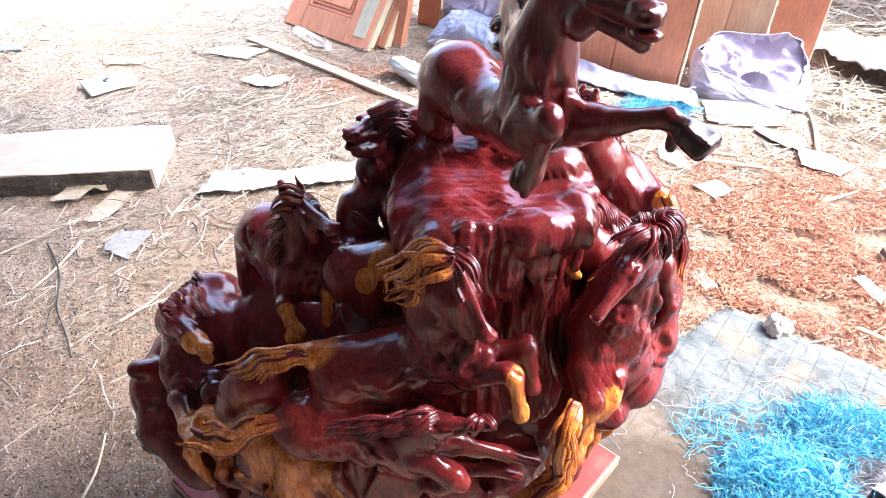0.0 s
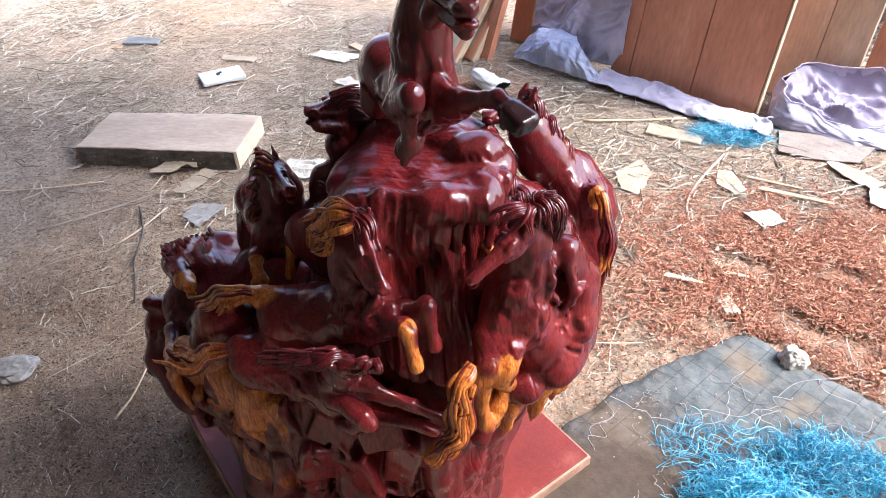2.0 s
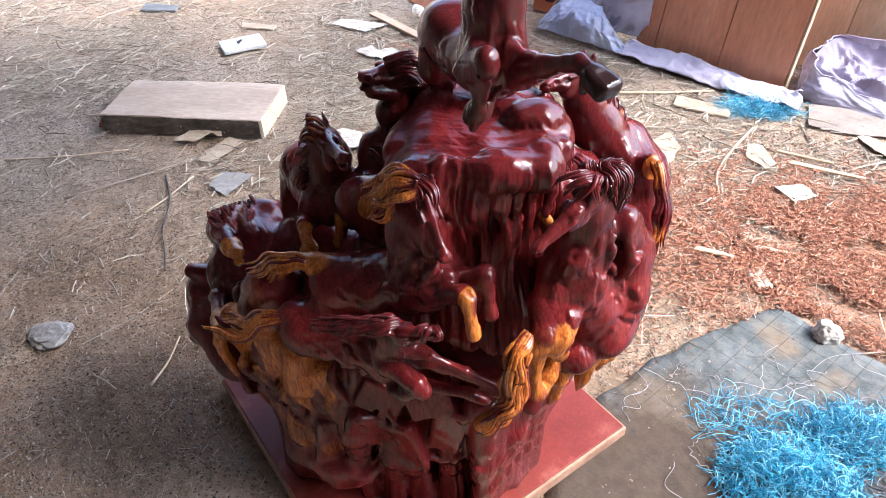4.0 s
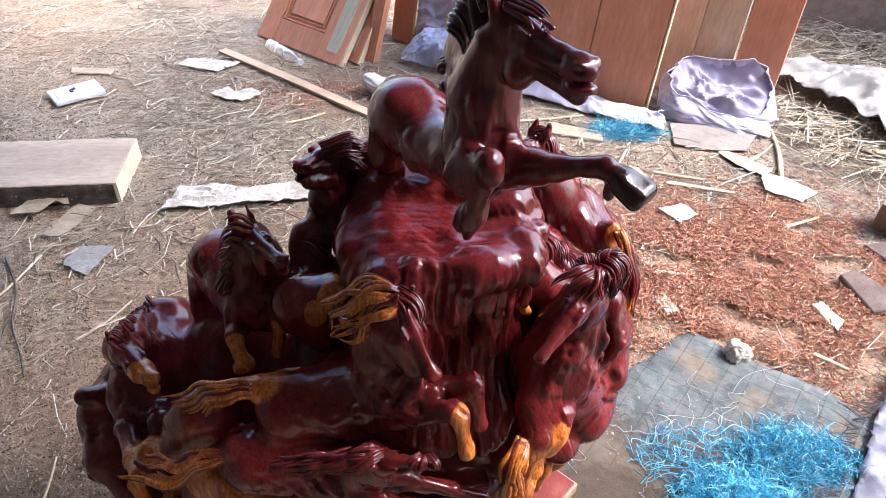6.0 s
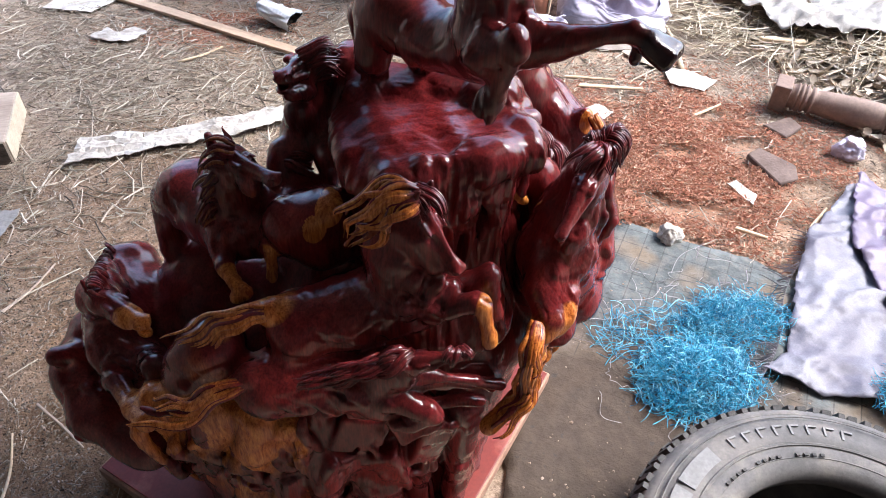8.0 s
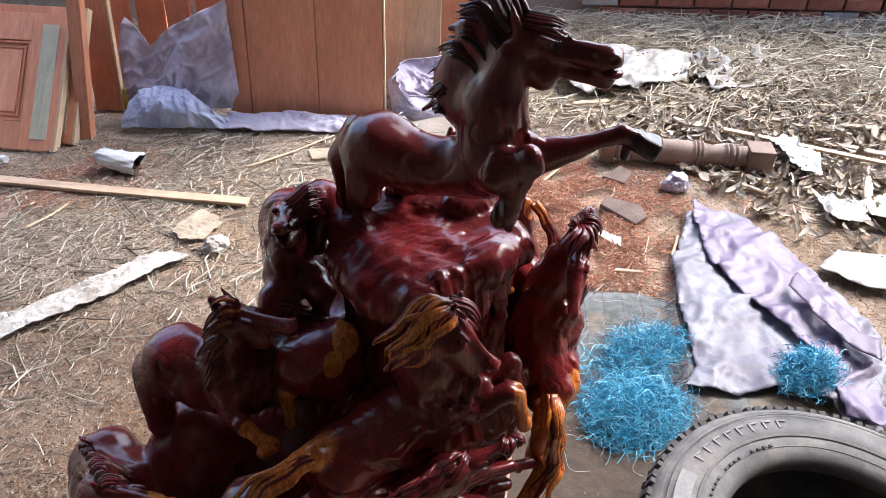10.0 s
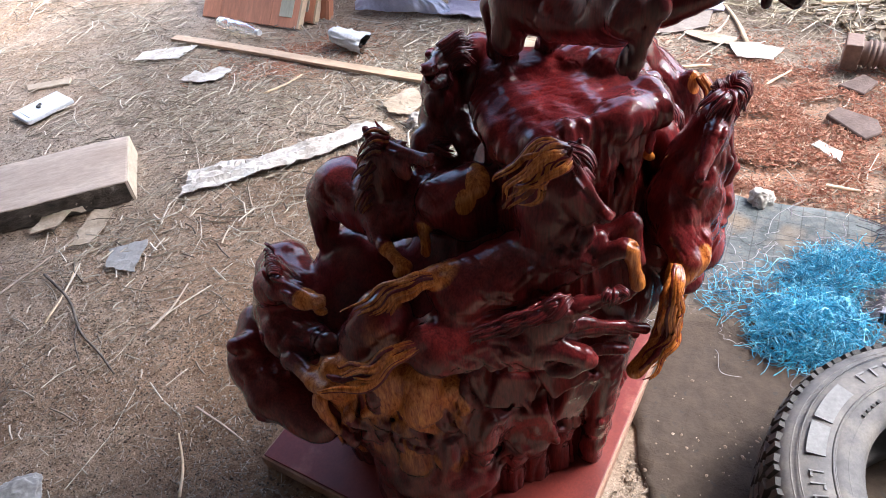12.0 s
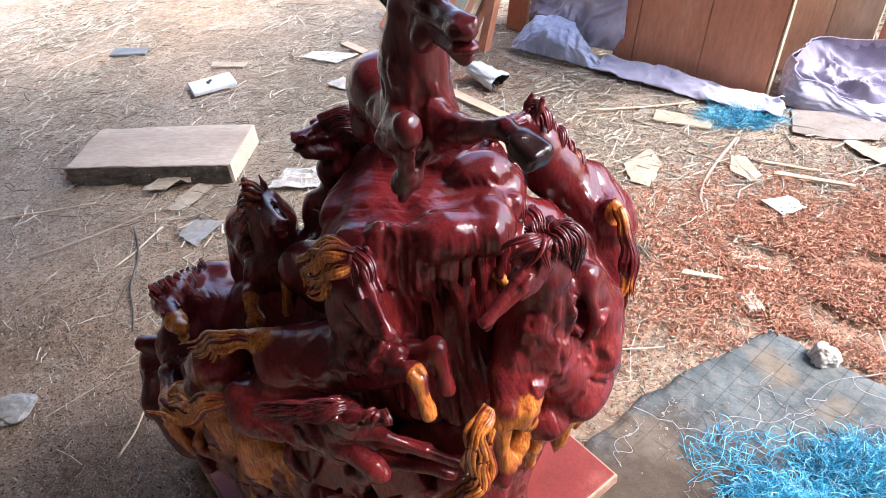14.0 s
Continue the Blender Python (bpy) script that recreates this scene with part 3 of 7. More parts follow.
def hair(guide, count, spread, r, sap=0.0, wave=0.006, seed=1, n=14, tip=0.25, lift=0.0, core=0.22):
    """Thin wavy locks that lie side by side along a guide curve, over a core of the same line;
    spread: the two half-widths of the bundle at its root and at its tip."""
    rnd = random.Random(seed)
    n = int(n * 1.5)
    G = spline(guide, n)
    tang = np.gradient(G, axis=0)
    tang /= np.linalg.norm(tang, axis=1)[:, None]
    length = np.linalg.norm(np.diff(G, axis=0), axis=1).sum()
    eye = np.array([0.0, -0.75, 0.65])
    side = np.cross(tang, eye)
    side /= np.linalg.norm(side, axis=1)[:, None] + 1e-9
    out = np.cross(side, tang)
    u = np.linspace(0, 1, n)
    width = spread[0] + (spread[1] - spread[0]) * u
    share = (lambda v: np.asarray(sap(v))) if callable(sap) else (lambda v: np.full(len(v), float(sap)))
    if core:
        k = max(3, n // 3)
        v = np.linspace(0, 0.92, k)
        C = np.stack([np.interp(v, u, G[:, i]) for i in range(3)], 1)
        w = np.interp(v, u, width) * core * np.interp(v, [0, 0.1, 0.7, 1], [0.7, 1, 0.9, 0.35])
        # core coloured darker, so gaps between the locks read as shaded grooves
        g = share(v) * 0.45 - 0.05
        limb([(*C[i], w[i], g[i]) for i in range(k)], 0.004)
    r = max(0.0028, r * 0.70)
    total = max(4, int(count * 1.25))
    for i in range(total):
        if i % 5 == 0:      # a new lock, whose hairs run together at the tip
            mid = (i + 2.5) / total * 2 - 1 + rnd.uniform(-0.12, 0.12)
            ph0, reach, waves, rise = rnd.uniform(0, 6.3), rnd.uniform(0.66, 1.0), length / rnd.uniform(0.050, 0.085), rnd.uniform(0.55, 1.35)
        s0 = (i + 0.5) / total * 2 - 1 + rnd.uniform(-0.05, 0.05)
        s = s0 + (mid - s0) * 0.7 * u ** 2
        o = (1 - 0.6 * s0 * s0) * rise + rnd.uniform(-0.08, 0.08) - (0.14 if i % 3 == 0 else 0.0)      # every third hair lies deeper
        ph = ph0 + rnd.uniform(-0.2, 0.2)
        end = min(1.0, reach * rnd.uniform(0.94, 1.03))
        curl = wave * 0.85 * (0.3 + 0.7 * u)
        path = G + side * (s * width + curl * np.sin(waves * 6.3 * u + ph))[:, None] + out * (o * width * 0.55 + lift * u + curl * 0.5 * np.cos(waves * 6.3 * u + ph))[:, None]
        keep = max(5, int(n * end))
        path = path[:keep]
        v = np.linspace(0, 1, keep)
        rad = r * rnd.uniform(0.75, 1.3) * np.interp(v, [0, 0.15, 0.65, 1], [0.7, 1, 0.95, tip * 0.6])
        V, F = tube(path, rad, 6, 0.85)
        # every third hair is darkened: groove shade put into the colour
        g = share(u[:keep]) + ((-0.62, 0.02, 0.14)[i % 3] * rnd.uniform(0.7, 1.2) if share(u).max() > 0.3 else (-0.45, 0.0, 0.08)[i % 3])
        STRANDS.append((V, F, np.repeat(np.clip(g, -1, 1), 6)))


def stain(c, r, turn=(0, 0, 0), value=1.0, soft=0.25):
    """Lays bare sapwood, or the dark of heartwood, where the skin lies in an ellipsoid; the form stays as it is."""
    c, r = np.array(c, float), np.array(r, float)
    R = np.array(Euler([radians(v) for v in turn]).to_matrix()).T
    w = window(c - r.max() * 1.3, c + r.max() * 1.3)
    x, y, z = points_in(w)
    x, y, z = x - c[0], y - c[1], z - c[2]
    k = np.sqrt(sum(((R[i, 0] * x + R[i, 1] * y + R[i, 2] * z) / r[i]) ** 2 for i in range(3)))
    m = np.clip((1 + soft - k) / soft, 0, 1).astype(np.float32)
    SAP[w] = SAP[w] * (1 - m) + value * m


def settle(p):
    """The nearest place on the skin, and the way out of it."""
    p = np.array(p, float)
    n = np.array([0.0, -1.0, 0.0])
    for _ in range(6):
        i = np.clip(np.round((p - LO) / H).astype(int), 2, DIM - 3)
        n = np.array([FIELD[i[0] + 2, i[1], i[2]] - FIELD[i[0] - 2, i[1], i[2]], FIELD[i[0], i[1] + 2, i[2]] - FIELD[i[0], i[1] - 2, i[2]], FIELD[i[0], i[1], i[2] + 2] - FIELD[i[0], i[1], i[2] - 2]])
        n = n / (np.linalg.norm(n) + 1e-9)
        p = p - n * np.clip(FIELD[tuple(i)], -0.03, 0.03)
    return p, n


def crease(a, b, r=0.0045, bend=0.0):
    """A cut gouged along the skin between two places."""
    a, b = np.array(a, float), np.array(b, float)
    pts = []
    for v in np.linspace(0, 1, 6):
        p, n = settle(a + (b - a) * v + np.array([0, 0, bend]) * math.sin(v * 3.14))
        pts.append((*(p + n * 0.0022), r * (0.45 + 0.55 * math.sin(v * 3.14))))
    limb(pts, 0.003, cut=True)


def muscles(c, size, n, way, seed):
    """Carved muscle lines: short gouges with a ridge beside them round a place on the skin, running roughly one way."""
    rnd = random.Random(seed)
    way = np.array(way, float) / np.linalg.norm(way)
    for _ in range(n):
        a = np.array(c) + np.array([rnd.uniform(-1, 1) * v for v in size])
        d = way + np.array([rnd.gauss(0, 0.35) for _ in range(3)])
        b = a + d / np.linalg.norm(d) * rnd.uniform(0.025, 0.070)
        bend = rnd.uniform(-0.014, 0.014)
        width = rnd.uniform(0.0026, 0.0060)
        p, nn = settle((a + b) / 2 + np.array([0.008, 0, 0.004]))
        q, _n = settle(b + np.array([0.006, 0, 0.002]))
        s0, _n = settle(a)
        if max(np.linalg.norm(p - q), np.linalg.norm(s0 - p)) > 0.045 or np.linalg.norm(s0 - a) > 0.04:
            continue
        crease(a, b, width, bend)
        limb([(*(p - nn * 0.005), 0.008), (*(q - nn * 0.004), 0.005)], 0.005)


def horse_head(poll, nose, r=0.026, tip=0.015, sap=0.0, sap_nose=None, ears=True, up=(0, 0, 1), mouth=False, flare=1.0):
    """Skull, grooved bridge of the nose, cheek plate, muzzle, flared nostrils, lips, brows, eyes and ears from poll to nose."""
    p, q = np.array(poll), np.array(nose)
    d = (q - p) / np.linalg.norm(q - p)
    L = np.linalg.norm(q - p)
    up = np.array(up, float)
    side = np.cross(d, up)
    side /= np.linalg.norm(side)
    top = np.cross(side, d)
    A = np.array([d, side, top])
    sn = sap if sap_nose is None else sap_nose
    limb([(*p, r * 0.82, sap), (*(p + d * L * 0.36), r * 0.62, sap), (*(p + d * L * 0.68 - top * r * 0.04), r * 0.42, 0.5 * (sap + sn)), (*(p + d * L * 0.92), tip * 0.86, sn)], 0.005)
    # straight bridge between two long hollows
    limb([(*(p + d * L * 0.10 + top * r * 0.56), r * 0.34, sap), (*(p + d * L * 0.5 + top * r * 0.36), r * 0.22, sap), (*(q - d * L * 0.12 + top * tip * 0.42), tip * 0.40, sn)], 0.004)
    lump(p + d * L * 0.24 - top * r * 0.60, (L * 0.29, r * 0.60, r * 0.72), A, 0.005, sap)
    lump(q - d * tip * 0.55 - top * tip * 0.02, (tip * 1.15, tip * 0.82, tip * 0.86), A, 0.004, sn)
    lump(q - d * tip * 0.35 - top * tip * 0.98, (tip * 0.85, tip * 0.60, tip * 0.46), A, 0.003, sn)
    for s in (-1, 1):
        eye = p + d * L * 0.32 + side * s * r * 0.58 + top * r * 0.34
        limb([(*(p + d * L * 0.42 + side * s * r * 0.46 + top * r * 0.30), r * 0.13), (*(p + d * L * 0.80 + side * s * r * 0.36 + top * r * 0.16), r * 0.09)], 0.003, cut=True)
        lump(eye + d * r * 0.06 - top * r * 0.02 + side * s * r * 0.12, (r * 0.32, r * 0.16, r * 0.20), A, 0.003, cut=True)
        limb([(*(eye - d * r * 0.36 + top * r * 0.18), r * 0.17, sap), (*(eye + d * r * 0.38 + top * r * 0.20), r * 0.11, sap)], 0.0025)
        lump(eye - side * s * r * 0.04, (r * 0.19, r * 0.15, r * 0.14), A, 0.0015, sap)
        limb([(*(eye + d * r * 0.3 - top * r * 0.42), r * 0.15, sap), (*(p + d * L * 0.74 + side * s * r * 0.30 - top * r * 0.05), r * 0.09, sap)], 0.003)
        limb([(*(p + d * L * 0.50 + side * s * r * 0.58 - top * r * 0.62), r * 0.18), (*(p + d * L * 0.80 + side * s * r * 0.48 - top * r * 0.35), r * 0.12)], 0.003, cut=True)
        lump(q - d * tip * 0.02 + side * s * tip * 0.60 + top * tip * 0.30, (tip * 0.52 * flare, tip * 0.38, tip * 0.44), A, 0.002, sn)
        lump(q + d * tip * 0.22 + side * s * tip * 0.84 + top * tip * 0.28, (tip * 0.40 * flare, tip * 0.32, tip * 0.28), A, 0.0015, cut=True)
        if ears:
            e = p - d * r * 0.20 + side * s * r * 0.48 + top * r * 0.55
            limb([(*e, r * 0.27, sap), (*(e + top * r * 0.55 - d * r * 0.18 + side * s * r * 0.06), r * 0.25, sap), (*(e + top * r * 1.15 - d * r * 0.42), 0.003, sap)], 0.003)
            limb([(*(e + top * r * 0.45 + d * r * 0.16), r * 0.12), (*(e + top * r * 0.85 - d * r * 0.08), r * 0.06)], 0.002, cut=True)
    if mouth:
        limb([(*(p + d * L * 0.45 - top * r * 0.75), r * 0.34, sap), (*(q - d * tip * 0.3 - top * tip * 1.5), tip * 0.55, sn)], 0.004)
        lump(q - d * tip * 0.2 - top * tip * 0.95, (tip * 0.95, tip * 0.95, tip * 0.20), k=0.002, sap=0.3)
    lump(q + d * tip * 0.5 - top * tip * 0.55, (tip * 1.15, tip * 0.9, tip * 0.17), A, 0.0015, cut=True)


def carve():
    rnd = random.Random(7)
    # core and foot
    limb([(-0.05, 1.14, 0.05, 0.16), (-0.04, 1.17, 0.34, 0.165), (0.02, 1.20, 0.58, 0.11)], 0.05)
    limb([(0.17, 1.14, 0.05, 0.12), (0.22, 1.17, 0.45, 0.16), (0.22, 1.22, 0.72, 0.11)], 0.05)
    limb([(-0.22, 1.18, 0.05, 0.10), (-0.26, 1.20, 0.36, 0.13), (-0.20, 1.23, 0.52, 0.09)], 0.05)
    limb([(0.10, 1.35, 0.05, 0.15), (0.20, 1.36, 0.55, 0.17)], 0.05)
    # knobbed folds of the foot
    for i in range(8):
        a = i / 7
        x, y = -0.16 + 0.40 * a, 0.990 - 0.045 * math.sin(a * 3.1) + 0.06 * a
        z0, z1 = rnd.uniform(0.40, 0.50), rnd.uniform(0.22, 0.30)
        pale = 0.5 if x < -0.07 else 0.0
        limb([(x, y, z0, rnd.uniform(0.026, 0.036)), (x + rnd.uniform(-0.02, 0.02), y - 0.022, z1, rnd.uniform(0.030, 0.040)),
              (x + rnd.uniform(-0.02, 0.02), y - 0.004, 0.14, rnd.uniform(0.018, 0.03)), (x, y + 0.012, 0.03, rnd.uniform(0.03, 0.045))], 0.006, pale)
    for i in range(13):
        a = (i + rnd.random() * 0.6) / 12.5
        x, y = -0.17 + 0.42 * a, 0.962 - 0.042 * math.sin(a * 3.1) + 0.07 * a
        z = rnd.uniform(0.20, 0.44)
        lump((x, y + 0.012, z), (rnd.uniform(0.009, 0.017), rnd.uniform(0.018, 0.028), rnd.uniform(0.045, 0.085)), (rnd.uniform(-15, 15), rnd.uniform(-30, 30), 0), 0.004, 0.4 if x < -0.08 else 0.0)
    flute((-0.65, 0.65, 0.0), (0.65, 1.7, 0.50), (0.0, 1.22), 31, 0.0075, 0.8)
    # rock with a drape of folds
    slab((0.160, 1.112, 0.735), (0.112, 0.082, 0.150), (3, -3, 10), 0.045, 0.014)
    slab((0.170, 1.130, 0.600), (0.120, 0.095, 0.150), (0, 0, 10), 0.040, 0.020)
    slab((0.172, 1.105, 0.884), (0.118, 0.112, 0.030), (3, -4, 6), 0.024, 0.010)
    slab((0.150, 1.190, 0.895), (0.095, 0.045, 0.030), (0, -4, -8), 0.018, 0.012)
    slab((0.075, 1.115, 0.868), (0.050, 0.070, 0.034), (0, -14, 0), 0.024, 0.012)
    lump((0.215, 1.012, 0.892), (0.052, 0.036, 0.034), (0, -8, 20), 0.010)
    lump((0.275, 1.060, 0.888), (0.030, 0.040, 0.036), (0, 0, 25), 0.009)
    lump((0.252, 1.128, 0.918), (0.050, 0.040, 0.030), (0, -6, 15), 0.006)
    lump((0.205, 1.160, 0.914), (0.040, 0.034, 0.026), (0, 0, -20), 0.006)
    lump((0.288, 1.135, 0.888), (0.026, 0.044, 0.034), k=0.008)
    lump((0.120, 1.012, 0.874), (0.044, 0.030, 0.030), k=0.010)
    lump((0.075, 1.040, 0.862), (0.040, 0.034, 0.030), k=0.010)
    for i in range(17):
        a = (i + rnd.uniform(-0.3, 0.3)) / 16
        x = 0.048 + 0.245 * a
        y = 1.004 + 0.050 * max(0, 0.3 - a) / 0.3 - 0.012 * math.sin(a * 3.1) + 0.07 * max(0, a - 0.75) / 0.25
        r = rnd.uniform(0.009, 0.018)
        lean = (0.175 - x) * rnd.uniform(0.15, 0.40)
        zt, ze = 0.870 + 0.030 * math.sin(a * 2.6) + rnd.uniform(-0.014, 0.010), rnd.uniform(0.54, 0.72)
        path = spline([(x, y + 0.014, zt), (x + lean * 0.3 + rnd.uniform(-0.008, 0.008), y, zt - 0.045), (x + lean * 0.6 + rnd.uniform(-0.014, 0.014), y + 0.004, (zt + ze) / 2), (x + lean + rnd.uniform(-0.012, 0.012), y + 0.012, ze)], 9)
        limb([(*p, r * np.interp(u, [0, 0.15, 0.5, 1], [1.2, 1.0, 0.75, 0.25])) for p, u in zip(path, np.linspace(0, 1, 9))], 0.004)
    limb([(0.140, 1.050, 0.820, 0.036), (0.165, 1.040, 0.700, 0.050), (0.170, 1.030, 0.580, 0.070)], 0.012)
    limb([(0.200, 1.050, 0.820, 0.036), (0.215, 1.040, 0.700, 0.048), (0.225, 1.025, 0.580, 0.062)], 0.012)
    flute((-0.03, 0.90, 0.50), (0.36, 1.16, 0.905), (0.165, 1.20), 21, 0.0085, 0.7)
    flute((-0.03, 0.90, 0.50), (0.36, 1.16, 0.900), (0.165, 1.20), 59, 0.0036, 0.9)
    # split grain and pits on its crown
    for _ in range(26):
        x, y = rnd.uniform(0.05, 0.26), rnd.uniform(1.02, 1.19)
        L = rnd.uniform(0.02, 0.06)
        crease((x - L / 2, y + rnd.uniform(-0.006, 0.006), 0.925), (x + L / 2, y + rnd.uniform(-0.006, 0.006), 0.925), rnd.uniform(0.0018, 0.0036), 0.0)

    # leaping horse on the rock
    limb([(0.128, 1.155, 1.032, 0.050), (0.165, 1.085, 1.030, 0.039), (0.207, 1.005, 1.058, 0.043)], 0.015, -0.35)
    lump((0.118, 1.150, 1.045), (0.045, 0.050, 0.042), k=0.02, sap=-0.2)
    limb([(0.205, 1.008, 1.080, 0.046, -0.35), (0.203, 1.004, 1.145, 0.037, -0.35), (0.212, 0.988, 1.205, 0.027, -0.35)], 0.012)
    horse_head((0.220, 0.980, 1.222), (0.281, 0.899, 1.217), 0.027, 0.0155, -0.35, -0.3, mouth=True)
    lump((0.230, 0.958, 1.192), (0.018, 0.022, 0.020), k=0.008)
    limb([(0.188, 0.966, 1.066, 0.026, -0.3), (0.206, 0.934, 1.100, 0.0150, -0.3), (0.209, 0.932, 1.092, 0.0135, -0.3), (0.203, 0.938, 1.070, 0.0095, -0.3), (0.198, 0.944, 1.050, 0.0110, -0.3)], 0.005)
    limb([(0.198, 0.944, 1.048, 0.0105, -0.4), (0.189, 0.954, 1.022, 0.0155, -0.6), (0.186, 0.958, 1.012, 0.0150, -0.6)], 0.003)
    lump((0.190, 0.970, 1.075), (0.021, 0.018, 0.032), (20, 0, 0), k=0.010, sap=-0.3)
    lump((0.230, 0.976, 1.080), (0.021, 0.018, 0.034), (20, 0, 0), k=0.010, sap=-0.3)
    limb([(0.236, 0.980, 1.068, 0.028), (0.274, 0.932, 1.096, 0.0150), (0.300, 0.908, 1.113, 0.0115), (0.314, 0.898, 1.119, 0.0130, -0.3)], 0.005)
    limb([(0.318, 0.895, 1.117, 0.0125, -0.6), (0.330, 0.886, 1.113, 0.0135, -0.9)], 0.003)
    slab((0.338, 0.880, 1.108), (0.020, 0.0165, 0.0135), (0, 24, -36), 0.009, 0.004, -1.0)
    lump((0.322, 0.896, 1.098), (0.007, 0.007, 0.014), k=0.004, sap=-0.8)
    limb([(0.105, 1.160, 1.030, 0.038), (0.090, 1.150, 0.975, 0.022), (0.098, 1.190, 0.935, 0.014), (0.085, 1.160, 0.905, 0.016)], 0.01, -0.3)
    limb([(0.155, 1.180, 1.020, 0.036), (0.165, 1.170, 0.965, 0.020), (0.165, 1.200, 0.930, 0.015)], 0.01, -0.3)
    limb([(0.105, 1.190, 1.060, 0.016), (0.085, 1.205, 1.010, 0.018), (0.078, 1.205, 0.935, 0.010)], 0.008, -0.3)
    lump((0.188, 1.042, 1.150), (0.020, 0.050, 0.055), (0, 0, 20), 0.014)
    lump((0.196, 1.025, 1.205), (0.016, 0.040, 0.034), (25, 0, 20), 0.010)
    for j in range(7):
        a = j / 6
        root = np.array([0.212, 0.985, 1.240]) * (1 - a) + np.array([0.190, 1.045, 1.115]) * a
        end = root + np.array([-0.030, 0.066, 0.040 - 0.055 * a])
        hair([root, root * 0.5 + end * 0.5 + np.array([0, 0, 0.018]), end], 9, (0.018, 0.022), 0.0062, -0.7, 0.006, 20 + j, 10, 0.12)
    hair([(0.220, 0.980, 1.250), (0.238, 0.955, 1.248), (0.252, 0.932, 1.236)], 5, (0.010, 0.012), 0.005, -0.6, 0.004, 31, 8)

    # rearing horse behind, with its head turned out
    limb([(0.060, 1.370, 0.800, 0.070), (0.030, 1.295, 0.790, 0.058), (0.000, 1.250, 0.805, 0.044), (0.000, 1.250, 0.865, 0.032), (0.004, 1.242, 0.915, 0.027)], 0.012)
    horse_head((0.006, 1.232, 0.925), (-0.032, 1.168, 0.944), 0.027, 0.0160, ears=False, flare=1.2)
    limb([(0.000, 1.215, 0.900, 0.016), (-0.024, 1.172, 0.918, 0.011)], 0.004)
    lump((-0.012, 1.225, 0.850), (0.026, 0.024, 0.036), k=0.008)
    limb([(-0.010, 1.230, 0.800, 0.034), (-0.044, 1.212, 0.788, 0.025), (-0.046, 1.210, 0.776, 0.024), (-0.030, 1.215, 0.730, 0.015)], 0.008)
    limb([(0.020, 1.215, 0.800, 0.030), (0.024, 1.185, 0.795, 0.020), (0.020, 1.195, 0.740, 0.014)], 0.008)
    for j in range(9):
        a = j / 8
        root = np.array([-0.004, 1.205, 0.952]) * (1 - a) + np.array([0.014, 1.245, 0.885]) * a
        hair([root, root + np.array([0.030, 0.010, 0.010 - 0.006 * a]), root + np.array([0.066, 0.022, -0.006 - 0.010 * a])], 7, (0.012, 0.018), 0.0046, 0, 0.006, 40 + j, 10, 0.3)
    lump((0.072, 1.262, 0.890), (0.036, 0.046, 0.050), (0, 0, 20), 0.010)
    limb([(0.060, 1.250, 0.930, 0.012), (0.052, 1.235, 0.890, 0.014), (0.040, 1.225, 0.850, 0.012)], 0.008)

    # horse with pale forelegs
    limb([(-0.200, 1.262, 0.695, 0.060), (-0.160, 1.215, 0.690, 0.055), (-0.128, 1.178, 0.692, 0.056)], 0.012)
    lump((-0.150, 1.150, 0.690), (0.026, 0.030, 0.036), k=0.012)
    lump((-0.100, 1.150, 0.690), (0.026, 0.028, 0.036), k=0.012)
    limb([(-0.130, 1.185, 0.720, 0.050), (-0.124, 1.180, 0.780, 0.041), (-0.120, 1.172, 0.812, 0.032)], 0.012)
    horse_head((-0.119, 1.165, 0.822), (-0.058, 1.095, 0.832), 0.0265, 0.0145)
    hair([(-0.098, 1.150, 0.840), (-0.086, 1.150, 0.800), (-0.080, 1.150, 0.755)], 6, (0.010, 0.014), 0.005, 0.05, 0.005, 69, 10, 0.3)
    limb([(-0.155, 1.135, 0.675, 0.022), (-0.151, 1.098, 0.682, 0.0145, 0.1), (-0.148, 1.088, 0.680, 0.0115, 0.9), (-0.140, 1.070, 0.676, 0.0105, 1.0), (-0.130, 1.058, 0.662, 0.0125, 1.0), (-0.139, 1.056, 0.655, 0.0115, 1.0)], 0.005)
    limb([(-0.095, 1.140, 0.680, 0.022), (-0.086, 1.108, 0.706, 0.012, 0.3), (-0.084, 1.098, 0.700, 0.0095, 1.0), (-0.084, 1.090, 0.676, 0.0085, 1.0), (-0.086, 1.085, 0.657, 0.0105, 1.0)], 0.005)
    limb([(-0.235, 1.275, 0.680, 0.038), (-0.250, 1.245, 0.600, 0.022), (-0.240, 1.250, 0.520, 0.018)], 0.01)
    for j in range(7):
        a = j / 6
        root = np.array([-0.112, 1.160, 0.846]) * (1 - a) + np.array([-0.150, 1.160, 0.735]) * a
        hair([root, root + np.array([-0.020, -0.004, 0.010 - 0.014 * a]), root + np.array([-0.044 + 0.010 * a, 0.000, -0.010 - 0.034 * a])], 6, (0.012, 0.015), 0.0050, 0.34, 0.006, 60 + j, 10, 0.3)
    lump((-0.100, 1.125, 0.806), (0.020, 0.012, 0.022), (0, 0, -45), 0.004, 0.35)

    # horse with the pale muzzle, low on the flank
    limb([(-0.350, 1.290, 0.510, 0.060), (-0.350, 1.215, 0.500, 0.066), (-0.352, 1.140, 0.500, 0.058)], 0.02)
    limb([(-0.360, 1.185, 0.545, 0.046), (-0.357, 1.155, 0.600, 0.035), (-0.344, 1.125, 0.618, 0.027)], 0.012)
    horse_head((-0.339, 1.118, 0.622), (-0.279, 1.056, 0.624), 0.0265, 0.0155, 0.1, 1.0)
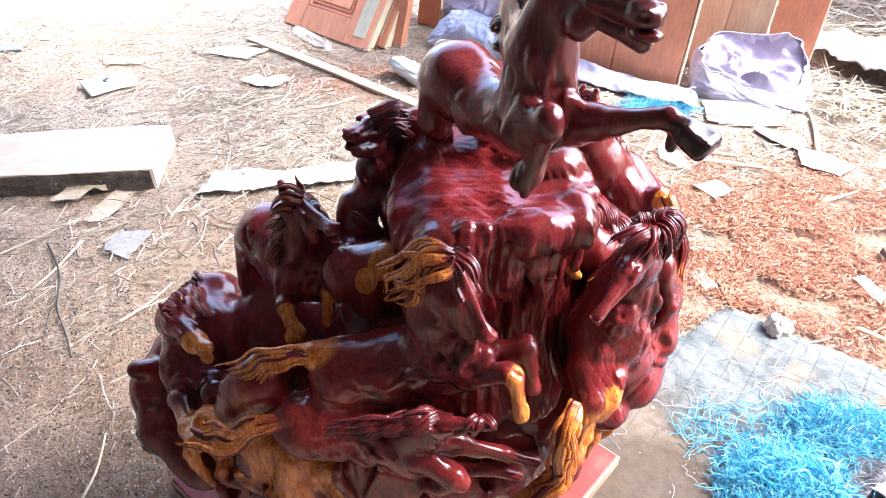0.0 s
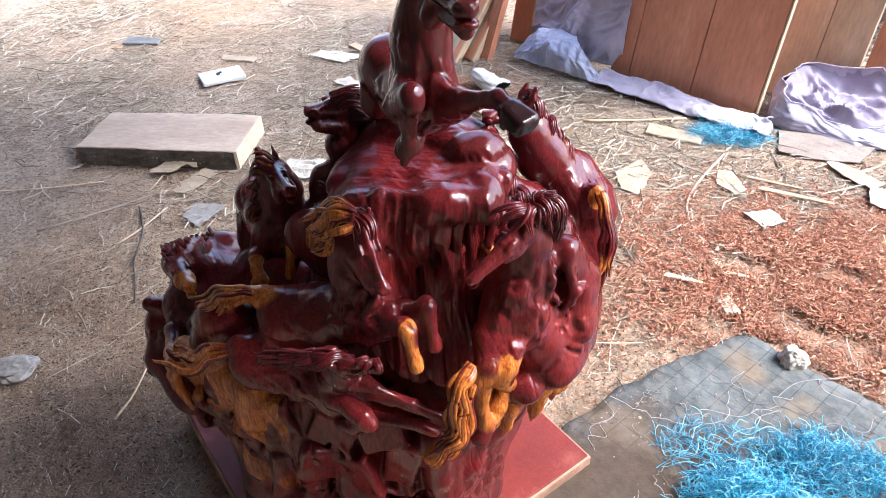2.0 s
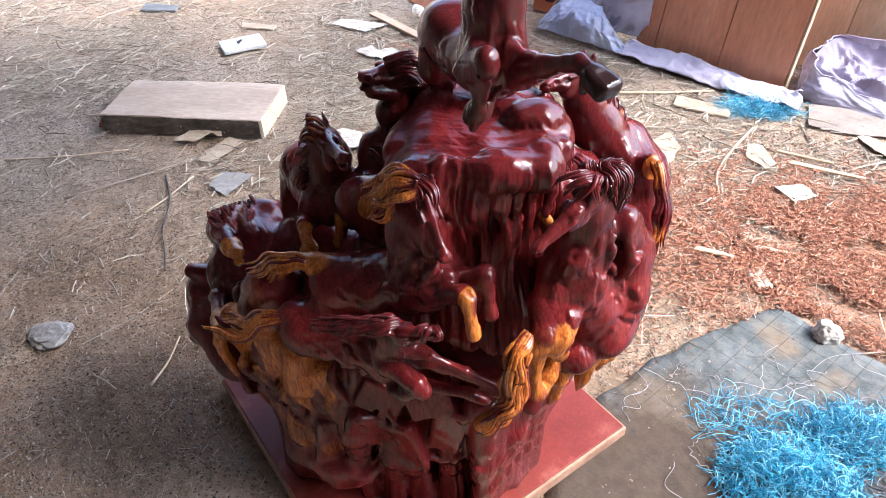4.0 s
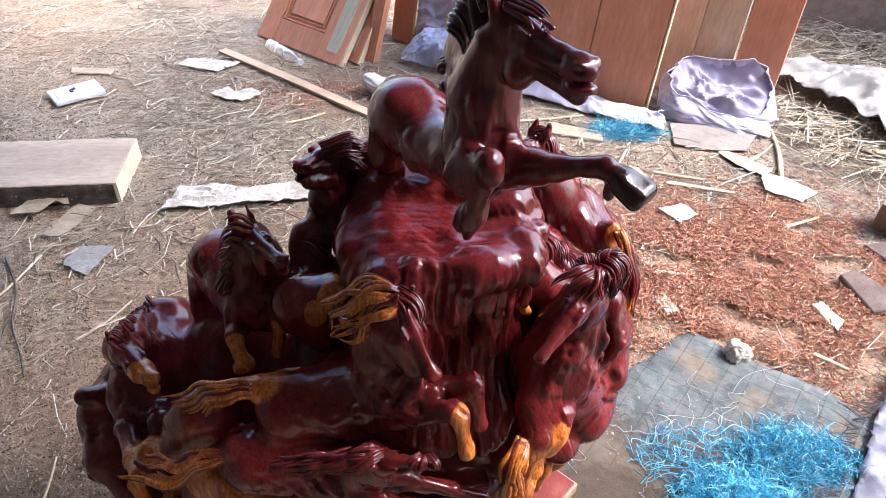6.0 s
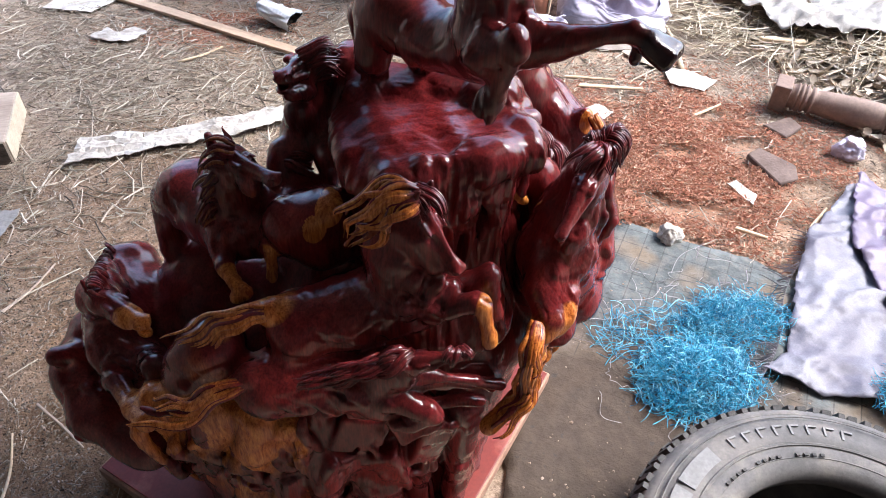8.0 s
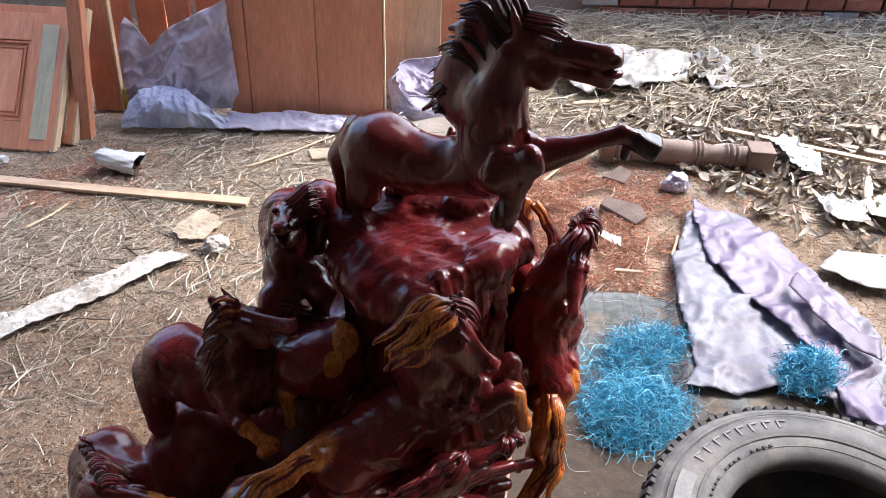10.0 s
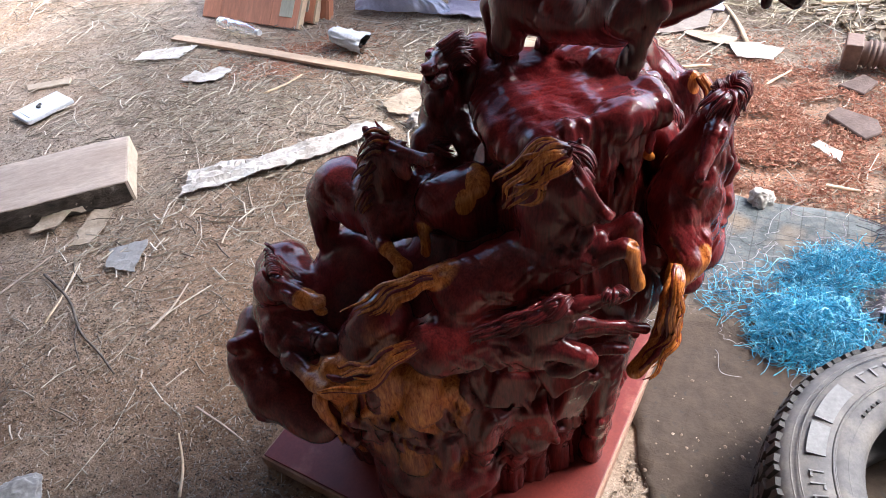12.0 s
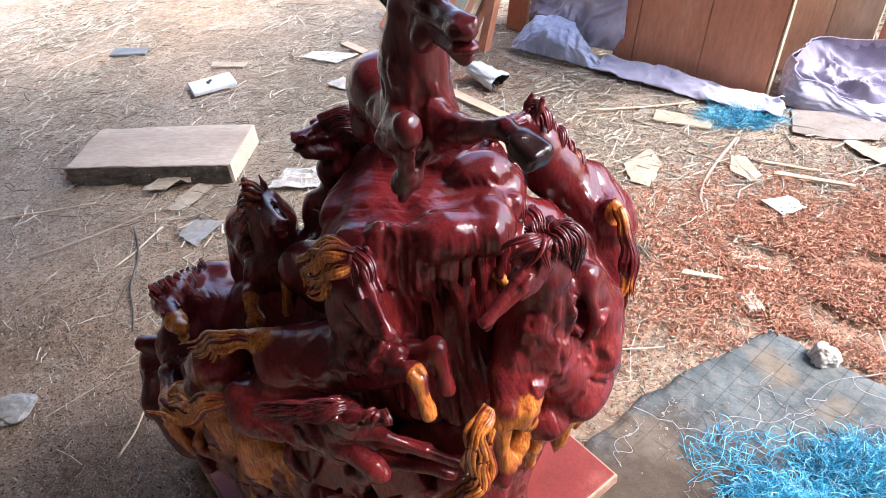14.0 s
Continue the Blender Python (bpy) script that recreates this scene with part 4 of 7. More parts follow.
    lump((-0.303, 1.080, 0.620), (0.022, 0.018, 0.016), (0, 0, -45), 0.006, 1.0)
    lump((-0.281, 1.057, 0.607), (0.014, 0.011, 0.006), (0, 0, -45), 0.002, 1.0)
    limb([(-0.350, 1.110, 0.480, 0.040), (-0.352, 1.065, 0.490, 0.022, 0.3), (-0.320, 1.000, 0.500, 0.015, 0.6), (-0.296, 0.965, 0.512, 0.017, 0.6)], 0.01)
    limb([(-0.31, 1.10, 0.49, 0.036), (-0.285, 1.05, 0.53, 0.018), (-0.275, 1.055, 0.49, 0.014)], 0.01)
    limb([(-0.420, 1.230, 0.430, 0.050), (-0.445, 1.170, 0.400, 0.052), (-0.415, 1.110, 0.370, 0.055), (-0.34, 1.05, 0.33, 0.05)], 0.02)
    limb([(-0.445, 1.165, 0.450, 0.025), (-0.462, 1.150, 0.475, 0.016)], 0.01)
    for j in range(8):
        a = j / 7
        root = np.array([-0.344, 1.120, 0.655]) * (1 - a) + np.array([-0.372, 1.300, 0.555]) * a
        hair([root, root + np.array([0.004, -0.012, 0.014]), root + np.array([0.026 - 0.030 * a, -0.018 + 0.012 * a, 0.002 + 0.012 * a])], 6, (0.010, 0.011), 0.0046, 0, 0.005, 70 + j, 9, 0.3)
    limb([(-0.365, 1.25, 0.56, 0.02), (-0.36, 1.20, 0.60, 0.018), (-0.35, 1.14, 0.63, 0.014)], 0.012)

    # central horse with the pale flowing mane
    limb([(-0.050, 0.985, 0.655, 0.053), (0.025, 0.990, 0.665, 0.055), (0.102, 0.972, 0.700, 0.058)], 0.015)
    limb([(0.102, 0.978, 0.725, 0.058), (0.094, 0.980, 0.790, 0.050), (0.101, 0.968, 0.846, 0.036)], 0.012)
    horse_head((0.108, 0.959, 0.874), (0.154, 0.905, 0.808), 0.0245, 0.0125)
    limb([(0.110, 0.945, 0.838, 0.024), (0.130, 0.930, 0.800, 0.018)], 0.008)
    for dx, dy, dz, rx, rz, a in ((0.146, 0.928, 0.742, 0.020, 0.028, 20), (0.118, 0.920, 0.735, 0.017, 0.030, 10), (0.166, 0.945, 0.722, 0.022, 0.026, 35), (0.092, 0.925, 0.728, 0.016, 0.026, -10), (0.130, 0.922, 0.770, 0.013, 0.022, 30), (0.105, 0.930, 0.775, 0.013, 0.024, 15), (0.075, 0.938, 0.700, 0.020, 0.026, -20)):
        lump((dx, dy, dz), (rx, 0.018, rz), (0, a, 0), 0.005)
    limb([(0.160, 0.950, 0.715, 0.030), (0.205, 0.935, 0.760, 0.0145), (0.213, 0.930, 0.725, 0.0100), (0.219, 0.925, 0.690, 0.0120)], 0.006)
    limb([(0.130, 0.925, 0.715, 0.024), (0.180, 0.898, 0.750, 0.0135), (0.186, 0.894, 0.750, 0.0118, 1.0), (0.194, 0.885, 0.712, 0.0090, 1.0), (0.198, 0.882, 0.695, 0.0105, 1.0), (0.200, 0.880, 0.683, 0.0118, 1.0)], 0.005)
    flow = lambda u: np.interp(u, [0, 0.2, 0.5, 1], [0.15, 0.6, 0.95, 1])
    hair([(0.112, 0.955, 0.903), (0.080, 0.950, 0.906), (0.052, 0.958, 0.872), (0.036, 0.968, 0.838), (0.014, 0.975, 0.800)], 12, (0.010, 0.020), 0.0050, flow, 0.009, 80, 18, 0.3)
    hair([(0.110, 0.948, 0.902), (0.088, 0.940, 0.893), (0.066, 0.945, 0.868), (0.050, 0.950, 0.845), (0.030, 0.965, 0.822)], 11, (0.012, 0.016), 0.0050, flow, 0.011, 81, 18, 0.3)
    hair([(0.108, 0.955, 0.906), (0.075, 0.960, 0.912), (0.040, 0.970, 0.885), (0.020, 0.980, 0.850)], 8, (0.008, 0.014), 0.0048, flow, 0.009, 84, 16, 0.3)
    hair([(0.106, 0.955, 0.904), (0.128, 0.940, 0.892), (0.142, 0.922, 0.868)], 7, (0.014, 0.012), 0.0044, 0.0, 0.006, 82, 10)
    hair([(0.100, 0.955, 0.906), (0.112, 0.940, 0.895), (0.118, 0.926, 0.872)], 6, (0.012, 0.012), 0.0044, 0.12, 0.006, 85, 10)
    limb([(-0.045, 0.985, 0.680, 0.036, 0.3), (-0.085, 0.982, 0.696, 0.021, 0.8), (-0.115, 0.982, 0.698, 0.014, 0.9), (-0.160, 0.988, 0.675, 0.013, 0.9)], 0.010)
    hair([(-0.095, 0.972, 0.706), (-0.140, 0.974, 0.698), (-0.190, 0.985, 0.658), (-0.250, 0.995, 0.598)], 14, (0.009, 0.034), 0.0065, lambda u: np.interp(u, [0, 0.2, 0.7, 1], [0.7, 0.9, 0.95, 0.8]), 0.006, 83, 18, 0.3)
    limb([(-0.06, 0.985, 0.65, 0.045), (-0.07, 0.955, 0.60, 0.03), (-0.03, 0.94, 0.59, 0.02)], 0.012)
    limb([(-0.18, 1.00, 0.62, 0.05, 0.35), (-0.22, 1.01, 0.55, 0.05, 0.3)], 0.02)

    # dark horse behind with its pale patch
    limb([(0.000, 1.125, 0.710, 0.065), (-0.045, 1.165, 0.700, 0.055), (-0.035, 1.200, 0.740, 0.035)], 0.02)
    limb([(-0.045, 1.110, 0.735, 0.045), (0.012, 1.098, 0.765, 0.040)], 0.012)
    hair([(-0.050, 1.205, 0.780), (-0.030, 1.190, 0.792), (0.000, 1.180, 0.778)], 9, (0.012, 0.020), 0.005, 0.1, 0.006, 90, 10)

    # rearing horse on the other flank, head bowed
    limb([(0.375, 1.090, 0.560, 0.080), (0.355, 1.045, 0.650, 0.066), (0.330, 1.005, 0.715, 0.056), (0.345, 1.012, 0.785, 0.044), (0.352, 1.000, 0.850, 0.030), (0.348, 0.985, 0.880, 0.024)], 0.012)
    lump((0.305, 0.972, 0.705), (0.030, 0.030, 0.046), (0, 12, 0), 0.010)
    lump((0.358, 0.985, 0.735), (0.028, 0.028, 0.042), (0, -10, 0), 0.006)
    lump((0.335, 0.968, 0.770), (0.024, 0.020, 0.034), (0, 10, 0), 0.006)
    lump((0.303, 0.950, 0.680), (0.022, 0.020, 0.024), k=0.006)
    horse_head((0.345, 0.968, 0.893), (0.281, 0.896, 0.848), 0.0215, 0.0110)
    limb([(0.300, 0.955, 0.690, 0.030), (0.300, 0.925, 0.662, 0.023, 0.4), (0.292, 0.918, 0.640, 0.021, 1.0), (0.290, 0.926, 0.560, 0.012, 0.8), (0.296, 0.935, 0.505, 0.014, 0.5), (0.290, 0.925, 0.480, 0.018, 0.1)], 0.008)
    limb([(0.330, 0.955, 0.680, 0.028), (0.325, 0.935, 0.655, 0.024, 0.9), (0.312, 0.930, 0.640, 0.022, 1.0), (0.330, 0.960, 0.585, 0.014, 0.5)], 0.008)
    for g, sp, sd in (([(0.352, 0.985, 0.922), (0.332, 0.962, 0.928), (0.306, 0.946, 0.902)], (0.010, 0.018), 100), ([(0.352, 0.990, 0.922), (0.338, 0.975, 0.925), (0.318, 0.968, 0.890)], (0.012, 0.022), 101),
                      ([(0.352, 0.985, 0.924), (0.372, 0.972, 0.922), (0.384, 0.968, 0.885)], (0.012, 0.020), 102), ([(0.355, 0.990, 0.922), (0.385, 0.988, 0.915), (0.398, 0.992, 0.870)], (0.012, 0.020), 103),
                      ([(0.352, 0.978, 0.922), (0.350, 0.960, 0.922), (0.345, 0.945, 0.895)], (0.012, 0.016), 104), ([(0.360, 1.000, 0.910), (0.382, 1.004, 0.890), (0.392, 1.004, 0.840)], (0.012, 0.018), 105)):
        hair(g, 7, sp, 0.0042, -0.1, 0.010, sd, 13, 0.3)
    for j in range(7):
        a = j / 6 - 0.5
        root = np.array([0.352 + 0.030 * a, 0.985 + 0.012 * a, 0.918])
        hair([root, root + np.array([0.016 * a, -0.004, 0.020]), root + np.array([0.050 * a + 0.008, 0.004, 0.036 - 0.04 * abs(a)])], 3, (0.008, 0.006), 0.0042, -0.1, 0.005, 115 + j, 8, 0.15)
    hair([(0.282, 0.912, 0.668), (0.264, 0.885, 0.650), (0.262, 0.876, 0.600), (0.258, 0.872, 0.550), (0.232, 0.862, 0.515), (0.200, 0.862, 0.480)], 10, (0.010, 0.030), 0.0058, lambda u: np.interp(u, [0, 0.5, 0.7, 1], [1.0, 1.0, 0.6, 0.95]), 0.006, 110, 22, 0.3)
    hair([(0.285, 0.915, 0.660), (0.275, 0.895, 0.630), (0.275, 0.885, 0.570), (0.262, 0.880, 0.520), (0.238, 0.870, 0.485)], 6, (0.008, 0.020), 0.0055, lambda u: np.interp(u, [0, 0.5, 0.7, 1], [1.0, 1.0, 0.5, 0.8]), 0.006, 111, 22, 0.3)
    limb([(0.262, 0.895, 0.54, 0.009, 0.4), (0.240, 0.884, 0.500, 0.014, 0.5), (0.215, 0.876, 0.474, 0.015, 0.9)], 0.006)
    # loose folds hanging beside its neck
    for x, y, z0, z1, dx, r in ((0.376, 0.992, 0.842, 0.660, 0.010, 0.0085), (0.392, 1.008, 0.800, 0.700, -0.012, 0.0070), (0.408, 1.024, 0.790, 0.640, 0.014, 0.0100), (0.428, 1.050, 0.730, 0.620, -0.006, 0.0085)):
        path = spline([(x, y, z0), (x + dx, y - 0.004, z0 * 0.65 + z1 * 0.35), (x - dx * 0.6, y, z0 * 0.3 + z1 * 0.7), (x + dx, y + 0.010, z1)], 8)
        limb([(*p, r * np.interp(u, [0, 0.4, 1], [0.5, 1.0, 0.4])) for p, u in zip(path, np.linspace(0, 1, 8))], 0.005)
    limb([(0.40, 1.05, 0.80, 0.026), (0.425, 1.085, 0.72, 0.036), (0.42, 1.07, 0.64, 0.046)], 0.02)
    # arched back of another between it and the rock
    limb([(0.292, 1.165, 0.826, 0.030), (0.330, 1.190, 0.785, 0.036), (0.372, 1.180, 0.735, 0.042), (0.405, 1.130, 0.680, 0.050), (0.415, 1.100, 0.600, 0.055)], 0.012)
    limb([(0.300, 1.11, 0.82, 0.024), (0.330, 1.10, 0.78, 0.030), (0.37, 1.09, 0.70, 0.045)], 0.015)
    for j in range(5):
        root = np.array([0.300 + 0.020 * j, 1.145 + 0.006 * j, 0.862 - 0.022 * j])
        hair([root, root + np.array([0.008, -0.022, 0.000]), root + np.array([0.016, -0.040, -0.034])], 5, (0.010, 0.014), 0.0042, 0.0, 0.006, 122 + j, 10, 0.3)
    limb([(0.276, 1.055, 0.795, 0.008, 1.0), (0.292, 1.05, 0.780, 0.006, 1.0)], 0.006)
    limb([(0.292, 1.060, 0.850, 0.007, 0.3), (0.284, 1.048, 0.800, 0.006, 0.1)], 0.004)

    # horse behind with the round pale patch on its rump
    limb([(0.425, 1.262, 0.745, 0.062), (0.388, 1.280, 0.785, 0.054), (0.345, 1.262, 0.840, 0.044), (0.322, 1.258, 0.888, 0.035), (0.312, 1.256, 0.918, 0.027)], 0.012)
    lump((0.428, 1.238, 0.758), (0.046, 0.046, 0.052), k=0.012)
    lump((0.440, 1.214, 0.800), (0.020, 0.014, 0.022), k=0.008)
    lump((0.395, 1.240, 0.790), (0.036, 0.036, 0.040), k=0.012)
    horse_head((0.308, 1.250, 0.928), (0.258, 1.198, 0.938), 0.0240, 0.0130)
    for j in range(9):
        a = j / 8
        root = np.array([0.312, 1.268, 0.950]) * (1 - a) + np.array([0.382, 1.280, 0.846]) * a
        hair([root, root + np.array([0.010, -0.012, 0.004]), root + np.array([0.012 - 0.006 * a, -0.030, -0.026])], 5, (0.011, 0.012), 0.0046, 0.1 + 0.3 * a, 0.005, 140 + j, 9, 0.3)
    hair([(0.450, 1.200, 0.815), (0.466, 1.170, 0.775), (0.470, 1.138, 0.715), (0.464, 1.108, 0.645)], 8, (0.007, 0.019), 0.0056, lambda u: np.interp(u, [0, 0.2, 0.55, 0.75, 1], [0.8, 0.5, 0.1, 0.8, 0.95]), 0.005, 121, 18, 0.35)
    limb([(0.44, 1.225, 0.70, 0.044), (0.435, 1.175, 0.60, 0.038), (0.42, 1.13, 0.55, 0.055)], 0.015)
    limb([(0.42, 1.28, 0.66, 0.075), (0.36, 1.26, 0.45, 0.10)], 0.03)

    # reclining horse across the front
    limb([(-0.105, 0.955, 0.572, 0.056), (-0.030, 0.942, 0.572, 0.046), (0.050, 0.922, 0.575, 0.046)], 0.012)
    lump((-0.100, 0.942, 0.586), (0.046, 0.044, 0.042), k=0.010)
    lump((0.045, 0.900, 0.560), (0.040, 0.030, 0.034), (0, 20, 0), 0.008)
    lump((0.015, 0.903, 0.585), (0.030, 0.024, 0.030), (0, -20, 0), 0.008)
    limb([(0.050, 0.918, 0.600, 0.040), (0.072, 0.893, 0.645, 0.030), (0.088, 0.876, 0.672, 0.021)], 0.010)
    horse_head((0.090, 0.868, 0.682), (0.146, 0.850, 0.708), 0.0215, 0.0120, ears=True, up=(-0.3, -0.3, 1.0), flare=1.3)
    limb([(0.060, 0.890, 0.580, 0.028), (0.110, 0.864, 0.572, 0.0160), (0.118, 0.860, 0.560, 0.0135), (0.085, 0.866, 0.540, 0.0120), (0.066, 0.872, 0.538, 0.0135)], 0.006)
    limb([(0.075, 0.898, 0.630, 0.022), (0.130, 0.884, 0.618, 0.0105), (0.185, 0.884, 0.594, 0.0085), (0.228, 0.892, 0.560, 0.0105)], 0.005)
    limb([(0.070, 0.905, 0.595, 0.024), (0.150, 0.898, 0.584, 0.0105), (0.205, 0.905, 0.552, 0.0090), (0.222, 0.910, 0.530, 0.0110)], 0.005)
    limb([(0.02, 0.92, 0.545, 0.032), (0.07, 0.908, 0.518, 0.014), (0.16, 0.915, 0.505, 0.011), (0.21, 0.92, 0.485, 0.012)], 0.005)
    for j in range(9):
        a = j / 8
        root = np.array([0.086 - 0.105 * a, 0.868 + 0.022 * a, 0.702 - 0.040 * a])
        hair([root, root + np.array([-0.014, -0.010, 0.006]), root + np.array([-0.034, -0.012, -0.006]), root + np.array([-0.050, -0.006, -0.022])], 5, (0.010, 0.012), 0.0042, 0.02, 0.009, 130 + j, 14, 0.3)
    for j in range(4):
        hair([(0.138 + 0.004 * j, 0.850, 0.722), (0.130 + 0.010 * j, 0.838, 0.722), (0.128 + 0.012 * j, 0.834, 0.702)], 4, (0.008, 0.007), 0.0040, 0.0, 0.007, 150 + j, 9, 0.3)
    hair([(-0.128, 0.932, 0.618), (-0.175, 0.930, 0.603), (-0.220, 0.935, 0.566), (-0.270, 0.948, 0.552), (-0.300, 0.962, 0.562)], 14, (0.007, 0.034), 0.0058, lambda u: np.interp(u, [0, 0.3, 0.6, 1], [0.2, 0.6, 0.9, 0.9]), 0.007, 132, 22, 0.3)
    limb([(-0.095, 0.950, 0.605, 0.034), (-0.130, 0.940, 0.616, 0.018, 0.1), (-0.160, 0.938, 0.606, 0.011, 0.5)], 0.008)
    limb([(-0.15, 0.960, 0.58, 0.024, 0.3), (-0.22, 0.975, 0.54, 0.024, 0.7), (-0.285, 0.995, 0.53, 0.022, 0.7)], 0.008)

    # pale root below it, and folds of the foot
    limb([(-0.200, 0.990, 0.490, 0.044, 0.6), (-0.225, 1.005, 0.380, 0.040, 0.5), (-0.220, 1.020, 0.24, 0.045, 0.35), (-0.21, 1.02, 0.06, 0.06, 0.1)], 0.010)
    limb([(-0.140, 0.955, 0.500, 0.035, 0.9), (-0.150, 0.955, 0.410, 0.032, 0.9), (-0.165, 0.985, 0.330, 0.026, 0.7)], 0.014)
    limb([(-0.285, 1.010, 0.490, 0.038, 0.8), (-0.275, 1.030, 0.400, 0.034, 0.6), (-0.270, 1.06, 0.30, 0.03, 0.2)], 0.014)
    limb([(-0.100, 0.960, 0.450, 0.03, 0.6), (-0.095, 0.965, 0.38, 0.024, 0.4)], 0.014)
    limb([(-0.19, 0.985, 0.16, 0.05), (-0.10, 0.955, 0.15, 0.05), (-0.06, 0.950, 0.16, 0.045)], 0.02)
    for c, h, t in (((-0.030, 0.945, 0.330), (0.038, 0.030, 0.060), (12, 14, 20)), ((0.060, 0.950, 0.300), (0.034, 0.030, 0.070), (8, -12, -15)), ((0.135, 0.960, 0.350), (0.034, 0.030, 0.075), (10, 10, 10)),
                    ((0.015, 0.950, 0.420), (0.046, 0.026, 0.040), (-10, 24, 0)), ((0.105, 0.945, 0.440), (0.044, 0.026, 0.040), (-14, -18, 10)), ((-0.110, 0.962, 0.250), (0.040, 0.030, 0.080), (6, 8, 30)), ((0.200, 0.985, 0.420), (0.034, 0.032, 0.060), (5, 16, 25))):
        slab(c, h, t, 0.010, 0.008, 0.15 if c[0] < -0.08 else 0.0)
    for i in range(34):
        a = (i + rnd.uniform(-0.4, 0.4)) / 33
        x = -0.315 + 0.250 * a
        y = 0.994 - 0.062 * a + rnd.uniform(-0.010, 0.016)
        z = rnd.uniform(0.36, 0.505)
        g = rnd.choice((0.15, 0.35, 0.55, 0.75))
        r = rnd.uniform(0.007, 0.013)
        end = z - rnd.uniform(0.07, 0.22)
        path = spline([(x, y + 0.006, z), (x + rnd.uniform(-0.012, 0.016), y - 0.004, z - 0.03), (x + rnd.uniform(-0.020, 0.026), y + 0.002, (z + end) / 2 - 0.01), (x + rnd.uniform(-0.03, 0.035), y + 0.016, end)], 8)
        limb([(*p, r * np.interp(u, [0, 0.2, 0.6, 1], [0.7, 1.15, 0.9, 0.3]), g - 0.35 * u) for p, u in zip(path, np.linspace(0, 1, 8))], 0.003)
    for i in range(26):
        a = (i + rnd.uniform(-0.4, 0.4)) / 25
        x = -0.20 + 0.46 * a
        y = 0.968 - 0.050 * math.sin(a * 3.1) + 0.07 * a
        z = rnd.uniform(0.30, 0.47)
        end = z - rnd.uniform(0.06, 0.20)
        r = rnd.uniform(0.006, 0.013)
        path = spline([(x, y + 0.008, z), (x + rnd.uniform(-0.02, 0.02), y - 0.006, z - 0.03), (x + rnd.uniform(-0.03, 0.03), y - 0.002, (z + end) / 2), (x + rnd.uniform(-0.03, 0.03), y + 0.014, end)], 8)
        limb([(*p, r * np.interp(u, [0, 0.2, 0.6, 1], [0.7, 1.15, 0.9, 0.3])) for p, u in zip(path, np.linspace(0, 1, 8))], 0.003, 0.3 if x < -0.10 else 0.0)
    # overhanging pale block with hanging drips
    lump((0.392, 1.048, 0.575), (0.058, 0.062, 0.060), k=0.015, sap=0.05)
    lump((0.350, 0.995, 0.545), (0.040, 0.034, 0.036), k=0.010, sap=0.1)
    for i in range(11):
        a = (i + rnd.uniform(-0.25, 0.25)) / 10
        x, y = 0.305 + 0.135 * a, 0.952 + 0.125 * a
        top, drop = 0.515 + 0.020 * math.sin(i * 2.0) + 0.03 * a, rnd.uniform(0.05, 0.12)
        r = rnd.uniform(0.009, 0.017)
        limb([(x + 0.004, y + 0.014, top + 0.02, r, 0.5), (x, y, top - 0.01, r, 1.0), (x - 0.008, y + 0.004, top - drop * 0.6, r * 0.8, 1.0), (x - 0.014, y + 0.012, top - drop, r * 0.35, 0.7)], 0.004)
    for i in range(6):
        a = i / 5
        limb([(0.20 + 0.10 * a, 0.96 + 0.12 * a, 0.42, 0.035), (0.20 + 0.09 * a, 0.97 + 0.12 * a, 0.22, 0.026), (0.20 + 0.08 * a, 0.99 + 0.12 * a, 0.05, 0.028)], 0.008)


    stain((0.008, 1.058, 0.790), (0.017, 0.05, 0.024), (0, 25, 0), 1.0, 0.15)
    stain((-0.016, 1.060, 0.760), (0.015, 0.05, 0.022), (0, 20, 0), 1.0, 0.15)
    stain((0.450, 1.195, 0.800), (0.020, 0.030, 0.022), (0, 0, 0), 1.0, 0.15)
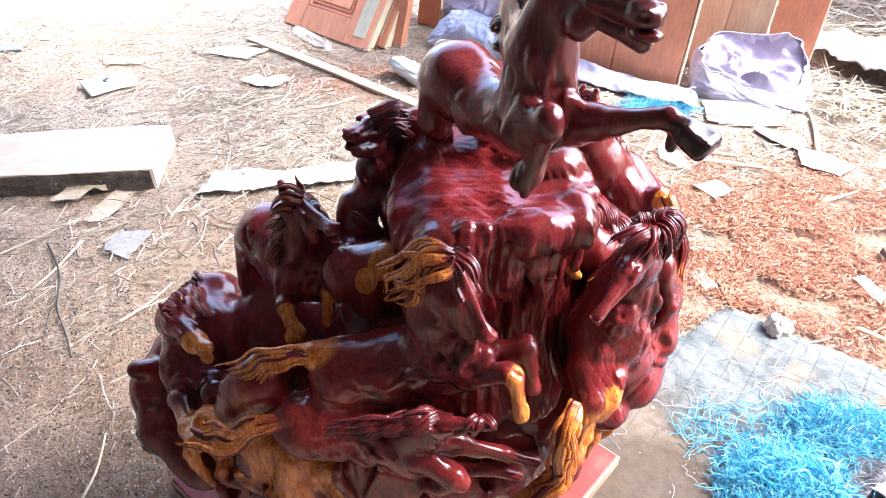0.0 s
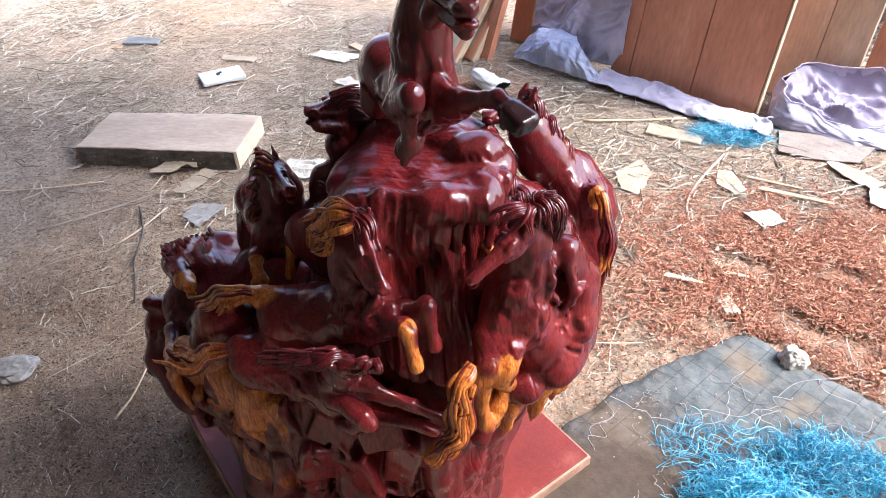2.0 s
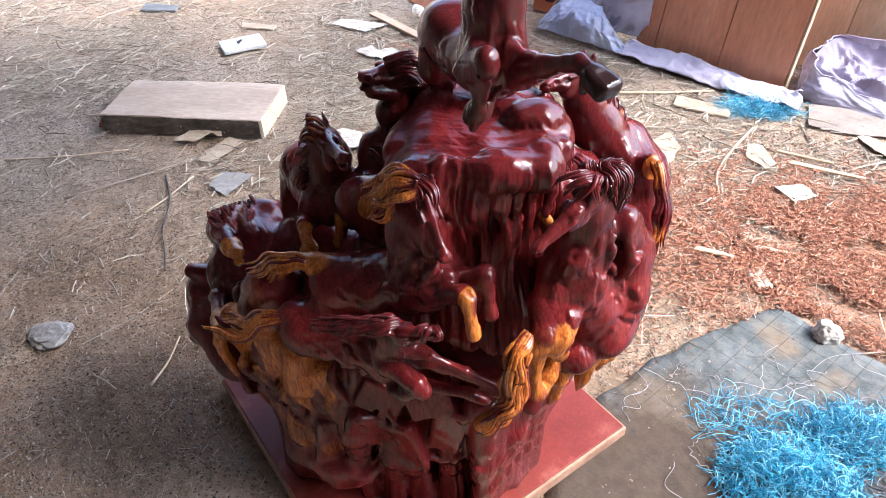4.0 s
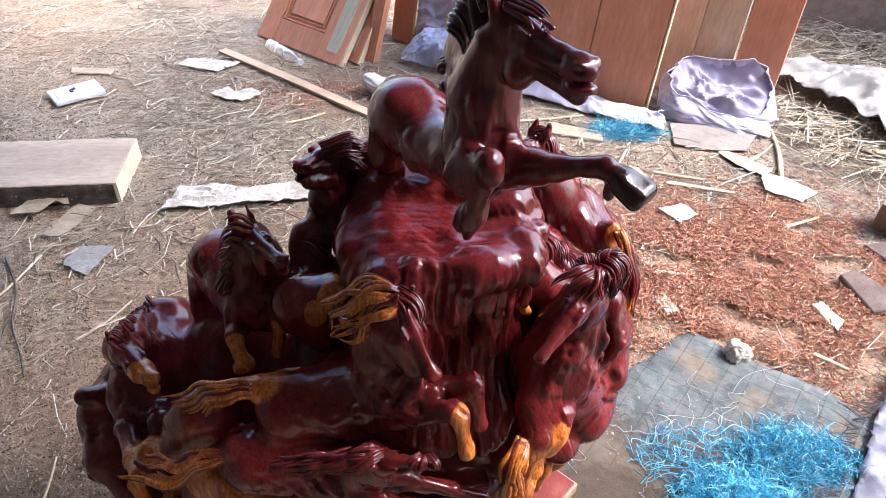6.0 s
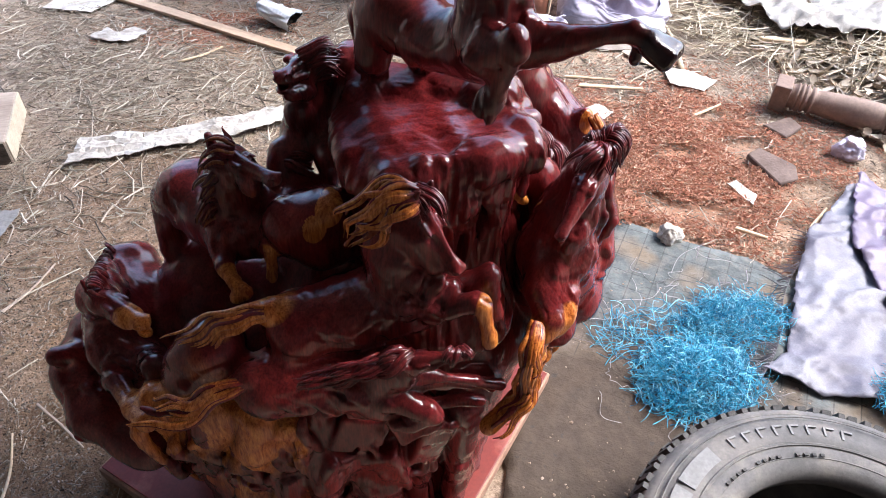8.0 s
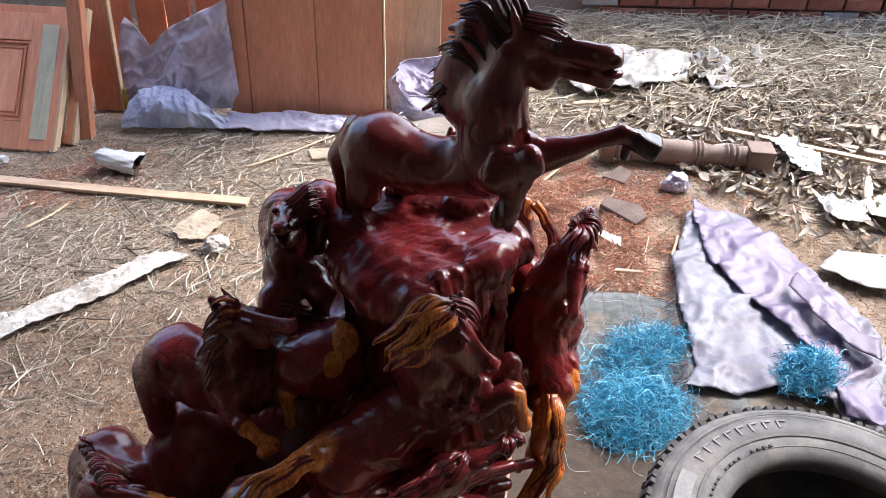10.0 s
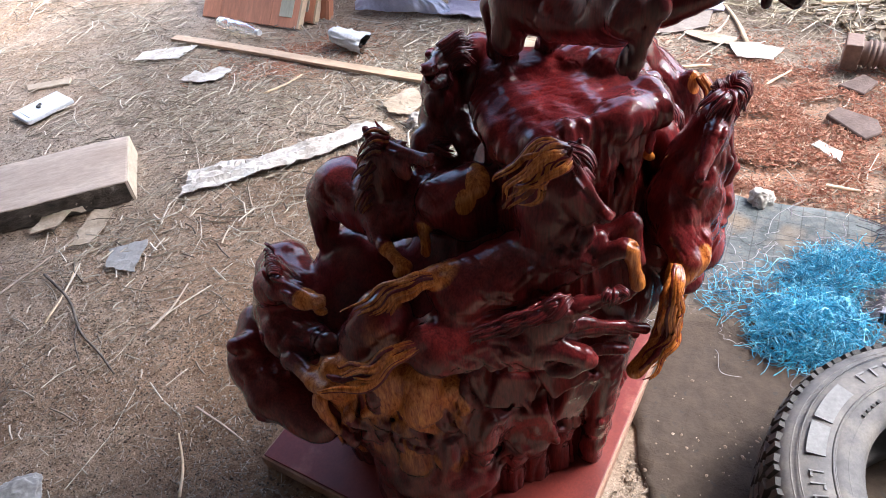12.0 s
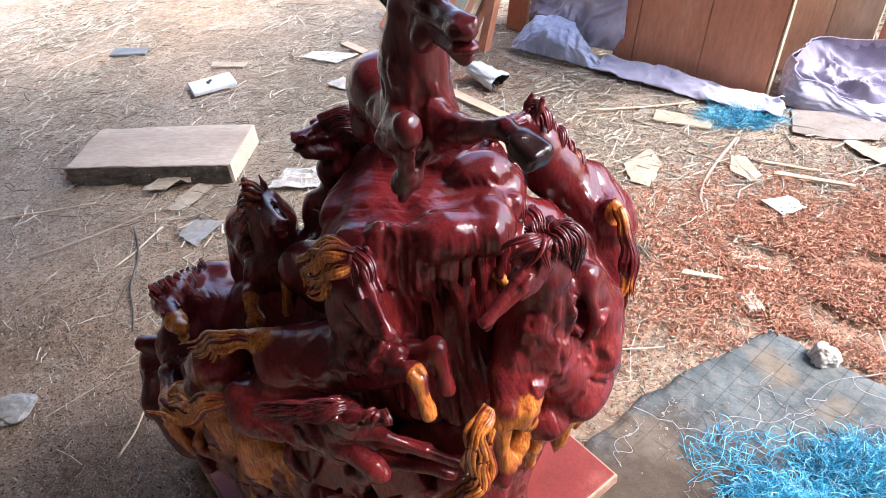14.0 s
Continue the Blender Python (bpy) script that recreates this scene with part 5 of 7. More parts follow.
    # muscle lines on chests, shoulders and flanks
    for c, size, n, way, seed in (((0.140, 0.920, 0.735), (0.040, 0.02, 0.040), 18, (0.5, 0.2, -1), 1), ((0.0, 0.940, 0.66), (0.07, 0.02, 0.035), 10, (1, 0, 0.4), 2),
                                  ((-0.125, 1.135, 0.70), (0.045, 0.02, 0.045), 16, (0.3, 0, -1), 3), ((0.335, 0.955, 0.72), (0.045, 0.02, 0.07), 14, (-0.3, 0, -1), 4),
                                  ((0.02, 0.905, 0.575), (0.10, 0.01, 0.035), 16, (1, 0, -0.5), 5), ((-0.34, 1.10, 0.52), (0.045, 0.02, 0.045), 12, (0.3, 0, -1), 6),
                                  ((0.205, 0.96, 1.07), (0.03, 0.02, 0.03), 9, (0.2, 0, -1), 7), ((0.43, 1.20, 0.72), (0.04, 0.02, 0.06), 6, (0.2, 0.2, -1), 8),
                                  ((0.18, 1.00, 0.84), (0.09, 0.02, 0.04), 16, (0.1, -0.4, -1), 9), ((-0.02, 1.22, 0.84), (0.04, 0.02, 0.05), 10, (0.1, 0, -1), 10), ((0.345, 0.965, 0.79), (0.04, 0.02, 0.05), 12, (0.2, 0.2, -1), 16), ((0.40, 1.02, 0.70), (0.03, 0.03, 0.08), 14, (0.1, 0.3, -1), 17), ((0.20, 0.97, 1.12), (0.03, 0.03, 0.05), 8, (0.1, 0, -1), 18), ((0.13, 1.11, 1.05), (0.03, 0.03, 0.03), 8, (0.3, -0.4, -1), 19),
                                  ((0.05, 0.93, 0.33), (0.14, 0.02, 0.10), 20, (0.3, 0, -1), 11), ((-0.20, 0.96, 0.38), (0.09, 0.02, 0.07), 14, (0.2, 0, -1), 12),
                                  ((0.10, 0.95, 0.79), (0.02, 0.02, 0.03), 6, (0.5, 0, -1), 13), ((-0.36, 1.17, 0.56), (0.03, 0.03, 0.03), 6, (0.5, -0.5, -0.5), 14), ((-0.42, 1.12, 0.40), (0.05, 0.04, 0.06), 22, (0.6, 0, -1), 15), ((-0.22, 1.20, 0.70), (0.05, 0.04, 0.05), 14, (0.3, -0.4, -1), 20), ((-0.06, 0.90, 0.58), (0.05, 0.02, 0.04), 14, (0.8, 0, -0.6), 21), ((-0.02, 0.94, 0.65), (0.09, 0.02, 0.04), 14, (0.9, 0, -0.5), 22)):
        muscles(c, size, n, way, seed)


def skin():
    """The zero surface of the field as quads, one vertex to each cell that it crosses."""
    f = FIELD
    inside = f < 0
    n = inside[:-1, :-1, :-1].astype(np.int8)
    total = np.zeros_like(n)
    for i in (0, 1):
        for j in (0, 1):
            for k in (0, 1):
                total += inside[i:DIM[0] - 1 + i, j:DIM[1] - 1 + j, k:DIM[2] - 1 + k]
    cells = np.argwhere((total > 0) & (total < 8))
    number = np.full(total.shape, -1, np.int32)
    number[tuple(cells.T)] = np.arange(len(cells))
    corner = np.array([(i, j, k) for i in (0, 1) for j in (0, 1) for k in (0, 1)])
    val = np.stack([f[tuple((cells + c).T)] for c in corner], 1)
    pos, cnt = np.zeros((len(cells), 3)), np.zeros(len(cells))
    for a in range(8):
        for b in range(a + 1, 8):
            if np.abs(corner[a] - corner[b]).sum() != 1:
                continue
            cross = (val[:, a] < 0) != (val[:, b] < 0)
            t = np.where(cross, val[:, a] / np.where(cross, val[:, a] - val[:, b], 1), 0)
            pos += np.where(cross[:, None], corner[a] + t[:, None] * (corner[b] - corner[a]), 0)
            cnt += cross
    V = LO + H * (cells + pos / cnt[:, None])
    g = SAP[tuple(cells.T)]
    quads = []
    for ax in range(3):
        u, v = (ax + 1) % 3, (ax + 2) % 3
        a = [slice(1, d - 1) for d in DIM]
        b = list(a)
        a[ax], b[ax] = slice(0, DIM[ax] - 1), slice(1, DIM[ax])
        lo, hi = inside[tuple(a)], inside[tuple(b)]
        for sense in (True, False):
            e = np.argwhere(lo & ~hi if sense else ~lo & hi)
            e[:, u] += 1
            e[:, v] += 1
            q = []
            for du, dv in ((-1, -1), (0, -1), (0, 0), (-1, 0)):
                c = e.copy()
                c[:, u] += du
                c[:, v] += dv
                q.append(number[tuple(c.T)])
            q = np.stack(q, 1)
            quads.append(q if sense else q[:, ::-1])
    Q = np.vstack(quads)
    return V, Q[(Q >= 0).all(1)], g


def build_carving():
    carve()
    V, Q, g = skin()
    # one relaxing pass takes the steps out of the skin
    acc, cnt = np.zeros_like(V), np.zeros(len(V))
    for a, b in ((0, 1), (1, 2), (2, 3), (3, 0)):
        np.add.at(acc, Q[:, a], V[Q[:, b]])
        np.add.at(acc, Q[:, b], V[Q[:, a]])
        np.add.at(cnt, Q[:, a], 1)
        np.add.at(cnt, Q[:, b], 1)
    V = 0.6 * V + 0.4 * acc / np.maximum(cnt, 1)[:, None]
    fn = np.cross(V[Q[:, 2]] - V[Q[:, 0]], V[Q[:, 3]] - V[Q[:, 1]])
    N = np.zeros_like(V)
    for a in range(4):
        np.add.at(N, Q[:, a], fn)
    N /= np.linalg.norm(N, axis=1)[:, None] + 1e-12
    V = relief(V, N)
    verts, faces, shares, o = [V], [tuple(q) for q in Q.tolist()], [g], len(V)
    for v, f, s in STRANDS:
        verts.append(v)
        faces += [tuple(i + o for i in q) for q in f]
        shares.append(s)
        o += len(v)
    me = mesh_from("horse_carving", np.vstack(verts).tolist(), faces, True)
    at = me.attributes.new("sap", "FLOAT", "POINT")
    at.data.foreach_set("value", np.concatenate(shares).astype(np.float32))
    P = np.vstack(verts)
    n0 = np.vstack([N, np.zeros((len(P) - len(N), 3))])
    dull = ((P[:, 0] > 0.0) & (P[:, 0] < 0.18) & (P[:, 1] > 1.02) & (P[:, 1] < 1.25) & (P[:, 2] > 0.855) & (P[:, 2] < 0.945)) * np.clip(n0[:, 2] * 2.2 - 0.7, 0, 1)
    ad = me.attributes.new("dull", "FLOAT", "POINT")
    ad.data.foreach_set("value", dull.astype(np.float32))
    me.materials.append(M_LACQUER)
    ob = new("horse_carving", me)
    tagged(ob, "glossy dark red lacquered wood carving of galloping horses with pale manes", "sculpture")


build_carving()


def build_plinth():
    c, side, thick = (-0.012, 1.222), 0.735, 0.036
    base = empty("base_board", pose(c[0], c[1], 0.0, 0, 0, 47.5), "square red painted board with a raw edge under the carving", "base board")
    part("board", box_bm(side, side, thick, 0.004, pose(0, 0, thick / 2)), M_PLYEDGE, base, "raw chipped board edge")
    part("painted_top", box_bm(side - 0.012, side - 0.012, 0.006, 0.002, pose(0, 0, thick + 0.002)), M_BASE, base, "glossy red painted top")


build_plinth()

# ---- the back: leaning boards and doors, wall ----
WALL_TURN = -34.0
ALONG = np.array([math.cos(radians(WALL_TURN)), math.sin(radians(WALL_TURN)), 0])
BACK = np.array([-ALONG[1], ALONG[0], 0])


def leaning(name, base, tilt, label, category, turn=WALL_TURN, group=""):
    """An Empty at the foot's left end of a thing that leans back; x runs along the foot, z up its face."""
    return empty(name, pose(base[0], base[1], base[2] if len(base) > 2 else 0.0, 0, 0, turn) @ pose(0, 0, 0, -tilt, 0, 0), label, category, group)


def board_panel():
    t = leaning("boarded_door", (0.525, 3.545, 0.012), 12, "tall red-brown primed panel of three wide boards leaning on the stack", "door")
    x = 0.0
    for w in (0.105, 0.325, 0.310):
        part("board", box_bm(w - 0.004, 0.030, 2.0, 0.004, pose(x + w / 2, 0.015, 1.0)), M_PANEL, t)
        x += w
    part("edge_strip", box_bm(0.008, 0.028, 2.0, 0.002, pose(x + 0.005, 0.015, 1.0)), M_RAWWOOD, t, "pale raw edge")


def pale_panel():
    t = leaning("boarded_door", (1.235, 3.42, 0.0), 12, "pale unpainted wooden panel leaning behind the primed one", "door")
    for i, w in enumerate((0.16, 0.18)):
        part("board", box_bm(w - 0.003, 0.026, 1.9, 0.003, pose(0.16 * i + w / 2, 0.013, 0.95)), M_RAWWOOD, t)
    t = leaning("brown_board", (1.565, 3.31, 0.0), 13, "red-brown primed board leaning beside the pale panel", "wooden board")
    part("board", box_bm(0.20, 0.028, 1.9, 0.004, pose(0.10, 0.014, 0.95)), M_PANEL, t)


def cabinet_door(base, turn, tilt, label, w=0.605, h=0.62):
    """Small frame-and-panel door: stiles, rails, beads round a recessed field, one stile faced with a pale strip."""
    t = leaning("cabinet_door", base, tilt, label, "door", turn, "doors stacked at the back")
    d, ls, rs, rail = 0.034, 0.115, 0.165, 0.125
    part("stile", box_bm(ls, d, h, 0.003, pose(ls / 2, d / 2, h / 2)), M_PANEL, t)
    part("stile", box_bm(rs, d, h, 0.003, pose(w - rs / 2, d / 2, h / 2)), M_PANEL, t)
    iw = w - ls - rs
    for z in (rail / 2, h - rail / 2):
        part("rail", box_bm(iw - 0.001, d - 0.002, rail, 0.003, pose(ls + iw / 2, d / 2, z)), M_PANEL, t)
    part("field", box_bm(iw - 0.002, 0.010, h - 2 * rail - 0.002, 0.002, pose(ls + iw / 2, d / 2 + 0.006, h / 2)), M_PANEL, t)
    part("raised_field", box_bm(iw - 0.085, 0.012, h - 2 * rail - 0.085, 0.005, pose(ls + iw / 2, d / 2 - 0.002, h / 2)), M_PANEL, t)
    for o in (0.008, 0.030):
        for x in (ls + o, w - rs - o):
            part("bead", box_bm(0.010, 0.012, h - 2 * rail - 2 * o + 0.010, 0.003, pose(x, 0.010 + o * 0.25, h / 2)), M_PANEL, t)
        for z in (rail + o, h - rail - o):
            part("bead", box_bm(iw - 2 * o - 0.010, 0.012, 0.010, 0.003, pose(ls + iw / 2, 0.0102 + o * 0.25, z)), M_PANEL, t)
    part("facing_strip", box_bm(0.078, 0.004, h - 0.10, 0.001, pose(w - 0.075, -0.001, h / 2)), M_GREENSTRIP, t, "pale green primed strip")
    part("edge_strip", box_bm(0.012, d + 0.002, h, 0.002, pose(w + 0.006, d / 2, h / 2)), M_RAWWOOD, t, "pale raw edge")


def door_stack():
    cabinet_door((-0.735, 3.978, 0.004), -39.5, 40, "red-brown primed cabinet door with raised panel, leaning on the stack")
    cabinet_door((-0.650, 4.010, 0.004), -39.5, 38, "red-brown primed cabinet door leaning behind the first one")
    for p, w, dep, tilt, edge, lab in (((-0.150, 3.668, 0), 0.050, 0.045, 22, M_PANEL, "narrow red-brown post leaning beside the cabinet doors"),
                                      ((-0.020, 3.955, 0), 0.130, 0.030, 12, M_RAWWOOD, "smooth red-brown board with a pale edge standing in the stack")):
        t = leaning("stacked_board", p, tilt, lab, "wooden board", -36, "boards in the stack")
        part("board", box_bm(w, dep, 1.7, 0.004, pose(w / 2, dep / 2, 0.85)), M_PANEL, t)
        part("edge_strip", box_bm(0.012, dep - 0.002, 1.7, 0.002, pose(w + 0.006, dep / 2, 0.85)), edge, t)
    for i, (x, w) in enumerate(((-0.02, 0.13), (0.12, 0.15), (0.285, 0.12), (0.42, 0.16), (0.60, 0.14))):
        p = np.array([0.10, 4.02, 0]) + ALONG * x + BACK * (0.06 + 0.03 * (i % 2))
        t = leaning("rear_board", p, 8 + 2 * (i % 2), "dark red-brown board standing at the back of the stack", "wooden board", -34, "boards at the back")
        part("board", box_bm(w - 0.004, 0.03, 1.9, 0.004, pose(w / 2, 0.015, 0.95)), M_PANEL, t)


board_panel()
pale_panel()
door_stack()


def wall():
    """Brick wall behind the yard: laid courses with recessed joints where they can be seen, plain masonry elsewhere."""
    foot = BACK[:2] * 4.58
    w = empty("wall_north", pose(foot[0], foot[1], 0, 0, 0, WALL_TURN), "brick wall of red and grey bricks behind the straw", "wall", kind="structure")
    part("masonry", box_bm(9.0, 0.22, 1.0, 0, pose(0.0, 0.13, 0.5)), M_MORTAR, w)
    rnd = random.Random(5)
    bm = box_bm(0.215, 0.035, 0.066, 0.004, None, 1)
    me = bpy.data.meshes.new("brick")
    bm.to_mesh(me)
    bm.free()
    red, grey = me, me.copy()
    red.materials.append(M_BRICK)
    grey.materials.append(M_BLOCK)
    for row in range(12):
        for i in range(16):
            x = 0.4 + i * 0.229 + (row % 2) * 0.114
            b = new("brick", grey if rnd.random() < (0.75 if row in (5, 6) else 0.12) else red)
            b.parent = w
            b.matrix_basis = pose(x + rnd.uniform(-0.003, 0.003), 0.004 + rnd.uniform(-0.004, 0.004), 0.04 + row * 0.079, 0, rnd.uniform(-1, 1), rnd.uniform(-1, 1))


wall()


def light_blockers():
    """Unseen plain walls and roofs, added to block light and shape the reflections."""
    ob = part("unseen_wall_west", box_bm(0.2, 14.0, 5.0, 0, pose(-5.3, 3.0, 2.5)), M_PLASTER)
    tagged(ob, "unseen plain side wall added to block light", "wall", kind="structure")
    ob = part("unseen_wall_south", box_bm(11.2, 0.2, 3.9, 0, pose(0.4, -3.7, 1.95)), M_PLASTER)
    tagged(ob, "unseen plain wall added to block light from behind", "wall", kind="structure")
    ob = part("ceiling", box_bm(7.6, 7.3, 0.08, 0, pose(-1.4, 0.05, 3.6)), M_TIN)
    tagged(ob, "unseen metal sheet roof added to shade the work floor", "ceiling", kind="structure")
    ob = part("unseen_roof_south", box_bm(3.55, 3.2, 0.08, 0, pose(4.2, -2.0, 3.6)), M_TIN)
    tagged(ob, "unseen roof piece added to block light over the far end", "ceiling", kind="structure")
    ob = part("unseen_wall_east", box_bm(0.2, 3.2, 3.5, 0, pose(6.0, -2.0, 1.75)), M_PLASTER)
    tagged(ob, "unseen plain end wall added to block light", "wall", kind="structure")


light_blockers()

# ---- loose things on the floor ----
from mathutils.geometry import delaunay_2d_cdt


def folds(x, y, seed, scale):
    """Creased height between about 0 and 1: broad swells and a net of long sharp creases, with finer ones between."""
    ca, sa = math.cos(seed * 1.7), math.sin(seed * 1.7)
    x, y = x * ca + y * sa, y * ca - x * sa
    wx = x + 0.09 * noise.noise(Vector((x * scale * 0.4, y * scale * 0.4, seed)))
    wy = y + 0.09 * noise.noise(Vector((x * scale * 0.4, y * scale * 0.4, seed + 3)))
    r = 0.22 + 0.30 * noise.noise(Vector((wx * scale * 0.35, wy * scale * 0.6, seed)))
    for k, (f, a, st) in enumerate(((0.62, 0.62, 0.42), (1.5, 0.36, 0.55), (3.4, 0.16, 0.8))):
        d = noise.voronoi(Vector((wx * scale * f * st, wy * scale * f, seed + 7 * k)))[0]
        r += a * max(0.0, 1 - 2.6 * (d[1] - d[0])) * (0.65 + 0.7 * noise.noise(Vector((wx * scale * 0.5, wy * scale * 0.5, seed + 31 + k))))
    return max(0.0, r)


def sheet(name, pts, material, label, category, z=0.004, amp=0.01, scale=7.0, thick=0.002, step=0.02, rag=0.006, seed=1, group="", kind="", parent=None):
    """A thin limp piece with its own outline, lying on the ground in soft folds."""
    rnd = random.Random(seed)
    P = [Vector(p) for p in pts]
    ring = []
    for a, b in zip(P, P[1:] + P[:1]):
        n = max(1, int((b - a).length / (step * 1.2)))
        for i in range(n):
            q = a.lerp(b, i / n)
            ring.append(q + Vector((rnd.uniform(-rag, rag), rnd.uniform(-rag, rag))) * (1 if i else 0.3))
    lo = Vector((min(p.x for p in P), min(p.y for p in P)))
    hi = Vector((max(p.x for p in P), max(p.y for p in P)))

    def within(q):
        c = False
        for a, b in zip(ring, ring[1:] + ring[:1]):
            if (a.y > q.y) != (b.y > q.y) and q.x < (b.x - a.x) * (q.y - a.y) / (b.y - a.y) + a.x:
                c = not c
        return c
    pts2 = list(ring)
    y = lo.y
    while y < hi.y:
        x = lo.x
        while x < hi.x:
            q = Vector((x + rnd.uniform(-0.3, 0.3) * step, y + rnd.uniform(-0.3, 0.3) * step))
            if within(q) and min((q - r).length for r in ring) > step * 0.5:
                pts2.append(q)
            x += step
        y += step
    v, _, f, *_ = delaunay_2d_cdt(pts2, [], [list(range(len(ring)))], 1, 1e-5)
    c = sum(P, Vector((0, 0))) / len(P)
    V = [(p.x - c.x, p.y - c.y, max(0, ground_height(p.x, p.y)) + z + amp * max(0.0, folds(p.x, p.y, seed * 3.7, scale))) for p in v]
    n = len(V)
    edge = {}
    for q in f:
        for a, b in zip(q, q[1:] + q[:1]):
            edge[(a, b)] = 1
    F = [tuple(q) for q in f] + [tuple(i + n for i in q[::-1]) for q in f]
    F += [(b, a, a + n, b + n) for a, b in edge if (b, a) not in edge]
    crisp = material in (M_PAPER, M_CARD, M_FILM, M_WHITE, M_GREYCARD)
    if crisp:
        V = [(x, y, zz + rnd.uniform(0, 0.0024)) for x, y, zz in V]
    ob = raw(name, V + [(x, y, zz - thick) for x, y, zz in V], F, material, parent, smooth=amp > 0.004 and not crisp)
    ob.location = (c.x, c.y, 0)
    if label:
        tagged(ob, label, category, group, kind)
    return ob


def drape(name, corners, material, label, category, amp=0.02, scale=9.0, n=(34, 26), seed=1, thick=0.0025, bulge=0.0, profile=None):
    """A crumpled cloth stretched between four corners in space."""
    a, b, c, d = [np.array(p, float) for p in corners]
    nrm = np.cross(b - a, d - a)
    nrm /= np.linalg.norm(nrm)
    if nrm[1] > 0:
        nrm = -nrm
    V, F = [], []
    for j in range(n[1] + 1):
        for i in range(n[0] + 1):
            u, v = i / n[0], j / n[1] * (np.interp(i / n[0], *profile) if profile else 1.0)
            p = (a * (1 - u) + b * u) * (1 - v) + (d * (1 - u) + c * u) * v
            e = 0.06 * noise.noise(Vector((u * 3, v * 3, seed + 40))) + 0.025 * noise.noise(Vector((u * 9, v * 9, seed + 50)))
            k = folds(u * np.linalg.norm(b - a), v * np.linalg.norm(d - a), seed * 2.3, scale)
            q = p + nrm * (amp * k + bulge * math.sin(math.pi * u) * math.sin(math.pi * v)) + (b - a) * e * (v if v > 0.5 else 0.5)
            q[2] = max(q[2], 0.004)
            V.append(q)
    w = n[0] + 1
    F = [(j * w + i, j * w + i + 1, (j + 1) * w + i + 1, (j + 1) * w + i) for j in range(n[1]) for i in range(n[0])]
    V = np.array(V)
    m = len(V)
    c0 = V.mean(axis=0) * (1, 1, 0)
    G = F + [tuple(i + m for i in q[::-1]) for q in F]
    rim = [i for i in range(w)] + [j * w + n[0] for j in range(1, n[1] + 1)] + [n[1] * w + i for i in range(n[0] - 1, -1, -1)] + [j * w for j in range(n[1] - 1, 0, -1)]
    G += [(q, p, p + m, q + m) for p, q in zip(rim, rim[1:] + rim[:1])]
    ob = raw(name, np.vstack([V - c0, V - c0 - nrm * thick]).tolist(), G, material, smooth=True)
    ob.location = c0
    return tagged(ob, label, category)


def crumple(name, at, size, material, label, category, seed=1, flat=0.6, cuts=5):
    """A crumpled ball of film or paper: facets that meet in sharp creases."""
    bm = bmesh.new()
    bmesh.ops.create_icosphere(bm, subdivisions=cuts, radius=1)
    for v in bm.verts:
        p = v.co.normalized()
        d = noise.voronoi(p * 1.5 + Vector((seed, 0, 0)))[0]
        e = noise.voronoi(p * 3.4 + Vector((0, seed, 0)))[0]
        k = 0.66 + 0.30 * noise.noise(p * 1.3 + Vector((seed, 0, 0))) + 0.30 * max(0, 1 - 1.3 * (d[1] - d[0])) + 0.10 * max(0, 1 - 1.5 * (e[1] - e[0]))
        v.co = Vector((p.x * size[0], p.y * size[1], p.z * size[2])) * k
    low = min(v.co.z for v in bm.verts)
    for v in bm.verts:
        v.co.z = max(v.co.z - low * flat, 0.0)
    ob = part(name, bm, material, smooth=True)
    ob.location = (at[0], at[1], max(0.0, ground_height(*at[:2])) + (at[2] if len(at) > 2 else 0))
    return tagged(ob, label, category)


def chip(name, pts, material, label, category, thick=0.012, group="", z=0.0, seed=3):
    """A flat broken piece: outline with worn edge and thickness."""
    bm = bmesh.new()
    c = np.mean(np.array(pts), axis=0)
    vs = [bm.verts.new((p[0] - c[0], p[1] - c[1], 0)) for p in pts]
    f = bm.faces.new(vs)
    if f.normal.z < 0:
        f.normal_flip()
    r = bmesh.ops.extrude_face_region(bm, geom=[f])
    for v in r["geom"]:
        if isinstance(v, bmesh.types.BMVert):
            v.co.z += thick
    bmesh.ops.recalc_face_normals(bm, faces=bm.faces)
    bmesh.ops.bevel(bm, geom=bm.edges[:], offset=min(0.004, thick * 0.3), segments=1, affect="EDGES")
    ob = part(name, bm, material)
    ob.location = (c[0], c[1], max(0.0, ground_height(*c)) + z)
    rnd = random.Random(seed + int(abs(c[0]) * 999))
    ob.rotation_euler = (rnd.uniform(-0.03, 0.03), rnd.uniform(-0.03, 0.03), 0)
    return tagged(ob, label, category, group)


def rod(name, points, r, material, label, category, group="", flat=1.0, sides=6, n=14, taper=0.6, z=None):
    P = [np.array((*p[:2], (p[2] if len(p) > 2 else max(0.0, ground_height(*p[:2])) + r * flat + 0.002))) for p in points]
    c = np.array((*np.mean(P, axis=0)[:2], 0))
    path = spline(P, n) - c
    V, F = tube(path, np.linspace(r, r * taper, n), sides, flat)
    ob = raw(name, V.tolist(), F, material, smooth=True)
    ob.location = c
    return tagged(ob, label, category, group)


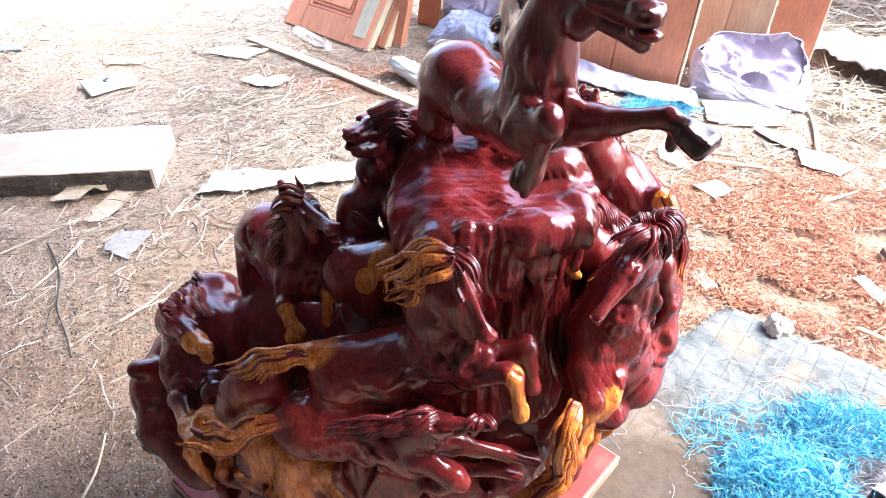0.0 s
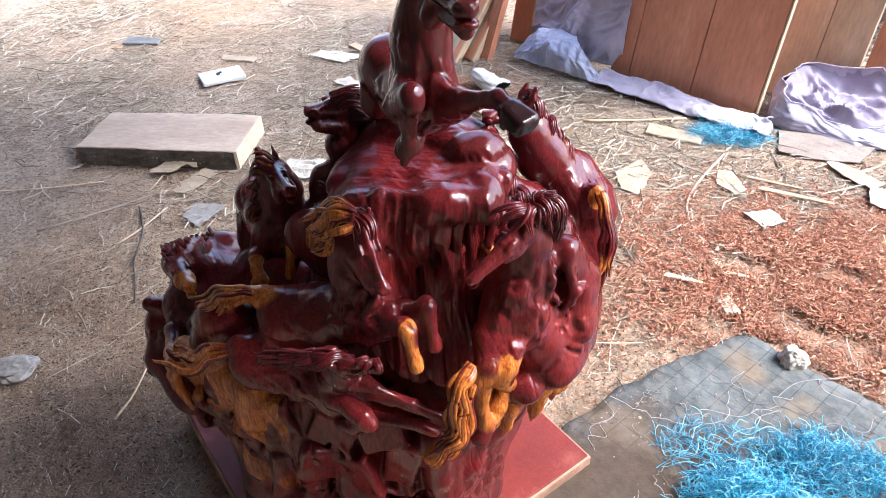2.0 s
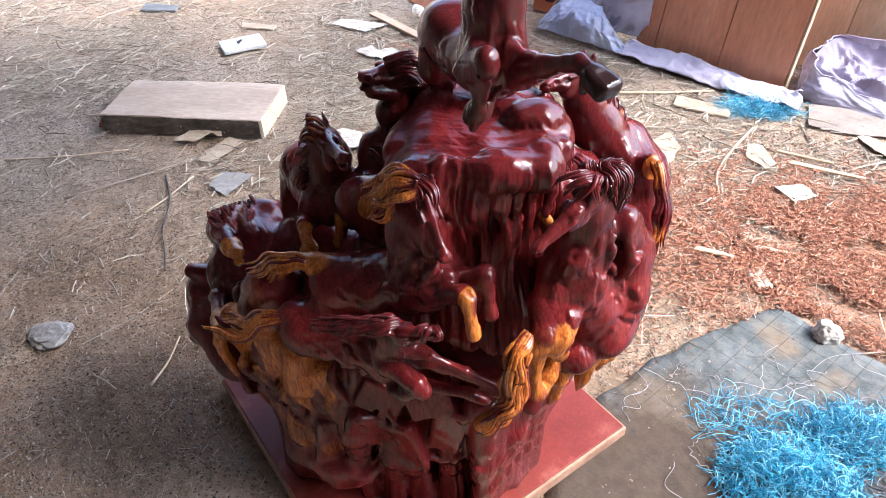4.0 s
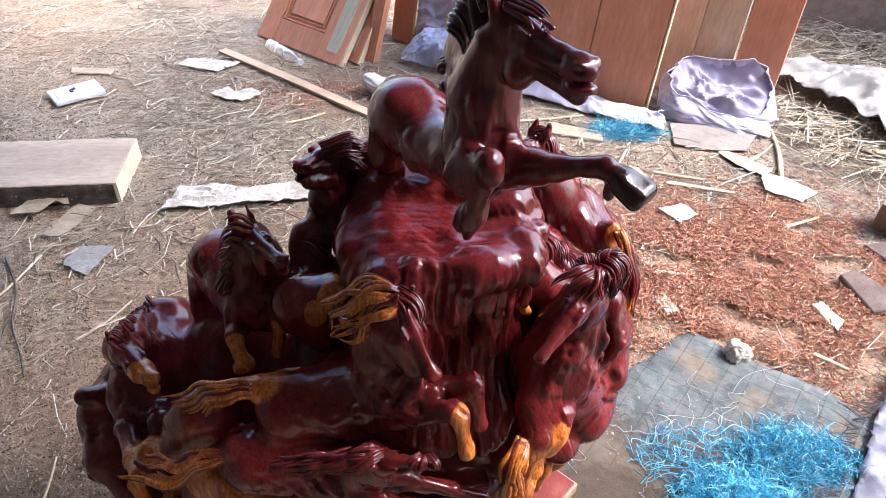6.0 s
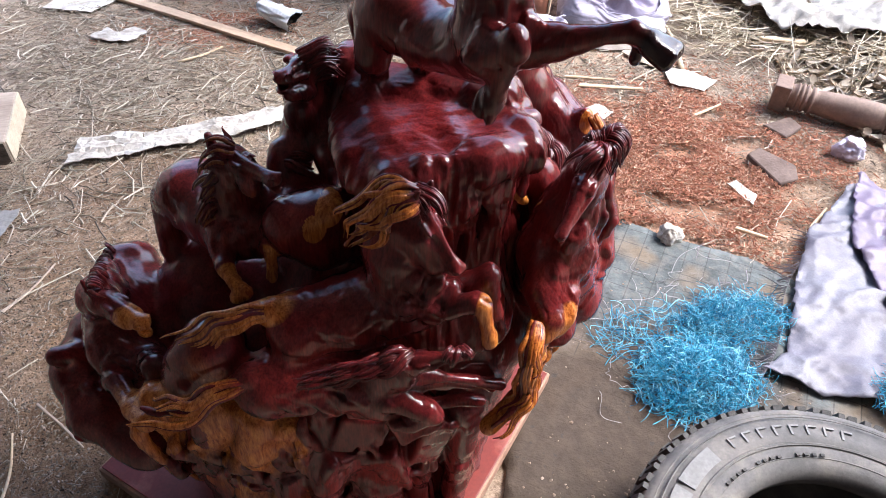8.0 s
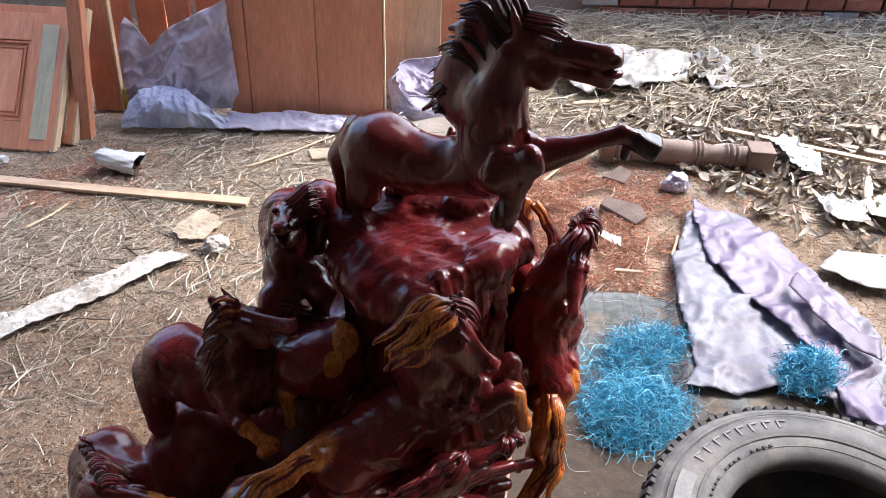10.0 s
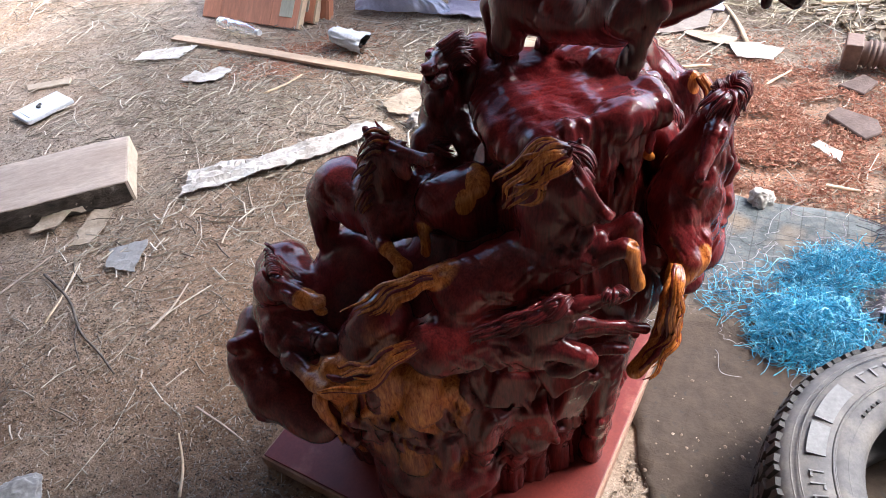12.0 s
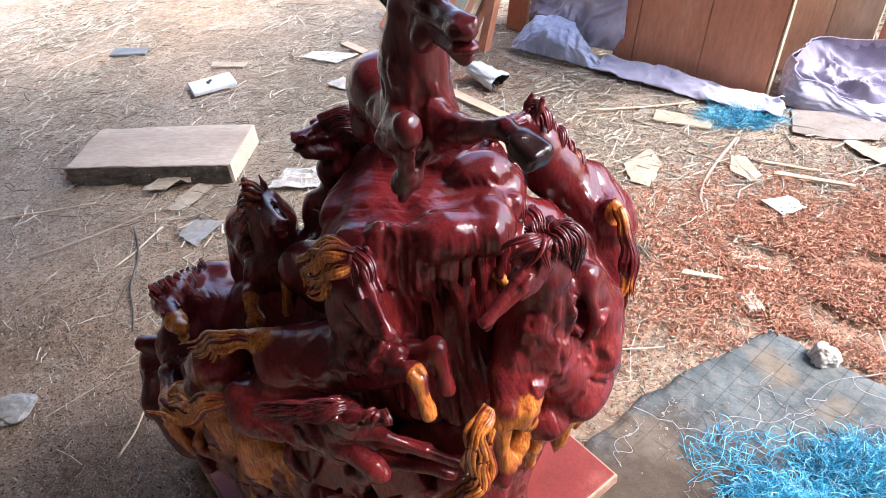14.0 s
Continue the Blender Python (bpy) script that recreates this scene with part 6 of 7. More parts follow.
def beam():
    b = empty("wooden_beam", pose(-1.30, 2.555, max(0, ground_height(-1.3, 2.55)) - 0.003, 0, 0, 4.5), "short thick weathered beam with a bark edge, lying on straw", "beam")
    L, w, t = 0.69, 0.315, 0.086
    bm = box_bm(L, w, t, 0.006, pose(0, 0, t / 2))
    bmesh.ops.subdivide_edges(bm, edges=[e for e in bm.edges if e.calc_length() > 0.2], cuts=7, use_grid_fill=True)
    for v in bm.verts:
        v.co += Vector((0, 0.006, 0.004)) * noise.noise(v.co * 9)
    part("body", bm, M_BEAM, b)
    bm = bmesh.new()
    bmesh.ops.create_grid(bm, x_segments=60, y_segments=8, size=0.5, matrix=pose(0, -w / 2 - 0.005, t / 2, 90) @ Matrix.Diagonal((L * 0.985, t * 0.94, 1, 1)))
    for v in bm.verts:
        v.co.y += 0.006 * noise.noise(v.co * 40) + 0.004 * noise.noise(v.co * 90)
    part("bark_edge", bm, M_BARK, b, "dark rough bark edge", True)
    part("sawn_end", box_bm(0.006, w * 0.99, t * 0.97, 0.002, pose(L / 2 + 0.002, 0, t / 2)), M_BEAMEND, b, "pale fresh sawn end")


beam()


def tyre():
    cx, cy, R, hole, W = 0.805, 0.572, 0.398, 0.232, 0.222
    t = empty("tyre", pose(cx, cy, 0.010, 0, 0, 0), "used dusty black van tyre lying flat on the grey sheet", "tyre")
    prof = [(hole, 0.012), (hole + 0.012, 0.004), (hole + 0.05, 0.000), (R - 0.075, 0.002), (R - 0.022, 0.022), (R - 0.006, 0.045), (R - 0.004, W / 2), (R - 0.006, W - 0.045),
            (R - 0.016, W - 0.020), (R - 0.030, W - 0.010), (R - 0.075, W - 0.002), (R - 0.100, W), (R - 0.104, W - 0.003), (hole + 0.055, W - 0.003), (hole + 0.048, W), (hole + 0.030, W - 0.008), (hole + 0.024, W - 0.009), (hole + 0.010, W - 0.016), (hole, W - 0.030),
            (hole + 0.004, W - 0.055), (hole + 0.08, W - 0.07), (R - 0.03, W / 2), (hole + 0.08, 0.05), (hole + 0.004, 0.05)]
    S = 128
    V = [(r * math.cos(2 * math.pi * i / S), r * math.sin(2 * math.pi * i / S), z) for i in range(S) for r, z in prof]
    k = len(prof)
    F = [(i * k + j, ((i + 1) % S) * k + j, ((i + 1) % S) * k + (j + 1) % k, i * k + (j + 1) % k) for i in range(S) for j in range(k)]
    carcass = raw("carcass", V, F, M_TYRE, t, smooth=True)
    # tread blocks round the shoulder and the running face
    block = mesh_from("tread_block", *block_mesh())
    block.materials.append(M_TREAD)
    n = 96
    for row, (z, h) in enumerate(((W - 0.034, 0.034), (0.155, 0.040), (0.108, 0.040), (0.061, 0.040))):
        for i in range(n if row == 0 else 60):
            if row and not (60 * 0.2 < i < 60 * 0.75):
                continue
            a = 2 * math.pi * (i + 0.5 * (row % 2)) / (n if row == 0 else 60)
            o = new("tread_block", block)
            o.parent = t
            r = R - (0.012 if row == 0 else 0.004)
            o.matrix_basis = Matrix.Translation((r * math.cos(a), r * math.sin(a), z)) @ Matrix.Rotation(a, 4, "Z") @ pose(0, 0, 0, 8 * (-1) ** (i + row), -18 if row == 0 else 0, 0) @ Matrix.Diagonal((0.020, (0.0185 if i % 2 else 0.0150) if row == 0 else 0.031, h, 1))
    # raised rings and unreadable moulded marks on the side wall
    for r, w in ((R - 0.034, 0.0022), (R - 0.046, 0.0016), (R - 0.105, 0.0025), (hole + 0.058, 0.0020), (hole + 0.034, 0.0020)):
        ring = [(r * math.cos(2 * math.pi * i / 96), r * math.sin(2 * math.pi * i / 96), W - (0.010 if r > R - 0.04 else 0.001 if r > hole + 0.04 else 0.007)) for i in range(97)]
        v, f = tube(ring, [w] * 97, 5, 0.7)
        raw("ring", v.tolist(), f, M_TYRE, t, smooth=True)

    def mark(a0, a1, r0, r1, name="mark", mat=M_LETTER, z=W + 0.0005):
        n = max(2, int((a1 - a0) / 0.03))
        A = [a0 + (a1 - a0) * i / n for i in range(n + 1)]
        v = [(r * math.cos(a), r * math.sin(a), zz) for zz in (z, z - 0.003) for a in A for r in (r0, r1)]
        m = 2 * (n + 1)
        f = [(2 * i, 2 * i + 1, 2 * i + 3, 2 * i + 2)[::-1] for i in range(n)]
        f += [(2 * i, 2 * i + 2, m + 2 * i + 2, m + 2 * i) for i in range(n)] + [(2 * i + 1, m + 2 * i + 1, m + 2 * i + 3, 2 * i + 3) for i in range(n)]
        f += [(0, m, m + 1, 1), (2 * n, 2 * n + 1, m + 2 * n + 1, m + 2 * n)]
        raw(name, v, f, mat, t)
    ro, ri = R - 0.058, R - 0.092
    d = math.radians
    mark(d(131), d(144), ri, ro, "pale_block", z=W + 0.0015)
    mark(d(112), d(129), ri, ro, "pale_block", z=W + 0.0015)
    for i in range(6):
        a = d(150 + i * 4.4)
        mark(a, a + d(0.55), ri + 0.004, ro - 0.004, z=W + 0.001)
        mark(a + d(0.7), a + d(2.4), ri + (0.004 if i % 2 else 0.024), ri + (0.008 if i % 2 else 0.028), z=W + 0.001)
    for i in range(8):
        a = d(104 - i * 6.0)
        mark(a - d(0.8), a, ri + 0.006, ro - 0.006, z=W + 0.0008)
        mark(a - d(3.6), a - d(0.9), ro - 0.010, ro - 0.006, z=W + 0.0008)
    for i in range(12):
        a = d(118 - i * 3.4 - (4 if i > 3 else 0) - (5 if i > 7 else 0))
        mark(a - d(1.6), a, ri - 0.040, ri - 0.034, z=W - 0.0005, mat=M_TREAD)
    return carcass


def block_mesh():
    v = [(x, y, z) for x in (-0.5, 0.5) for y in (-0.5, 0.5) for z in (-0.5, 0.5)]
    v = [(x, y * (0.86 if x > 0 else 1), z * (0.9 if x > 0 else 1)) for x, y, z in v]
    return v, [(0, 1, 3, 2), (4, 6, 7, 5), (0, 4, 5, 1), (2, 3, 7, 6), (0, 2, 6, 4), (1, 5, 7, 3)]


tyre()


def turned_post():
    a, b = np.array([1.80, 2.300, 0.058]), np.array([2.345, 1.842, 0.058])
    L = np.linalg.norm(b - a)
    t = empty("turned_post", Matrix.Translation(a) @ Vector(b - a).to_track_quat("X", "Z").to_matrix().to_4x4(), "red-brown turned wooden baluster with a square end, lying on litter", "baluster")
    bead = lambda x, r, w=0.014: [(x, r - 0.009), (x + w * 0.25, r - 0.001), (x + w * 0.5, r), (x + w * 0.75, r - 0.001), (x + w, r - 0.009)]
    prof = [(0, 0.040), (0.03, 0.045)] + bead(0.045, 0.053) + bead(0.061, 0.055) + bead(0.077, 0.053) + bead(0.098, 0.050, 0.018) + [(0.13, 0.045), (0.16, 0.048), (0.27, 0.054), (0.34, 0.053)]
    prof += bead(0.352, 0.056) + bead(0.368, 0.058) + bead(0.384, 0.056) + [(0.41, 0.046), (0.44, 0.041), (0.47, 0.043)] + bead(0.485, 0.051) + bead(0.502, 0.055, 0.020) + bead(0.526, 0.053) + [(0.548, 0.046), (0.575, 0.048)]
    S = 28
    k = len(prof)
    V = [(x * L / 0.70, r * math.cos(2 * math.pi * i / S), r * math.sin(2 * math.pi * i / S)) for i in range(S) for x, r in prof]
    F = [(i * k + j, i * k + j + 1, ((i + 1) % S) * k + j + 1, ((i + 1) % S) * k + j) for i in range(S) for j in range(k - 1)]
    F += [tuple(i * k for i in range(S)), tuple(i * k + k - 1 for i in range(S))[::-1]]
    raw("shaft", V, F, M_TURNED, t, smooth=True)
    part("square_end", box_bm(0.060, 0.104, 0.104, 0.006, pose(0.0, 0, 0)), M_TURNED, t)
    part("square_end", box_bm(0.105, 0.108, 0.108, 0.006, pose(0.575 * L / 0.70 + 0.052, 0, 0)), M_TURNED, t)


turned_post()

# sheets, papers and cloths
sheet("grey_sheet", [(0.40, 1.30), (0.55, 1.47), (0.72, 1.62), (0.93, 1.778), (1.08, 1.65), (1.24, 1.55), (1.36, 1.38), (1.38, 1.00), (1.25, 0.55), (0.85, 0.25), (0.42, 0.45), (0.28, 0.85)], M_TARP,
      "grey mottled floor sheet with quilted creases and brown stains", "sheet", 0.0035, 0.006, 8, 0.002, 0.03, 0.010, 4)
sheet("white_strip", [(-0.775, 2.350), (-0.745, 2.506), (-0.62, 2.515), (-0.50, 2.50), (-0.505, 2.39), (-0.64, 2.375)], M_PAPER, "crumpled dirty white paper strip on the straw", "paper", 0.008, 0.024, 18, 0.0015, 0.014, 0.006, 5)
sheet("white_strip", [(-0.53, 2.395), (-0.515, 2.497), (-0.30, 2.525), (-0.10, 2.580), (-0.015, 2.565), (0.03, 2.50), (-0.06, 2.485), (-0.25, 2.430)], M_PAPER, "long folded white paper strip on the straw", "paper", 0.010, 0.022, 16, 0.0015, 0.014, 0.004, 6)
sheet("torn_paper", [(-1.046, 3.569), (-1.009, 3.650), (-0.739, 3.610), (-0.836, 3.497)], M_PAPER, "cream torn paper lying on bare earth", "paper", 0.006, 0.010, 9, 0.002, 0.02, 0.006, 7)
sheet("torn_paper", [(-0.811, 3.265), (-0.75, 3.33), (-0.70, 3.275), (-0.64, 3.32), (-0.585, 3.27), (-0.655, 3.186), (-0.74, 3.21)], M_PAPER, "small crumpled cream paper on straw", "paper", 0.008, 0.014, 14, 0.002, 0.014, 0.006, 8)
sheet("torn_card", [(-1.276, 2.310), (-1.235, 2.45), (-1.205, 2.555), (-1.095, 2.372), (-1.15, 2.39), (-1.19, 2.33)], M_CARD, "torn brown cardboard piece propped against the beam", "cardboard", 0.020, 0.012, 8, 0.003, 0.016, 0.004, 9)
sheet("torn_card", [(-1.12, 2.30), (-1.08, 2.40), (-1.01, 2.375), (-1.06, 2.21), (-1.13, 2.22)], M_CARD, "flat torn grey cardboard in the straw", "cardboard", 0.006, 0.008, 8, 0.003, 0.016, 0.006, 10)
sheet("grey_paper", [(-1.002, 2.154), (-0.873, 2.160), (-0.906, 2.009), (-0.999, 2.055)], M_FILM, "thin greyish paper scrap on earth", "paper", 0.004, 0.008, 10, 0.0015, 0.016, 0.006, 11)
sheet("brown_paper", [(0.02, 2.70), (0.16, 2.78), (0.20, 2.66), (0.10, 2.585), (0.03, 2.62)], M_CARD, "pale brown crumpled paper on straw", "paper", 0.008, 0.016, 12, 0.002, 0.014, 0.006, 12)
sheet("pale_chip_sheet", [(0.945, 2.66), (1.00, 2.66), (1.035, 2.54), (0.995, 2.495), (0.93, 2.56)], M_CARD, "pale fibre-board scrap on straw", "scrap", 0.008, 0.006, 9, 0.003, 0.02, 0.004, 13)
sheet("pale_chip_sheet", [(0.56, 2.60), (0.66, 2.72), (0.70, 2.60), (0.64, 2.45), (0.58, 2.48)], M_CARD, "pale fibre-board scrap on straw", "scrap", 0.006, 0.005, 9, 0.003, 0.02, 0.005, 14)
sheet("grey_card", [(1.225, 3.03), (1.195, 2.84), (1.33, 2.80), (1.48, 2.795), (1.585, 2.93), (1.45, 3.0)], M_GREYCARD, "grey cardboard sheet lying before the sack", "cardboard", 0.008, 0.006, 5, 0.003, 0.025, 0.004, 15)
sheet("white_scrap", [(1.445, 2.50), (1.474, 2.613), (1.55, 2.60), (1.645, 2.49), (1.557, 2.424)], M_PAPER, "white torn paper on shavings", "paper", 0.008, 0.010, 10, 0.002, 0.016, 0.005, 16)
sheet("white_scrap", [(1.36, 2.78), (1.39, 2.82), (1.535, 2.65), (1.49, 2.60), (1.40, 2.68)], M_CARD, "cream torn board scrap on straw", "scrap", 0.008, 0.008, 10, 0.003, 0.016, 0.005, 17)
sheet("white_scrap", [(1.00, 2.37), (1.09, 2.40), (1.14, 2.34), (1.06, 2.29)], M_PAPER, "small white scrap on red shavings", "paper", 0.012, 0.012, 12, 0.002, 0.014, 0.006, 18)
sheet("white_scrap", [(1.345, 1.87), (1.385, 1.88), (1.415, 1.80), (1.375, 1.755)], M_PAPER, "white splintered chip on red shavings", "scrap", 0.012, 0.008, 12, 0.003, 0.014, 0.004, 19)
sheet("white_sheet", [(1.80, 3.42), (1.92, 3.56), (2.12, 3.52), (2.34, 3.29), (2.62, 3.05), (2.90, 2.82), (2.62, 2.60), (2.34, 2.66), (2.08, 2.72), (2.02, 2.98)], M_WSACK, "dirty white sack cloth in heavy folds on straw", "cloth", 0.040, 0.10, 8, 0.003, 0.016, 0.006, 20)
sheet("lavender_cloth", [(1.735, 1.777), (1.511, 1.619), (1.469, 1.605), (1.328, 1.442), (1.211, 1.296), (1.142, 1.198), (1.049, 1.164), (1.147, 1.068), (1.301, 1.0), (1.341, 0.903), (1.327, 0.776), (1.363, 0.754), (1.727, 0.986), (1.829, 1.315), (1.911, 1.672)], M_CLOTH, "soiled lavender woven cloth with a frayed edge and sharp creases", "cloth", 0.010, 0.036, 13, 0.003, 0.012, 0.005, 21)
flap = sheet("purple_flap", [(1.797, 1.815), (1.69, 1.707), (1.558, 1.525), (1.504, 1.295), (1.465, 1.05), (1.393, 0.938), (1.321, 0.85), (1.347, 0.758), (1.515, 0.864), (1.677, 1.037), (1.793, 1.257), (1.871, 1.474), (1.867, 1.645)], M_SACKIN, "purple lining of the cloth folded over on top", "cloth", 0.028, 0.034, 12.0, 0.003, 0.012, 0.004, 22)
fold = sheet("border", [(1.698, 1.289), (1.639, 1.144), (1.612, 1.011), (1.632, 0.957), (1.546, 0.902), (1.532, 0.976), (1.555, 1.103), (1.612, 1.256)], M_BORDER, "", "", 0.078, 0.014, 8.0, 0.003, 0.012, 0.003, 23, parent=flap)
fold.location -= flap.location
fold["label"] = "dark purple turned-over border"


def slumped_sack():
    """An open woven sack that has slumped on itself: outer wall, rolled rim and the shade-darkened lining inside."""
    t = empty("lavender_sack", pose(1.44, 3.095, 0.004, 0, 0, -24), "open lavender woven sack slumped against the pale door", "sack")
    n, m = 110, 26

    def rim(a):
        return max(0.05, 0.125 + 0.070 * math.sin(a) - 0.030 * math.cos(a) + 0.05 * noise.noise(Vector((1.1 * math.cos(a), 1.1 * math.sin(a), 4))))

    def place(a, u, inner):
        ca, sa = math.cos(a), math.sin(a)
        q = (abs(ca) ** 3 + abs(sa) ** 3) ** (-1 / 3)       # a boxy outline
        ca, sa = ca * q, sa * q
        if inner:
            r = 0.96 * u
            z = 0.05 + (rim(a) - 0.05) * u ** 3 + 0.085 * folds(0.235 * r * ca, 0.2 * r * sa, 3.3, 13.0) * (1 - u ** 4)
        else:
            x, y = 0.22 * ca + 0.1 * u, 0.22 * sa + 0.2 * u
            r = 0.94 + 0.10 * math.sin(math.pi * u) - 0.05 * u + 0.24 * (folds(x, y, 6.2, 13.0) - 0.35) + 0.10 * (1 - u) ** 2 * max(0, ca)
            z = rim(a) * u + 0.02 * folds(x, y, 1.2, 9.0) * u
        return (0.225 * r * ca + 0.02 * u * sa, 0.125 * r * sa + 0.05 * u, z)
    # the lining is a darker copy of the weave, with the hollow's shade in it
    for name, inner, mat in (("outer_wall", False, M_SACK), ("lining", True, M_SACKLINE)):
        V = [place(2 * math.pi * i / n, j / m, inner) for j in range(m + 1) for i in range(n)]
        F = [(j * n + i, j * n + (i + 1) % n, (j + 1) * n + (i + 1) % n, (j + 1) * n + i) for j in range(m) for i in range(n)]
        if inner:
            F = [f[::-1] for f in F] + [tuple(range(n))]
        raw(name, V, F, mat, t, "mauve lining, coloured darker for the shade of the hollow" if inner else "", True)
    ring = [place(2 * math.pi * i / n, 1.0, False) for i in range(n + 1)]
    ring = [(x * 0.985, y * 0.985, z) for x, y, z in ring]
    v, f = tube(ring, [0.003] * (n + 1), 6)
    raw("rim", v.tolist(), f, M_SACK, t, smooth=True)


slumped_sack()
drape("blue_sack", [(0.05, 3.66, 0.005), (0.48, 3.40, 0.005), (0.51, 3.54, 0.13), (0.10, 3.80, 0.17)], M_BLUESHEET, "pale blue plastic sack crumpled between the boards", "sack", 0.045, 10, (80, 44), 6, 0.003, 0.06, ([0, 0.1, 0.25, 0.42, 0.65, 0.85, 1], [0.15, 0.55, 0.85, 1.0, 0.95, 0.5, 0.2]))
drape("lavender_sheet", [(0.13, 3.80, 0.04), (0.58, 3.53, 0.04), (0.62, 3.64, 0.52), (0.17, 3.92, 0.44)], M_SACK, "lavender plastic sheet stuffed behind the panel", "sheet", 0.06, 10, (80, 64), 9, 0.003, 0.02, ([0, 0.08, 0.16, 0.28, 0.5, 0.8, 1], [0.62, 0.98, 0.9, 0.66, 0.80, 0.95, 1.0]))
drape("lavender_strip", [(0.42, 3.40, 0.006), (1.17, 2.93, 0.006), (1.20, 3.05, 0.030), (0.50, 3.50, 0.030)], M_SACK, "lavender sack edge trapped under the primed panel", "sack", 0.035, 14, (100, 14), 12, 0.003, 0.01)
crumple("yellow_rag", (0.17, 3.90), (0.07, 0.05, 0.075), M_YELLOW, "yellow rag tucked between the boards", "rag", 4, 0.6)
sheet("white_bag", [(2.66, 2.44), (2.72, 2.66), (2.95, 2.86), (3.22, 2.80), (3.30, 2.55), (3.02, 2.36), (2.84, 2.40)], M_WSACK, "crumpled white plastic bag on leaf litter", "plastic bag", 0.02, 0.09, 9, 0.002, 0.016, 0.007, 26)
sheet("white_bag", [(2.48, 1.98), (2.58, 1.98), (2.55, 1.78), (2.40, 1.66), (2.38, 1.80)], M_WHITE, "small translucent plastic bag on leaf litter", "plastic bag", 0.02, 0.06, 12, 0.002, 0.012, 0.005, 27)
sheet("white_scrap", [(2.27, 1.60), (2.36, 1.45), (2.26, 1.36), (2.17, 1.46)], M_PAPER, "white paper scrap on leaf litter", "paper", 0.03, 0.03, 12, 0.002, 0.012, 0.004, 28)
sheet("pale_card", [(1.86, 1.30), (2.02, 1.33), (2.14, 1.20), (1.98, 1.08), (1.90, 1.15)], M_WSACK, "pale cardboard flap beside the cloth", "cardboard", 0.02, 0.02, 9, 0.003, 0.016, 0.004, 29)
sheet("green_rag", [(2.36, 1.46), (2.56, 1.46), (2.42, 1.28), (2.30, 1.32)], M_GREENSTRIP, "pale green rag on leaf litter", "rag", 0.02, 0.05, 12, 0.002, 0.012, 0.005, 30)
crumple("paper_ball", (1.040, 1.672), (0.038, 0.036, 0.034), M_PAPER, "crumpled white paper ball on the grey sheet", "paper ball", 9)
crumple("plastic_cup", (1.868, 1.955), (0.055, 0.048, 0.045), M_SACK, "crushed pale pink plastic cup on straw", "plastic cup", 12)
crumple("plastic_film", (-1.115, 1.285), (0.062, 0.058, 0.014), M_FILM, "crumpled grey plastic film on bare earth", "plastic film", 14)
crumple("stone_lump", (-1.66, 2.42), (0.028, 0.024, 0.022), M_BRICK, "small red brick fragment on earth", "brick fragment", 15, 0.5, 2)
def torn_bag():
    t = empty("torn_bag", pose(-0.045, 3.275, 0.052, 0, 16, -32), "crushed white plastic bag with a dark open mouth beside the lath", "plastic bag")
    n = 48

    def place(a, u, k):
        c = folds(a * 0.05, u * 0.12, 2.6, 40.0)
        r = (0.036 + 0.018 * u) * k * (0.62 + 0.5 * c)
        return (-0.085 + 0.17 * u + 0.010 * math.sin(2 * a), r * 1.15 * math.cos(a), max(-0.046, r * 0.9 * math.sin(a)))
    U = [0.0, 0.06, 0.2, 0.35, 0.5, 0.62, 0.74, 0.86, 0.95, 1.0]
    # the mouth's inner skin is coloured near black to stand for its shade
    for name, k, mat, lo in (("skin", 1.0, M_WHITE, 0), ("mouth", 0.93, M_DARK, 4)):
        rows = U[lo:]
        V = [place(2 * math.pi * i / n, u, k * (0.15 if u == 0 else 1)) for u in rows for i in range(n)]
        F = [(j * n + i, j * n + (i + 1) % n, (j + 1) * n + (i + 1) % n, (j + 1) * n + i) for j in range(len(rows) - 1) for i in range(n)]
        F.append(tuple(range(n)))
        raw(name, V, F, mat, t, "inside of the open mouth, coloured dark as shade" if lo else "", True)


torn_bag()
crumple("clear_film", (0.13, 2.515), (0.045, 0.04, 0.03), M_PAPER, "pale crumpled film at the end of the paper strip", "plastic film", 23)
chip("stone_slab", [(1.495, 2.005), (1.56, 2.035), (1.635, 1.920), (1.600, 1.850), (1.520, 1.835)], M_STONE, "grey-brown stone slab lying on shavings", "stone", 0.022)
chip("stone_slab", [(1.66, 2.17), (1.79, 2.20), (1.80, 2.13), (1.70, 2.08)], M_STONE, "small grey stone piece beside the baluster", "stone", 0.018)
chip("slate_piece", [(-2.215, 3.71), (-2.00, 3.70), (-1.985, 3.63), (-2.19, 3.60)], M_SLATE, "dark grey slate piece on straw", "slate", 0.018)
chip("board_scrap", [(-1.54, 3.53), (-1.33, 3.52), (-1.33, 3.46), (-1.52, 3.47)], M_CARD, "pale thin board scrap on straw", "wood scrap", 0.012)
chip("board_scrap", [(0.70, 3.03), (0.92, 2.95), (0.90, 2.87), (0.68, 2.94)], M_CARD, "brown cardboard scrap before the panel", "cardboard", 0.012)
chip("wood_chip", [(0.855, 1.905), (0.90, 1.93), (0.93, 1.85), (0.885, 1.83)], M_BEAM, "brown wood chip at the edge of the shavings", "wood chip", 0.016, "wood chips")
